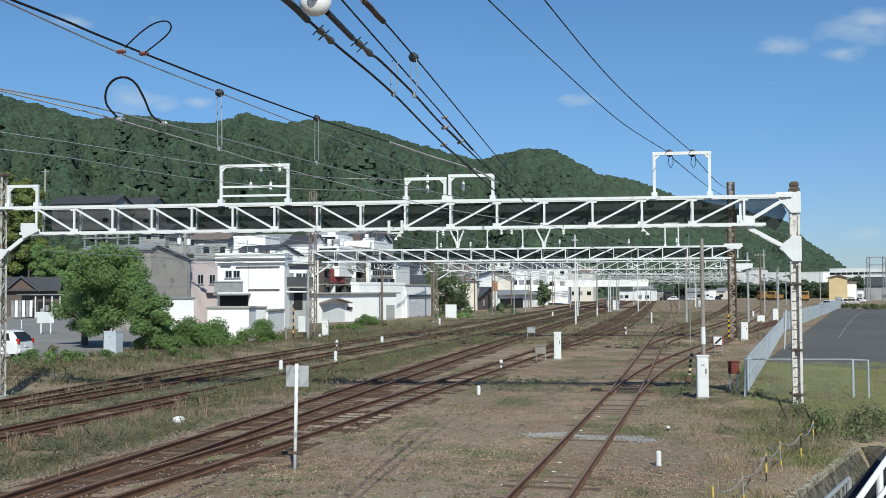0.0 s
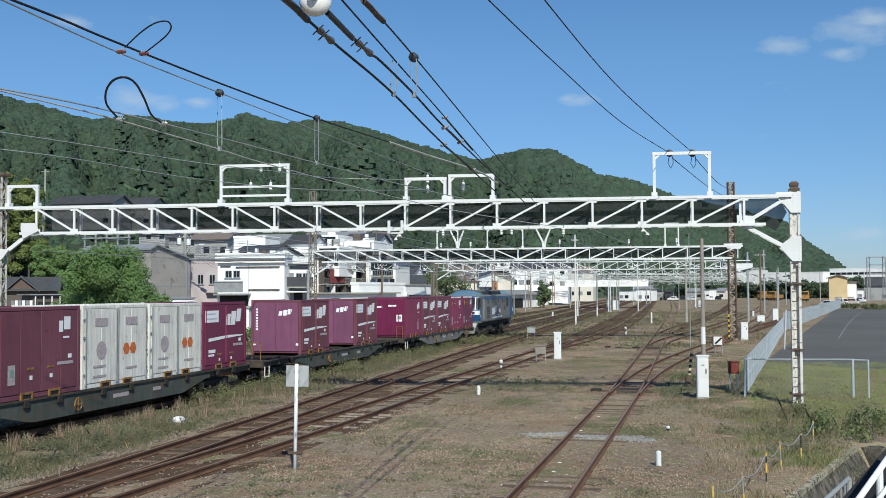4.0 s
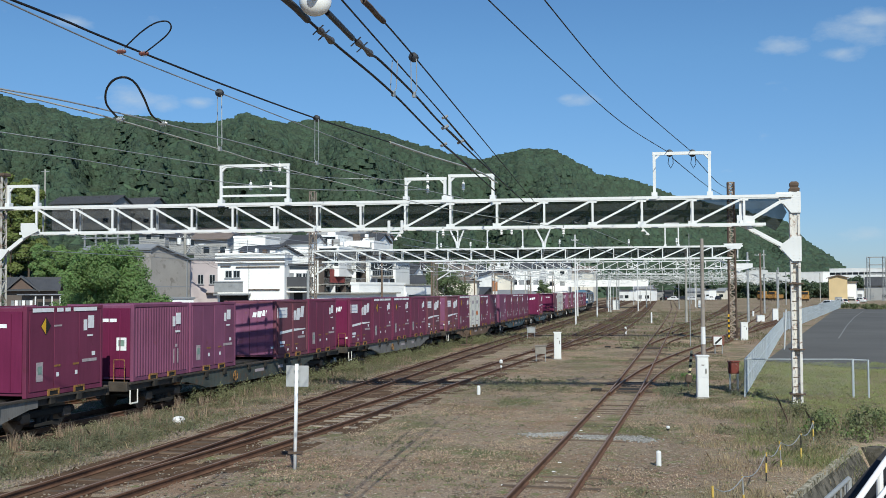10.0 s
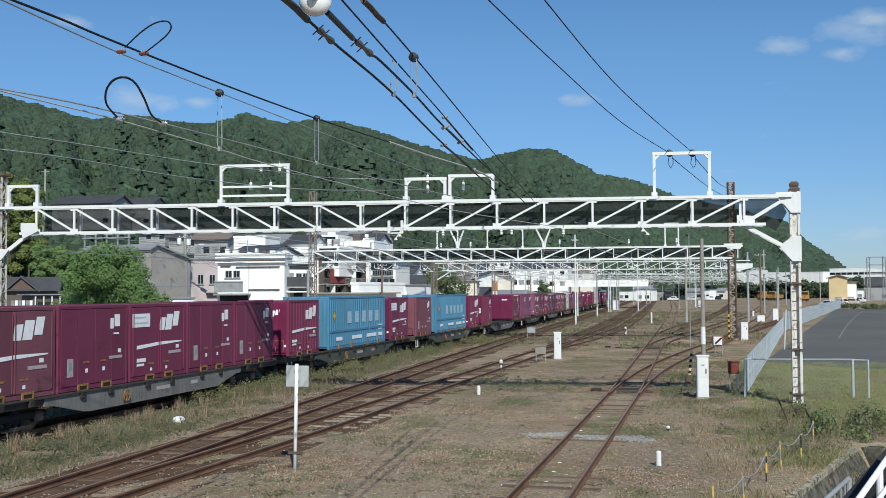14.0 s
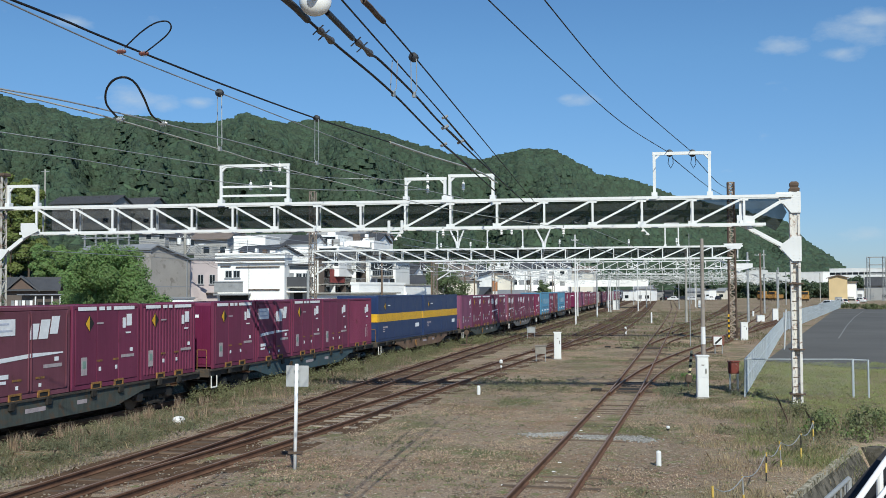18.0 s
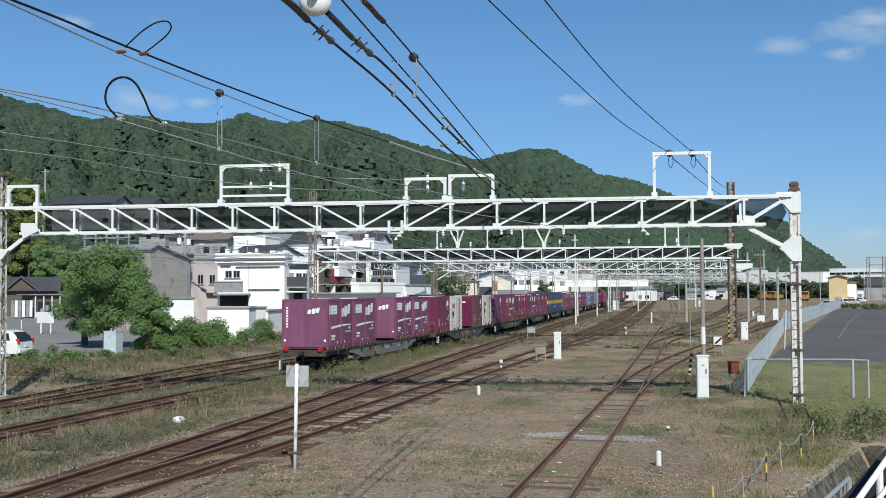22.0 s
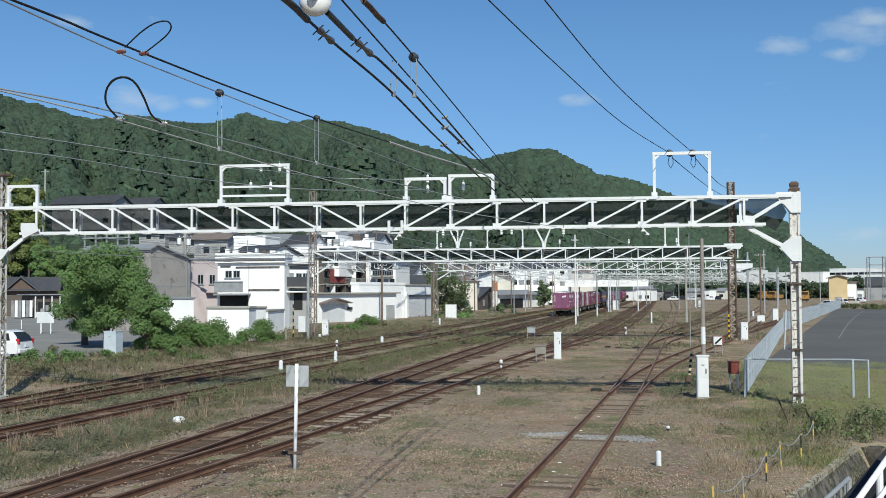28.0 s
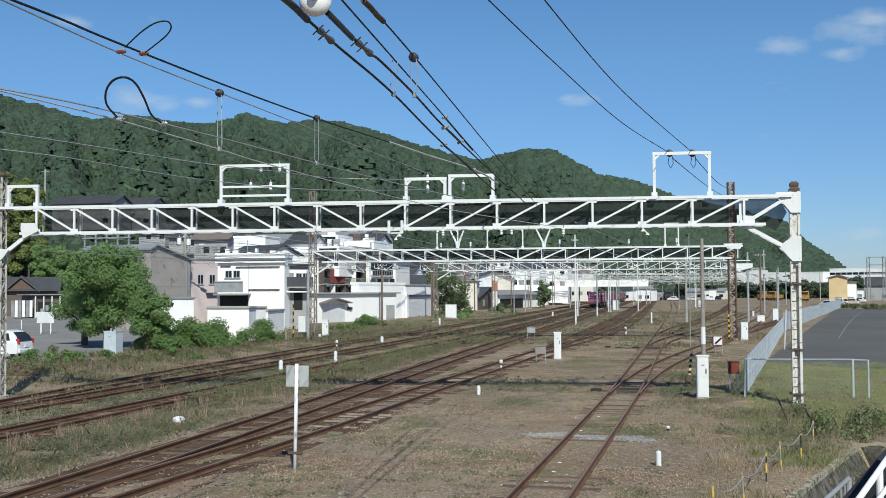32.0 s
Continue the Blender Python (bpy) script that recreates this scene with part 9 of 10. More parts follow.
def fence(p, q, hgt, step, label, slats=True, thin=0.005, gap=0.16, rails=None):
    p, q = Vector((*p, GROUND)), Vector((*q, GROUND))
    d = (q - p)
    n = max(1, int(d.length / step))
    ob = thing("fence", label, "fence", "fences")
    up = Vector((0, 0, 1))
    for i in range(n + 1):
        a = p + d * (i / n)
        part("fence_post", Form().tube(a - up * 0.2, a + up * (hgt + 0.02), 0.035, 8), MESH_WIRE, ob)
    for z in rails or ((hgt, hgt * 0.5, 0.08) if slats else (hgt,)):
        part("rail", Form().tube(p + up * z, q + up * z, 0.022, 6), MESH_WIRE, ob)
    if slats:
        f = Form()
        k = int(d.length / gap)
        for i in range(k):
            for s in (-1, 1):
                a = p + d * ((i + 0.5) / k)
                e = d.normalized() * (hgt * 0.5 * s)
                lo, hi = a - e + up * 0.05, a + e + up * (hgt - 0.02)
                f.tube(lo, hi, thin, 4)
        ob2 = part("wire_mesh", f, MESH_WIRE, ob)
        ob2["kind"] = "stuff"
    return ob


fence((1.40, 40.73), (7.2, 104.0), 1.42, 2.0, "galvanised mesh fence along the parking lot", True, 0.0045, 0.11)
fence((7.2, 104.0), (28.17, 237.07), 1.8, 3.0, "galvanised mesh fence along the parking lot, far stretch")
fence((1.40, 40.73), (5.28, 41.31), 1.42, 12.0, "chain-link fence with one rail closing the grass corner", True, 0.0015, 0.14, (1.42,))
fence((5.30, 41.31), (5.81, 41.21), 1.40, 2.0, "galvanised gate frame in the fence", False)
ob = thing("leaning_post", "thin white post leaning beside the fence", "post", "posts")
part("post", Form().tube((5.05, 72.75, GROUND - 0.1), (5.14, 72.0, 2.5), 0.05, 8), WHITE, ob)
part("cap", Form().tube((5.14, 72.0, 2.5), (5.14, 72.0, 2.56), 0.06, 8), STEEL, ob)

b = building((29.4, 269.6), (33.6, 269.2), 6.78, 9, YELLOWW, "yellow-walled building with brown sheet roof", name="building", roof="front", roof_mat=TILEBROWN, ridge=0.8, cols=1, rows=1)
building((34.2, 278.8), (36.8, 278.4), 5.70, 8, PLASTER, "white annex beside the yellow building", name="building", roof="slab", roof_mat=TILEBROWN, cols=1, rows=1)
b = building((56.8, 517.2), (95.3, 499.6), 13.28, 20, PLASTER, "long white building with a row of dark windows", name="building", roof="flat")
hh = 13.28
for k in range(16):
    window(b, b["w"] * (k + 0.5) / 16, hh * 0.80, 2.4, 1.1, lite=True)
flat_box(b, "ledge", -0.2, b["w"], -0.5, -0.001, hh * 0.64, hh * 0.66, GREYW)
b = building((14.4, 680.5), (67.2, 646.2), 13.94, 20, PLASTER, "long pale building beyond the yard", name="building", cols=14, rows=2, win=(3.4, 1.6), roof="flat", lite=True)
for k in range(9):
    flat_box(b, "roof_box", b["w"] * (k + 0.2) / 9, b["w"] * (k + 0.5 + 0.2 * (k % 2)) / 9, 2, 5, 8.5, 11.5 + k % 3, (PLASTER, GREYW, CREAMW)[k % 3])
b = building((53.9, 407.0), (56.1, 406.4), 3.94, 4, PLASTER, "small white hut beyond the parking lot", name="building", roof="slab", roof_mat=TILEGREY, cols=1, rows=1)
b = building((54.1, 386.4), (66.0, 383.2), 5.11, 6, GREYW, "low grey house with dark roof by the tower", roof="gable", roof_mat=TILEDARK, ridge=3.0, cols=3, rows=1)
for k, x in enumerate(((28.62, 237.05), (29.76, 230.05), (30.83, 223.49), (31.84, 217.32), (33.48, 217.26))):
    bush(*x, 4.5, 2.5, 1.5 - 0.1 * (k % 2), "dull green hedge bushes behind the parking lot", 60 + k, ROUGHWEED, per=190, leaf=0.14)
building((72.3, 547.6), (97.1, 534.9), 7.27, 15, GREYW, "grey low building beyond the parking lot", name="building", roof="slab", roof_mat=TILEGREY, cols=6, rows=1)
building((-24.7, 387.2), (-19.3, 385.9), 4.36, 8, PLASTER, "white signal cabin by the tracks", name="building", roof="slab", roof_mat=TILEGREY, cols=2, rows=1)
building((-12.9, 452.3), (-8.5, 450.8), 5.29, 8, PLASTER, "small white building at the end of the yard", name="building", roof="slab", roof_mat=TILEGREY, cols=2, rows=1)
building((60.5, 440.0), (74.0, 436.0), 4.6, 9, GREYW, "grey-roofed house beyond the parking lot", roof="gable", roof_mat=TILEDARK, ridge=2.4, cols=3, rows=1, lite=True)
building((76.0, 446.0), (92.0, 440.0), 4.2, 9, DARKW, "brown-roofed house beyond the parking lot", roof="gable", roof_mat=TILEBROWN, ridge=2.6, cols=3, rows=1, lite=True)
for k, (x, y, w2, h2, wl) in enumerate(((-27.5, 418.0, 6.5, 4.6, PLASTER), (-19.8, 436.0, 5.5, 3.6, GREYW), (-7.5, 440.0, 6.5, 3.4, GREYW), (-1.4, 424.0, 3.0, 4.2, PLASTER), (2.6, 446.0, 5.0, 3.4, CREAMW), (-32.0, 400.0, 4.0, 4.0, PLASTER))):
    building((x, y), (x + w2, y - 1.5), h2, 6, wl, ("white hut at the end of the yard", "grey shed at the end of the yard", "pale shed at the end of the yard")[(wl is GREYW) + 2 * (wl is CREAMW)], name="building", roof="slab" if k % 2 else "gable", roof_mat=(TILEGREY, TILEDARK)[k % 2], ridge=1.3, cols=2, rows=1, lite=True)
# platform canopy and the dark footbridge at the end of the yard
c1, c2, ch, cz = (-30.5, 235.0), (-12.5, 235.0), 1.54, 4.66
ob = thing("platform_canopy", "long white platform canopy on steel posts", "canopy", at=pose(c1[0], c1[1], GROUND))
W_CAN = c2[0] - c1[0]
Z_CAN = cz - GROUND
part("roof", Form().prism([(0, Z_CAN + 0.5), (W_CAN, Z_CAN + 0.5), (W_CAN, Z_CAN + ch), (0, Z_CAN + ch)], 1, 0.1, 7), WHITE, ob)
part("fascia", Form().box(-0.2, W_CAN + 0.2, -0.2, 0.09, Z_CAN, Z_CAN + ch), PLASTER, ob)
for x in (0.4, 2.5, 8.8, 17.6):
    part("post", Form().tube((x, 3, -0.1), (x, 3, Z_CAN + 0.6), 0.15, 8), STEEL, ob)
ob = thing("parked_rail_car", "dark rail car standing at the end of the yard", "railway wagon", at=pose(-14.46, 427.56, GROUND))
part("body", Form().box(-1.6, 1.6, 0, 12, 1.0, 3.9, 0.25), mat("dark_rail_car", (0.04, 0.04, 0.045), 0.5, 0, 0.2, 1), ob)
part("window", Form().box(-1.2, 1.2, -0.03, 0, 2.4, 3.3), GLASS, ob)
part("underframe", Form().box(-1.3, 1.3, 0.5, 11.5, 0.2, 1.0), RUNGEAR, ob)


def rail_machine(x, y, label, turn=-62):
    ob = thing("track_machine", label, "rail vehicle", "track machines", at=pose(x, y, GROUND, 0, 0, turn))
    org = mat("orange_machine_paint", (0.36, 0.19, 0.05), 0.6, 0, 0.35, 1, 0.1, 20, stain=(0.12, 0.08, 0.05), stain_at=0.52)
    part("body", Form().box(-1.4, 1.4, 0, 6, 0.9, 2.2, 0.1), org, ob)
    part("cab", Form().box(-1.3, 1.3, 0.3, 2.4, 2.2, 3.4, 0.15), org, ob)
    part("windscreen", Form().box(-1.0, 1.0, 0.27, 0.3, 2.4, 3.1), GLASS, ob)
    part("underframe", Form().box(-1.2, 1.2, 0.2, 5.8, 0.45, 0.9), RUNGEAR, ob)
    for yy in (1.0, 4.8):
        f = Form()
        for s in (-0.56, 0.56):
            f.lathe((s, yy, 0.5), [(0.36, -0.06), (0.38, 0), (0.36, 0.06)], 14, 0)
        part("wheelset", f, TYRE, ob)


rail_machine(18.2, 376.2, "orange track maintenance machine parked in the yard", -50)
rail_machine(22.0, 372.0, "orange track maintenance machine parked in the yard", -30)
rail_machine(29.92, 340.67, "orange track machine with dark front parked in the yard", -6)


def car(x, y, turn, label, col, s=1.0):
    ob = thing("parked_car", label, "car", "parked cars", at=pose(x, y, GROUND + 0.05, 0, 0, turn) @ Matrix.Scale(s, 4))
    paint = mat("car_paint_" + col[0], col[1], 0.25, 0, 0.05, 1, 0)
    side = [(-1.88, 0.30), (-1.95, 0.55), (-1.92, 0.92), (-1.72, 1.28), (-1.42, 1.56), (-1.0, 1.63), (0.0, 1.62), (0.45, 1.52), (1.05, 1.08), (1.72, 0.95), (1.92, 0.72), (1.92, 0.30)]
    rows = []
    for x2, k in ((-0.83, 0.90), (-0.80, 0.97), (-0.6, 1.0), (0.6, 1.0), (0.80, 0.97), (0.83, 0.90)):
        rows.append([(x2 * (1 if z < 1.0 else 1 - 0.26 * (z - 1.0)), yy * k, 0.30 + (z - 0.30) * (0.6 + 0.4 * k if z > 1.3 else 1)) for yy, z in side])
    part("body", Form().rings(rows), paint, ob, smooth=False)
    part("rear_window", Form().rings([[(-0.66, -1.93, 1.02), (0.66, -1.93, 1.02), (0.66, -1.8, 1.02), (-0.66, -1.8, 1.02)], [(-0.62, -1.755, 1.28), (0.62, -1.755, 1.28), (0.62, -1.6, 1.28), (-0.62, -1.6, 1.28)], [(-0.54, -1.50, 1.52), (0.54, -1.50, 1.52), (0.54, -1.4, 1.52), (-0.54, -1.4, 1.52)]]), GLASS, ob)
    for x2 in (-1, 1):
        for a, c, d, e in ((-1.42, -0.62, -1.28, -0.62), (-0.56, 0.72, -0.56, 0.26)):
            q = [(x2 * 0.815, a, 1.05), (x2 * 0.815, c, 1.05), (x2 * 0.735, e, 1.46), (x2 * 0.735, d, 1.46)]
            part("side_window", Form().rings([q, [(x3 - x2 * 0.1, y3, z3) for x3, y3, z3 in q]]), GLASS, ob)
    part("bumper", Form().box(-0.78, 0.78, -2.0, -1.86, 0.32, 0.56, 0.05), paint, ob)
    for x2 in (-0.72, 0.72):
        part("tail_light", Form().box(x2 - 0.06, x2 + 0.09, -1.95, -1.74, 0.84, 1.14, 0.03), RED, ob)
        for yy in (-1.3, 1.3):
            w = part("wheel", Form().lathe((x2, yy, 0.32), [(0.2, -0.1), (0.32, -0.09), (0.32, 0.09), (0.2, 0.1)], 16, 0), BLACK, ob)
            part("rim", Form().lathe((x2, yy, 0.32), [(0.05, -0.11), (0.19, -0.105), (0.19, 0.105), (0.05, 0.11)], 12, 0), STEEL, w)
    part("number_plate", Form().box(-0.17, 0.17, -1.98, -1.95, 0.66, 0.82), DECAL, ob)
    return ob


car(-42.45, 55.3, 94, "compact white hatchback car parked on the street", ("white", (0.75, 0.75, 0.75)), 1.07)
for k, (x, y) in enumerate(((-14.8, 395.0), (-11.6, 392.0), (-8.6, 398.0), (-5.4, 395.0), (1.2, 398.0), (4.6, 402.0))):
    car(x, y, 40 + 25 * k, ("dark", "white", "dark", "silver", "white", "dark")[k] + " car parked at the end of the yard", (("black", (0.03, 0.03, 0.035)), ("white", (0.75, 0.75, 0.75)), ("black", (0.03, 0.03, 0.035)), ("silver", (0.5, 0.5, 0.52)), ("white", (0.75, 0.75, 0.75)), ("black", (0.03, 0.03, 0.035)))[k])
car(25.55, 237.23, 40, "white car parked behind the fence", ("white", (0.75, 0.75, 0.75)))
car(31.89, 269.39, 40, "white car parked by the yellow building", ("white", (0.75, 0.75, 0.75)))
car(35.52, 278.60, 60, "silver car parked by the yellow building", ("silver", (0.5, 0.5, 0.52)))
car(43.47, 323.81, 60, "white van-like car parked by the white hut", ("white", (0.75, 0.75, 0.75)))
for x, y, s in ((-63.93, 91.65, 0), (-64.95, 91.53, 0), (-74.39, 101.25, 0)):
    ob = thing("bollard", "thin white street bollard", "bollard", "bollards", at=pose(x, y, GROUND))
    part("post", Form().tube((0, 0, -0.1), (0, 0, 1.0), 0.06, 8), WHITE, ob)
ob = thing("notice_board", "white notice board on two posts by the street", "sign", at=pose(-62.77, 89.08, GROUND, 0, 0, 12))
part("panel", Form().box(-0.85, 0.85, -0.03, 0.03, 1.1, 2.2, 0.01), WHITE, ob)
for a in (-0.5, 0.5):
    part("post", Form().tube((a, 0.06, -0.1), (a, 0.06, 2.2), 0.05, 8), WHITE, ob)

# far line of trees behind the yard
FARLEAF = leaf_mat("far_dark_leaves", (0.055, 0.085, 0.042), 0.4, 0.25)
for i in range(26):
    rr = random.Random(100 + i)
    az = -1.0 + i * 0.68
    r = rr.uniform(440, 520)
    tree(r * math.sin(radians(az)), r * math.cos(radians(az)), rr.uniform(5.5, 9.2), rr.uniform(8, 14), "dark green tree at the end of the yard", 200 + i, FARLEAF, leaf=0.6, per=26, low=0.05)

# ---- beside the camera: chain posts, ditch wall and handrail ----
POSTS = [(0.081, 18.84), (0.635, 20.05), (1.18, 22.91), (1.60, 24.67), (2.157, 26.22), (2.67, 28.64)]
tops = []
for i, (x, y) in enumerate(POSTS):
    hgt = 0.62
    ob = thing("chain_post", "thin yellow and black striped chain post leaning in the grass", "post", "chain posts", at=pose(x, y, GROUND, 0, RNG.uniform(-3, 3), 0))
    part("stake", Form().tube((0, 0, -0.1), (0, 0, hgt), 0.013, 8), (BLACK, STEEL)[i % 2], ob)
    for a, c in (((0.04, 0.2), (0.42, 0.62)), ((0.0, 0.26), (0.56, 0.6)), ((0.2, 0.4), (0.54, 0.62)))[i % 3]:
        part("sleeve", Form().tube((0, 0, a), (0, 0, c), 0.021, 10), mat("faded_yellow_sleeve", (0.62, 0.43, 0.10), 0.6, 0, 0.25, 6), ob)
    tops.append(Vector((x, y, GROUND + hgt - 0.03)))
for a, b in zip(tops, tops[1:]):
    pts = [a.lerp(b, t) - Vector((0, 0, 0.16 * math.sin(math.pi * t))) for t in (k / 8 for k in range(9))]
    tagged(part("chain", Form().pipe(pts, 0.010, 6), STEEL), "pale grey plastic chain sagging between posts", "chain", "chains")
DITCHWEED = leaf_mat("yellow_green_bramble_leaves", (0.20, 0.24, 0.10), 0.5, 0.45)
bush(3.33, 29.78, 1.7, 1.3, 1.0, "tangled green and yellow weeds by the ditch", 41, DITCHWEED, per=700, leaf=0.05)
bush(3.92, 31.03, 1.6, 1.3, 1.15, "tangled dark green weeds by the ditch", 42, ROUGHWEED, per=700, leaf=0.045)
bush(3.11, 30.86, 1.4, 1.2, 0.85, "bright green leafy weeds by the ditch", 46, LEAF2, per=700, leaf=0.05)
bush(4.53, 31.52, 2.0, 1.3, 1.0, "tangled green weeds by the drain wall", 47, DITCHWEED, per=900, leaf=0.05)
bush(2.88, 33.35, 2.0, 1.6, 0.8, "low green weeds by the mast", 43, WEED, per=2600, leaf=0.035)
bush(1.63, 41.00, 1.6, 1.0, 0.5, "low weeds at the fence corner", 44, WEED, per=2600, leaf=0.035)
bush(-0.88, 48.14, 1.4, 1.0, 0.45, "low weeds round the striped post", 45, LEAF, per=2600, leaf=0.035)
# ditch revetment: a concrete coping and a sloping face going down to the drain
ys = [16 + i * 0.8 for i in range(16)] + [28.6]
tagged(part("ditch_coping", Form().rings([[(ditch_edge(y) - 0.05, y, GROUND - 0.25), (ditch_edge(y) + 0.07, y, GROUND - 0.25), (ditch_edge(y) + 0.07, y, GROUND + 0.02 + 0.02 * math.sin(y * 5)), (ditch_edge(y) - 0.05, y, GROUND + 0.03 + 0.02 * math.sin(y * 3))] for y in ys]), mat("mossy_coping", (0.36, 0.33, 0.26), 0.95, 0, 0.4, 2.5, 0.6, 20, stain=(0.10, 0.09, 0.05), stain_at=0.48)),
       "narrow mossy concrete coping along the drain", "wall", kind="structure")
tagged(part("ditch_face", Form().rings([[(ditch_edge(y) + 0.05, y, GROUND - 0.05), (ditch_edge(y) + 0.95, y, GROUND - 1.75), (ditch_edge(y) + 0.95, y, GROUND - 2.0), (ditch_edge(y) + 0.05, y, GROUND - 0.4)] for y in ys]),
            mat("stained_ditch_concrete", (0.125, 0.112, 0.09), 0.95, 0, 0.55, 2.0, 0.6, 14, stain=(0.04, 0.036, 0.025), stain_at=0.46)), "weathered sloping concrete face stained dark", "wall", kind="structure")
tagged(part("drain_wall", Form().rings([[(ditch_edge(y) + 1.9, y, GROUND - 2.4), (ditch_edge(y) + 2.1, y, GROUND - 2.4), (ditch_edge(y) + 2.1, y, GROUND - 0.5), (ditch_edge(y) + 1.9, y, GROUND - 0.5)] for y in ys]), CONCRETE),
       "dark concrete wall on the far side of the drain", "wall", kind="structure")
dw = thing("drain_end_wall", "weathered concrete wall closing the end of the drain", "wall", kind="structure")
for a, b2 in ((3.5, 4.42), (4.45, 6.6)):
    part("wall_block", Form().box(a, b2, 28.6, 29.1, GROUND - 2.6, GROUND - (0.02 if a < 4 else 0.06), 0.02), bpy.data.materials["stained_ditch_concrete"], dw)
# white pipe handrail of the footbridge stairs
RAILWHITE = mat("white_pipe_paint", (0.8, 0.8, 0.8), 0.35, 0, 0.05, 3, 0)
ob = thing("stair_handrail", "white pipe handrail going down beside the ditch", "handrail")
ha, hb = Vector((1.15, 9.00, 2.14)), Vector((1.54, 9.60, 2.49))
hc, hd = Vector((1.30, 9.00, 2.15)), Vector((1.56, 9.50, 2.31))
part("top_pipe", Form().tube(ha - (hb - ha), hb + (hb - ha), 0.026, 12), RAILWHITE, ob)
part("lower_pipe", Form().tube(hc - (hd - hc), hd + (hd - hc) * 2, 0.02, 12), RAILWHITE, ob)
for t in (0.62, -0.4, 1.5):
    a = ha.lerp(hb, t)
    part("upright", Form().tube(a, a - Vector((0, 0, a.z + 1.9)), 0.03, 10), RAILWHITE, ob)
# black plate carried down to the ground in place of the drain's shade
part("stringer", Form().rings([[(p.x, p.y, p.z + a), (p.x + 0.08, p.y - 0.02, p.z + a), (p.x + 0.08, p.y - 0.02, -1.9), (p.x, p.y, -1.9)] for p, a in ((Vector((1.23, 10.60, 1.87)), 0), (Vector((2.01, 11.20, 2.62)), 0))]), mat("black_stair_shade", (0.025, 0.025, 0.03), 0.6, 0.2, 0.3, 3), ob, "black stair side plate standing in for the drain's shade")
ob = thing("grey_gate", "galvanised steel gate frame with mesh beside the stairs", "gate")
ga = [Vector((1.469, 14.00, 1.246)), Vector((1.789, 14.60, 1.387))]
part("frame", Form().pipe([ga[0] - (ga[1] - ga[0]), ga[0], ga[1]], 0.03, 10), STEEL, ob)
for t in (-0.3, 0.0, 0.3, 0.6, 0.8):
    a = ga[0].lerp(ga[1], t)
    part("bar", Form().tube(a, a - Vector((0, 0, 1.2)), 0.010, 6), STEEL, ob)
part("upright", Form().tube(ga[1], ga[1] - Vector((0, 0, 1.3)), 0.04, 10), STEEL, ob)

# ---- grass and weeds ----
def blades(rng, pts, hmin, hmax, width, per, spread, lean=0.35):
    """Thin bent blades in tufts at the plan points."""
    n = len(pts) * per
    base = np.repeat(np.asarray(pts, dtype=float), per, axis=0)
    base = base + np.column_stack([rng.normal(0, spread, n), rng.normal(0, spread, n), np.zeros(n)])
    hgt = rng.uniform(hmin, hmax, n)
    t = rng.uniform(0, 2 * math.pi, n)
    side = np.column_stack([np.cos(t), np.sin(t), np.zeros(n)]) * (width * rng.uniform(0.6, 1.3, n))[:, None]
    ln = rng.normal(0, lean, (n, 2)) * hgt[:, None]
    mid = base + np.column_stack([ln * 0.35, hgt * 0.6])
    tip = base + np.column_stack([ln, hgt])
    v = np.stack([base - side, base + side, mid + side * 0.7, tip, mid - side * 0.7], 1)
    return v.reshape(-1, 3), np.arange(n * 5).reshape(-1, 5)


def leafy(rng, pts, r, hgt, per, leaf):
    """Small leaves in low cushions at the plan points, turned mostly upwards."""
    n = len(pts) * per
    size = np.repeat(rng.uniform(0.5, 1.3, len(pts)), per)[:, None]
    o = rng.normal(0, 0.45, (n, 3)) * np.array([r, r, 0]) * size
    o[:, 2] = hgt * size[:, 0] * rng.random(n) * np.exp(-(o[:, 0] ** 2 + o[:, 1] ** 2) / (r * r))
    p = np.repeat(np.asarray(pts, dtype=float), per, axis=0) + o + np.array([0, 0, 0.02])
    nrm = rng.normal(0, 0.55, (n, 3)) + np.array([0.15, -0.45, 0.8])
    nrm /= np.linalg.norm(nrm, axis=1)[:, None]
    t = np.cross(nrm, rng.normal(size=(n, 3)))
    t /= np.linalg.norm(t, axis=1)[:, None]
    b = np.cross(nrm, t)
    s = leaf * rng.uniform(0.5, 1.5, (n, 1))
    q = np.stack([p - t * s, p + b * s * 0.45, p + t * s, p - b * s * 0.45], 1)
    return q.reshape(-1, 3), np.arange(n * 4).reshape(-1, 4)


def scatter(rng, n, x0, x1, y0, y1, patch=0.0, keep=0.0, clear=()):
    out = []
    while len(out) < n:
        x, y = rng.uniform(x0, x1), y0 + (y1 - y0) * rng.random() ** 1.3
        if patch and noise.noise(Vector((x * patch, y * patch, 4.0))) < keep:
            continue
        if any(abs(x - lerp_rows(TRACKS[k], y)) < w for k, w in clear):
            continue
        out.append((x, y, relief(x, y) - 0.01))
    return out


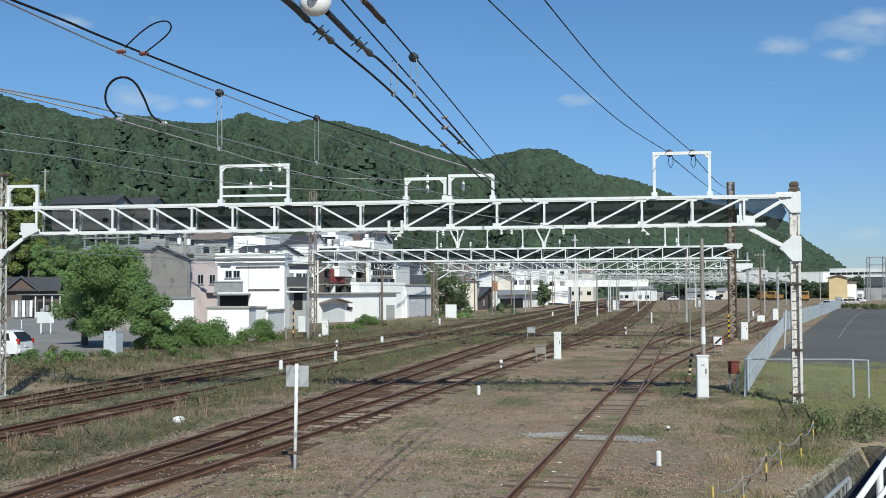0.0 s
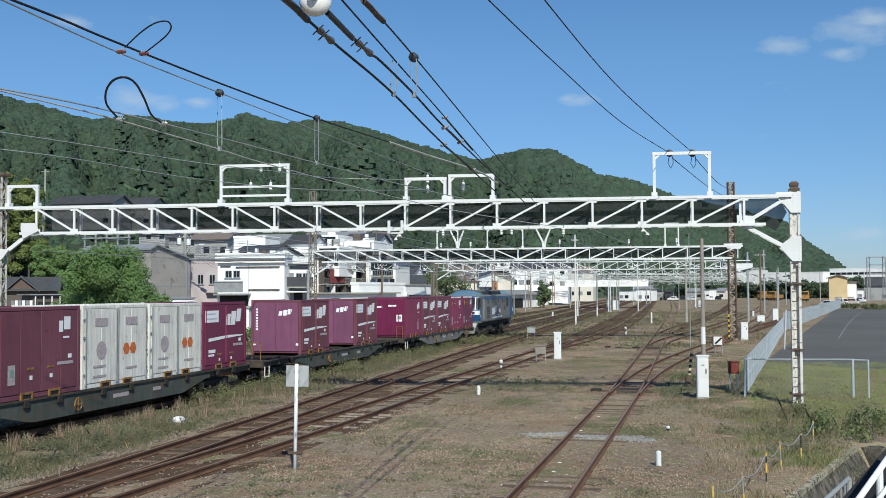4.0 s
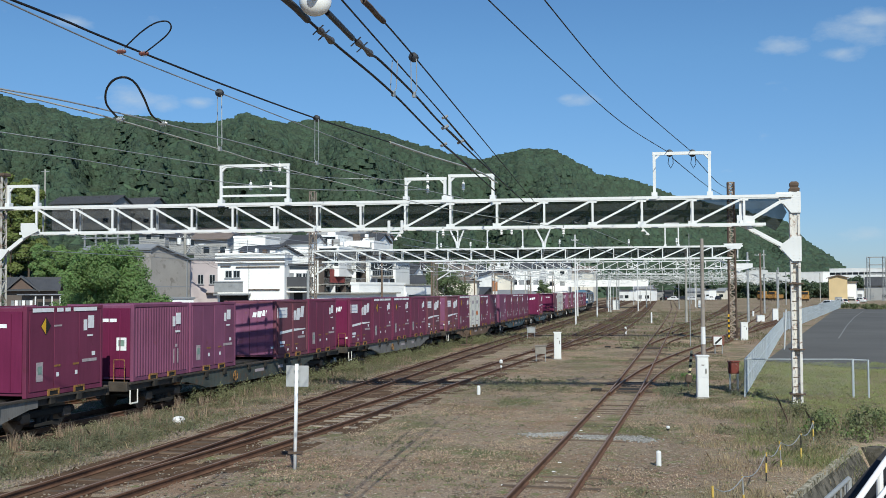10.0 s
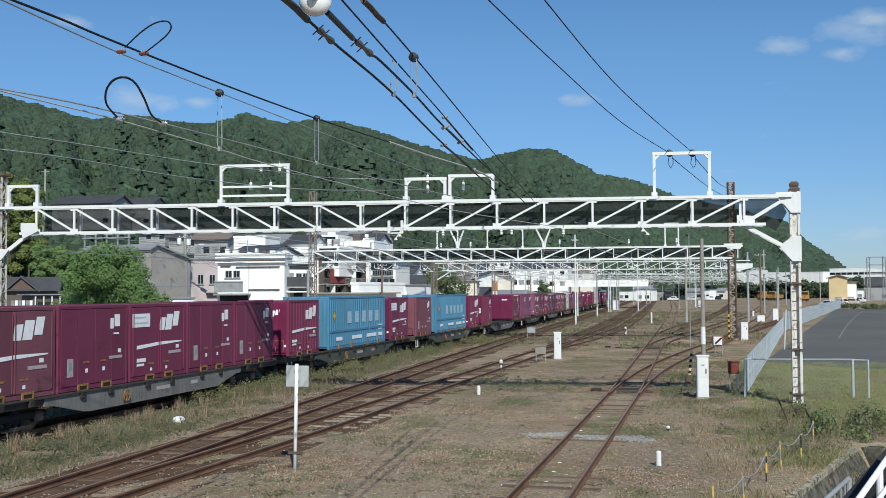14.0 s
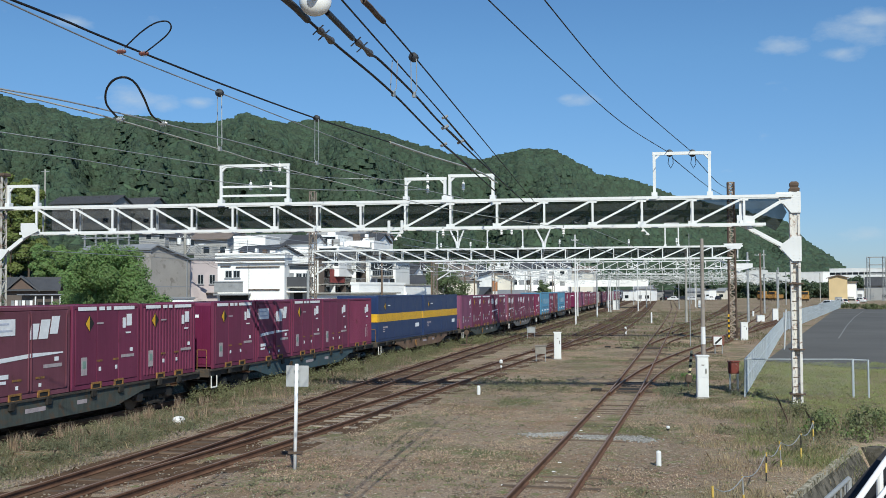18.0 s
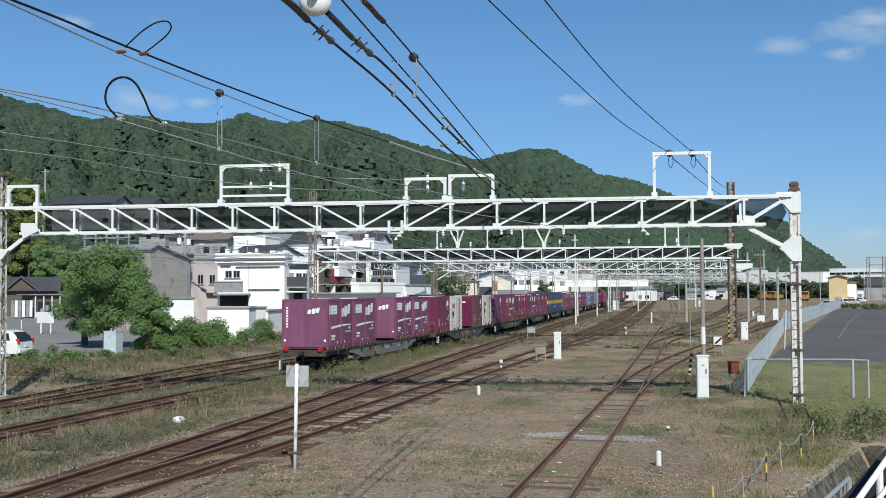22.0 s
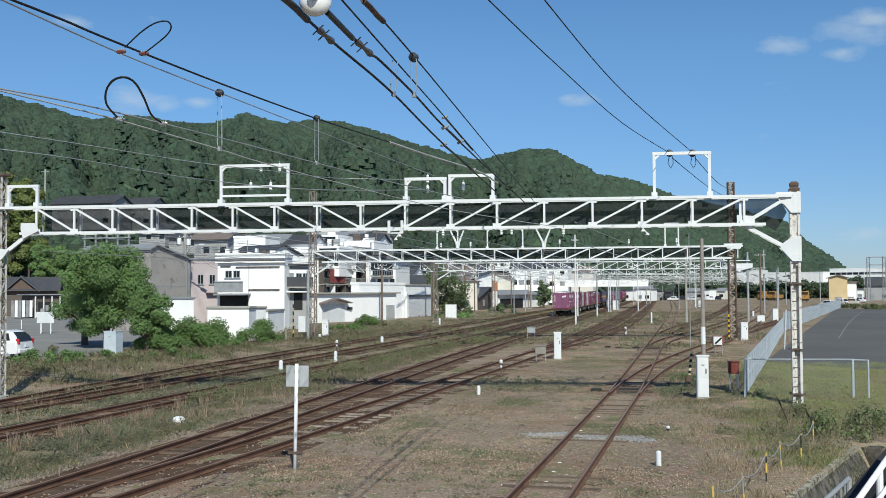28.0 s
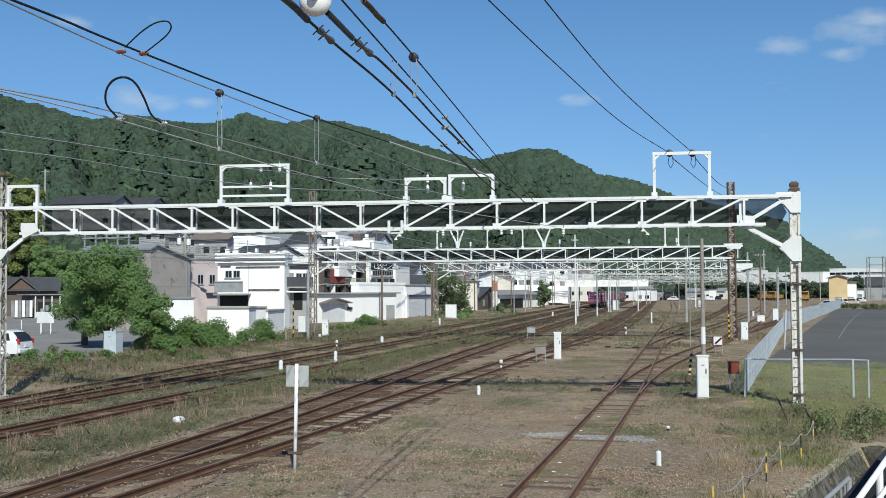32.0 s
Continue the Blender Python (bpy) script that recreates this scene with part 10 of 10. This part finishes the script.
def build_grass():
    rng = np.random.default_rng(17)
    mat_olive = leaf_mat("dull_olive_weeds", (0.20, 0.195, 0.112), 0.5, 0.4)
    mat_dark = leaf_mat("grey_green_weeds", (0.145, 0.155, 0.088), 0.45, 0.35)
    allt = (("B", 0.75), ("A2", 0.7), ("A1", 0.7), ("D1", 0.75), ("D2", 0.75), ("S", 0.6))
    wide = (("B", 1.5), ("D1", 1.6), ("D2", 1.6), ("S", 1.0), ("A2", 1.2))
    def on_track(key, n, y0, y1):
        out = []
        for x, y, z in scatter(rng, n, -0.62, 0.62, y0, y1):
            x += lerp_rows(TRACKS[key], y)
            if noise.noise(Vector((x * 0.5, y * 0.3, 9.0))) > -0.25:
                out.append((x, y, GROUND + 0.02))
        return out
    sets = [
        ("track_growth", "brown dry growth between the rails of the far track", BRUSH, on_track("A1", 450, 20, 90), 0.06, 0.24, 0.007, 9, 0.09),
        ("track_growth", "dry grass between the rails of the weed-grown track", BRUSH, on_track("A2", 260, 20, 90), 0.05, 0.20, 0.006, 8, 0.09),
        ("track_growth", "olive weeds between the rails of the weed-grown track", WEED, on_track("A2", 240, 20, 90), 0.05, 0.20, 0.006, 9, 0.09),
        ("dry_stalks", "brown seed stalks standing beside the train's track", SEED, scatter(rng, 260, -18.1, -15.4, 20, 60, 0.6, 0.05, (("D1", 1.7),)), 0.15, 0.5, 0.008, 6, 0.07, 0.25),
        ("dry_stalks", "brown seed stalks along the weed-grown tracks", SEED, scatter(rng, 200, -30.0, -20.5, 26, 75, 0.6, 0.0), 0.15, 0.45, 0.007, 6, 0.1, 0.3),
        ("ditch_stalks", "thin brown weed stalks above the ditch", SEED, scatter(rng, 130, 1.6, 5.2, 29.5, 35, 0.5, -0.3), 0.3, 0.85, 0.004, 3, 0.25, 0.25),
        ("weed_strip", "green weeds growing between the tracks", WEED, scatter(rng, 1900, -18.2, -14.4, 20, 110, 0.35, 0.0, wide), 0.03, 0.17, 0.005, 12, 0.2),
        ("weed_strip", "green weeds growing along the far tracks", WEED, scatter(rng, 800, -30, -20.2, 26, 110, 0.4, 0.0, allt), 0.05, 0.22, 0.007, 9, 0.18),
        ("dry_grass", "dry straw-coloured grass along the far tracks", STRAW, scatter(rng, 380, -31, -14, 20, 120, 0.3, -0.15, (("B", 1.6), ("A2", 0.9), ("A1", 0.9), ("D1", 1.2))), 0.05, 0.22, 0.008, 8, 0.17),
        ("dry_grass", "sparse dry grass on the yard ground", STRAW, scatter(rng, 2600, -9.6, 3.5, 15, 75, 0.45, -0.05, (("S", 0.62), ("D2", 0.8))), 0.02, 0.07, 0.0045, 8, 0.2),
        ("low_weeds", "sparse low green weeds on the yard ground", WEED, scatter(rng, 1500, -9.6, 3.0, 15, 75, 0.5, 0.12, (("S", 0.4), ("D2", 0.8))), 0.02, 0.08, 0.008, 8, 0.15),
        ("green_verge", "yellow-green grass in the fenced corner", LAWN, scatter(rng, 4600, 1.4, 12, 34, 60, 0, 0), 0.03, 0.12, 0.006, 9, 0.28),
        ("green_verge", "green grass beside the siding", WEED, scatter(rng, 1200, -2.0, 3.2, 34, 60, 0.4, 0.0), 0.03, 0.12, 0.008, 9, 0.2),
        ("tall_weeds", "rank yellow-green weeds above the ditch", LAWN, scatter(rng, 1000, 0.9, 4.4, 25, 36, 0.6, -0.1), 0.04, 0.2, 0.0035, 12, 0.16),
        ("dry_weeds", "dry rank grass above the ditch", STRAW, scatter(rng, 1000, -0.4, 3.4, 19, 37, 0.5, 0.0), 0.04, 0.2, 0.0035, 11, 0.18),
        ("bank_growth", "brown and green growth on the bank by the street", BRUSH, scatter(rng, 1900, -38, -27.3, 34, 110, 0.3, -0.2), 0.1, 0.35, 0.010, 9, 0.25),
        ("bank_weeds", "green growth on the bank by the street", WEED, scatter(rng, 1300, -40, -28, 40, 120, 0.25, 0.0), 0.1, 0.4, 0.012, 9, 0.25),
        ("far_fringe", "dry grass fringe between the far tracks", BRUSH, scatter(rng, 1500, -34, 6, 75, 190, 0.2, -0.1), 0.08, 0.3, 0.02, 9, 0.4),
        ("far_fringe", "green weed fringe between the far tracks", WEED, scatter(rng, 1300, -34, 6, 75, 190, 0.2, 0.05), 0.08, 0.35, 0.02, 9, 0.4),
    ]
    for name, label, material, pts, a, b, w, per, spread, *bent in sets:
        v, f = blades(rng, pts, a, b, w, per, spread, *bent)
        big_mesh(name, v, f, material, label, "grass")
    # leafy ground cover
    for name, label, material, pts, r, hgt, per, leaf in (
            ("verge_weeds", "dull grey-green weeds over the rail of the train's track", mat_dark, scatter(rng, 300, -17.9, -15.0, 19, 30, 0.6, 0.0, (("D1", 2.2),)), 0.24, 0.26, 60, 0.024),
            ("verge_weeds", "dull olive weeds beside the train's track", mat_olive, scatter(rng, 560, -17.9, -15.0, 22, 70, 0.55, 0.0, (("D1", 2.1),)), 0.26, 0.22, 50, 0.026),
            ("verge_weeds", "brown dead growth among the weeds of the verge", BRUSH, scatter(rng, 420, -18.0, -14.8, 19, 70, 0.5, -0.1, (("D1", 1.7),)), 0.25, 0.24, 44, 0.022),
            ("verge_weeds", "grey-green weeds beside the main line", mat_dark, scatter(rng, 500, -18.4, -14.6, 19, 60, 0.5, -0.1, wide), 0.22, 0.12, 28, 0.028),
            ("dry_mats", "pinkish-brown matted dead growth on the yard ground", leaf_mat("matted_dead_growth", (0.40, 0.30, 0.215), 0.5, 0.3), scatter(rng, 1100, -9.8, 3.0, 15, 85, 0.28, 0.04, (("S", 0.5), ("D2", 1.0))), 0.5, 0.05, 60, 0.021),
            ("low_weeds", "grey-green weeds in the shade of the gantry", mat_olive, scatter(rng, 42, -9.9, -5.0, 41.0, 46.0), 0.45, 0.28, 60, 0.035),
            ("low_weeds", "grey-green weeds beside the switch", mat_dark, scatter(rng, 34, -1.9, 0.4, 40, 46), 0.4, 0.22, 60, 0.035),
            ("green_verge", "soft yellow-green growth in the fenced corner", LAWN, scatter(rng, 1700, 1.5, 12, 33, 60), 0.45, 0.14, 38, 0.027),
            ("verge_weeds", "tall green weeds standing against the train's track", WEED, scatter(rng, 420, -18.25, -16.9, 34, 84, 0.5, -0.15), 0.3, 0.62, 80, 0.034),
            ("low_weeds", "green leafy weeds beside the siding", mat_olive, scatter(rng, 330, -2.3, 3.0, 30, 62, 0.35, 0.08, (("S", 0.9), ("T", 0.9))), 0.3, 0.12, 34, 0.03),
            ("low_weeds", "scattered dull weeds on the yard ground", mat_olive, scatter(rng, 420, -10.0, 1.5, 18, 75, 0.3, 0.14, (("S", 0.4), ("D2", 1.2))), 0.3, 0.08, 26, 0.03),
            ("ditch_weeds", "tangled weeds above the ditch", mat_olive, scatter(rng, 220, 1.7, 5.4, 27, 36, 0.5, -0.2), 0.3, 0.4, 40, 0.026),
            ("bank_weeds", "dull green weeds before the workshop", mat_olive, scatter(rng, 330, -43, -31.5, 92, 190, 0.1, -0.3), 0.9, 0.4, 40, 0.07),
            ("bank_weeds", "grey-green weeds between the train's track and the weed-grown one", mat_dark, scatter(rng, 420, -22.2, -20.0, 20, 52), 0.3, 0.16, 50, 0.028),
            ("far_weeds", "olive weed patches among the far tracks", mat_olive, scatter(rng, 170, -32, 1, 72, 200, 0.12, 0.1, (("D1", 1.3), ("D2", 1.3), ("B", 1.2), ("S", 0.9), ("A2", 1.0))), 0.8, 0.2, 34, 0.09),
            ("far_weeds", "brown growth patches among the far tracks", BRUSH, scatter(rng, 150, -32, 1, 72, 220, 0.15, 0.1, (("D1", 1.3), ("D2", 1.3), ("B", 1.2), ("S", 0.9), ("A2", 1.0))), 0.8, 0.2, 34, 0.09),
            ("bank_weeds", "rank weeds between the weed-grown tracks", mat_olive, scatter(rng, 700, -31, -20, 28, 100, 0.3, -0.05, (("A2", 0.5),)), 0.35, 0.2, 30, 0.04)):
        v, f = leafy(rng, pts, r, hgt, per, leaf)
        big_mesh(name, v, f, material, label, "weeds")
    # feathery plumes beside the train's track
    plume_at = [(-17.26, 27.50), (-17.05, 28.88), (-17.35, 29.97), (-18.0, 33.09), (-17.10, 33.29), (-17.38, 24.04), (-17.08, 23.12), (-17.6, 25.9)]
    for x, y in plume_at:
        pts = [(x + rng.normal(0, 0.10), y + rng.normal(0, 0.15), GROUND) for _ in range(4)]
        v, f = blades(rng, pts, 0.1, 0.5, 0.007, 22, 0.06, 0.25)
        big_mesh("plume_grass", v, f, SEED, "tuft of tall pale plume grass beside the rail", "grass")


build_grass()


def gravel(heaps=False):
    """Loose stones along the main line, or grey heaps across the siding."""
    rng = np.random.default_rng(24 if heaps else 23)
    spots = []
    if heaps:
        for cx, cy, rx in ((-4.37, 28.79, 0.28), (-3.87, 29.13, 0.22), (-3.05, 28.75, 0.3), (-2.16, 28.82, 0.28), (-1.81, 28.56, 0.22)):
            for _ in range(420):
                spots.append((cx + rng.normal(0, rx), cy + rng.normal(0, 0.2)))
        return stones(rng, spots, 0.008, 0.026, leaf_mat("grey_crushed_stone", (0.30, 0.295, 0.28), 0.5, 0.0), "grey_gravel", "heap of grey crushed stone across the siding")
    for _ in range(1800):
        y = 16 + 40 * rng.random() ** 1.5
        k = rng.choice(["D1", "D2", "S"], p=[0.4, 0.45, 0.15])
        x = lerp_rows(TRACKS[k], y) + rng.normal(0, 0.75)
        spots.append((x, y))
    for _ in range(2600):
        y = 17 + 40 * rng.random() ** 1.4
        spots.append((lerp_rows(TRACKS["D1"], y) - 1.35 - abs(rng.normal(0, 0.55)), y))
    for _ in range(2400):
        spots.append((rng.uniform(-11, 2.5), 15.5 + 32 * rng.random() ** 1.6))
    stones(rng, spots, 0.008, 0.024, leaf_mat("loose_ballast_stones", (0.205, 0.168, 0.132), 0.6, 0.0), "loose_ballast", "loose pale ballast stones between the rails")


def stones(rng, spots, lo, hi, material, name, label):
    cube = np.array([(x, y, z) for z in (-1, 1) for y in (-1, 1) for x in (-1, 1)], dtype=float)
    cf = np.array([(0, 2, 3, 1), (4, 5, 7, 6), (0, 1, 5, 4), (2, 6, 7, 3), (0, 4, 6, 2), (1, 3, 7, 5)])
    vs, fs = [], []
    for i, (x, y) in enumerate(spots):
        s = rng.uniform(lo, hi, 3)
        a = rng.uniform(0, math.pi)
        v = cube * (1 + rng.normal(0, 0.25, (8, 3))) * s
        c, d = math.cos(a), math.sin(a)
        v = np.column_stack([v[:, 0] * c - v[:, 1] * d + x, v[:, 0] * d + v[:, 1] * c + y, v[:, 2] + relief(x, y) + 0.012])
        vs.append(v)
        fs.append(cf + i * 8)
    big_mesh(name, np.concatenate(vs), np.concatenate(fs), material, label, "gravel")


gravel()
gravel(True)
for x, y in ((-4.06, 33.05), (-3.53, 30.04), (-3.37, 24.37), (-3.33, 23.14), (-3.32, 21.88), (-4.13, 21.31), (-4.25, 35.24), (-3.36, 33.50)):
    tagged(part("white_chip", Form().box(x - 0.045, x + 0.045, y - 0.025, y + 0.025, GROUND, GROUND + 0.025, 0.01), WHITE), "small white stone chip lying in the gravel", "stone", "white chips")


def litter(name, label, n, col, seed, size):
    """Flat scraps lying on the yard ground."""
    rng = np.random.default_rng(seed)
    xy = np.column_stack([rng.uniform(-11.5, 3.0, n), 15.5 + 45 * rng.random(n) ** 1.6])
    z = np.array([relief(x, y) for x, y in xy]) + 0.012
    c = np.column_stack([xy, z])[:, None, :]
    a = rng.uniform(0, 2 * math.pi, n)
    u = np.column_stack([np.cos(a), np.sin(a), rng.normal(0, 0.12, n)]) * (size * rng.uniform(0.5, 1.4, n))[:, None]
    v = np.column_stack([-np.sin(a), np.cos(a), rng.normal(0, 0.12, n)]) * (size * rng.uniform(0.3, 0.9, n))[:, None]
    q = np.stack([c[:, 0] - u, c[:, 0] + v, c[:, 0] + u, c[:, 0] - v], 1).reshape(-1, 3)
    big_mesh(name, q, np.arange(n * 4).reshape(-1, 4), leaf_mat(name + "_scraps", col, 0.5, 0.2), label, "litter")


litter("dead_leaves", "brown dead leaves scattered on the yard ground", 5000, (0.32, 0.21, 0.14), 31, 0.036)
litter("creeping_weeds", "small flat green weeds on the yard ground", 3600, (0.21, 0.215, 0.11), 32, 0.045)
litter("pale_scraps", "pale grass scraps on the yard ground", 2600, (0.52, 0.45, 0.34), 33, 0.035)

motions()
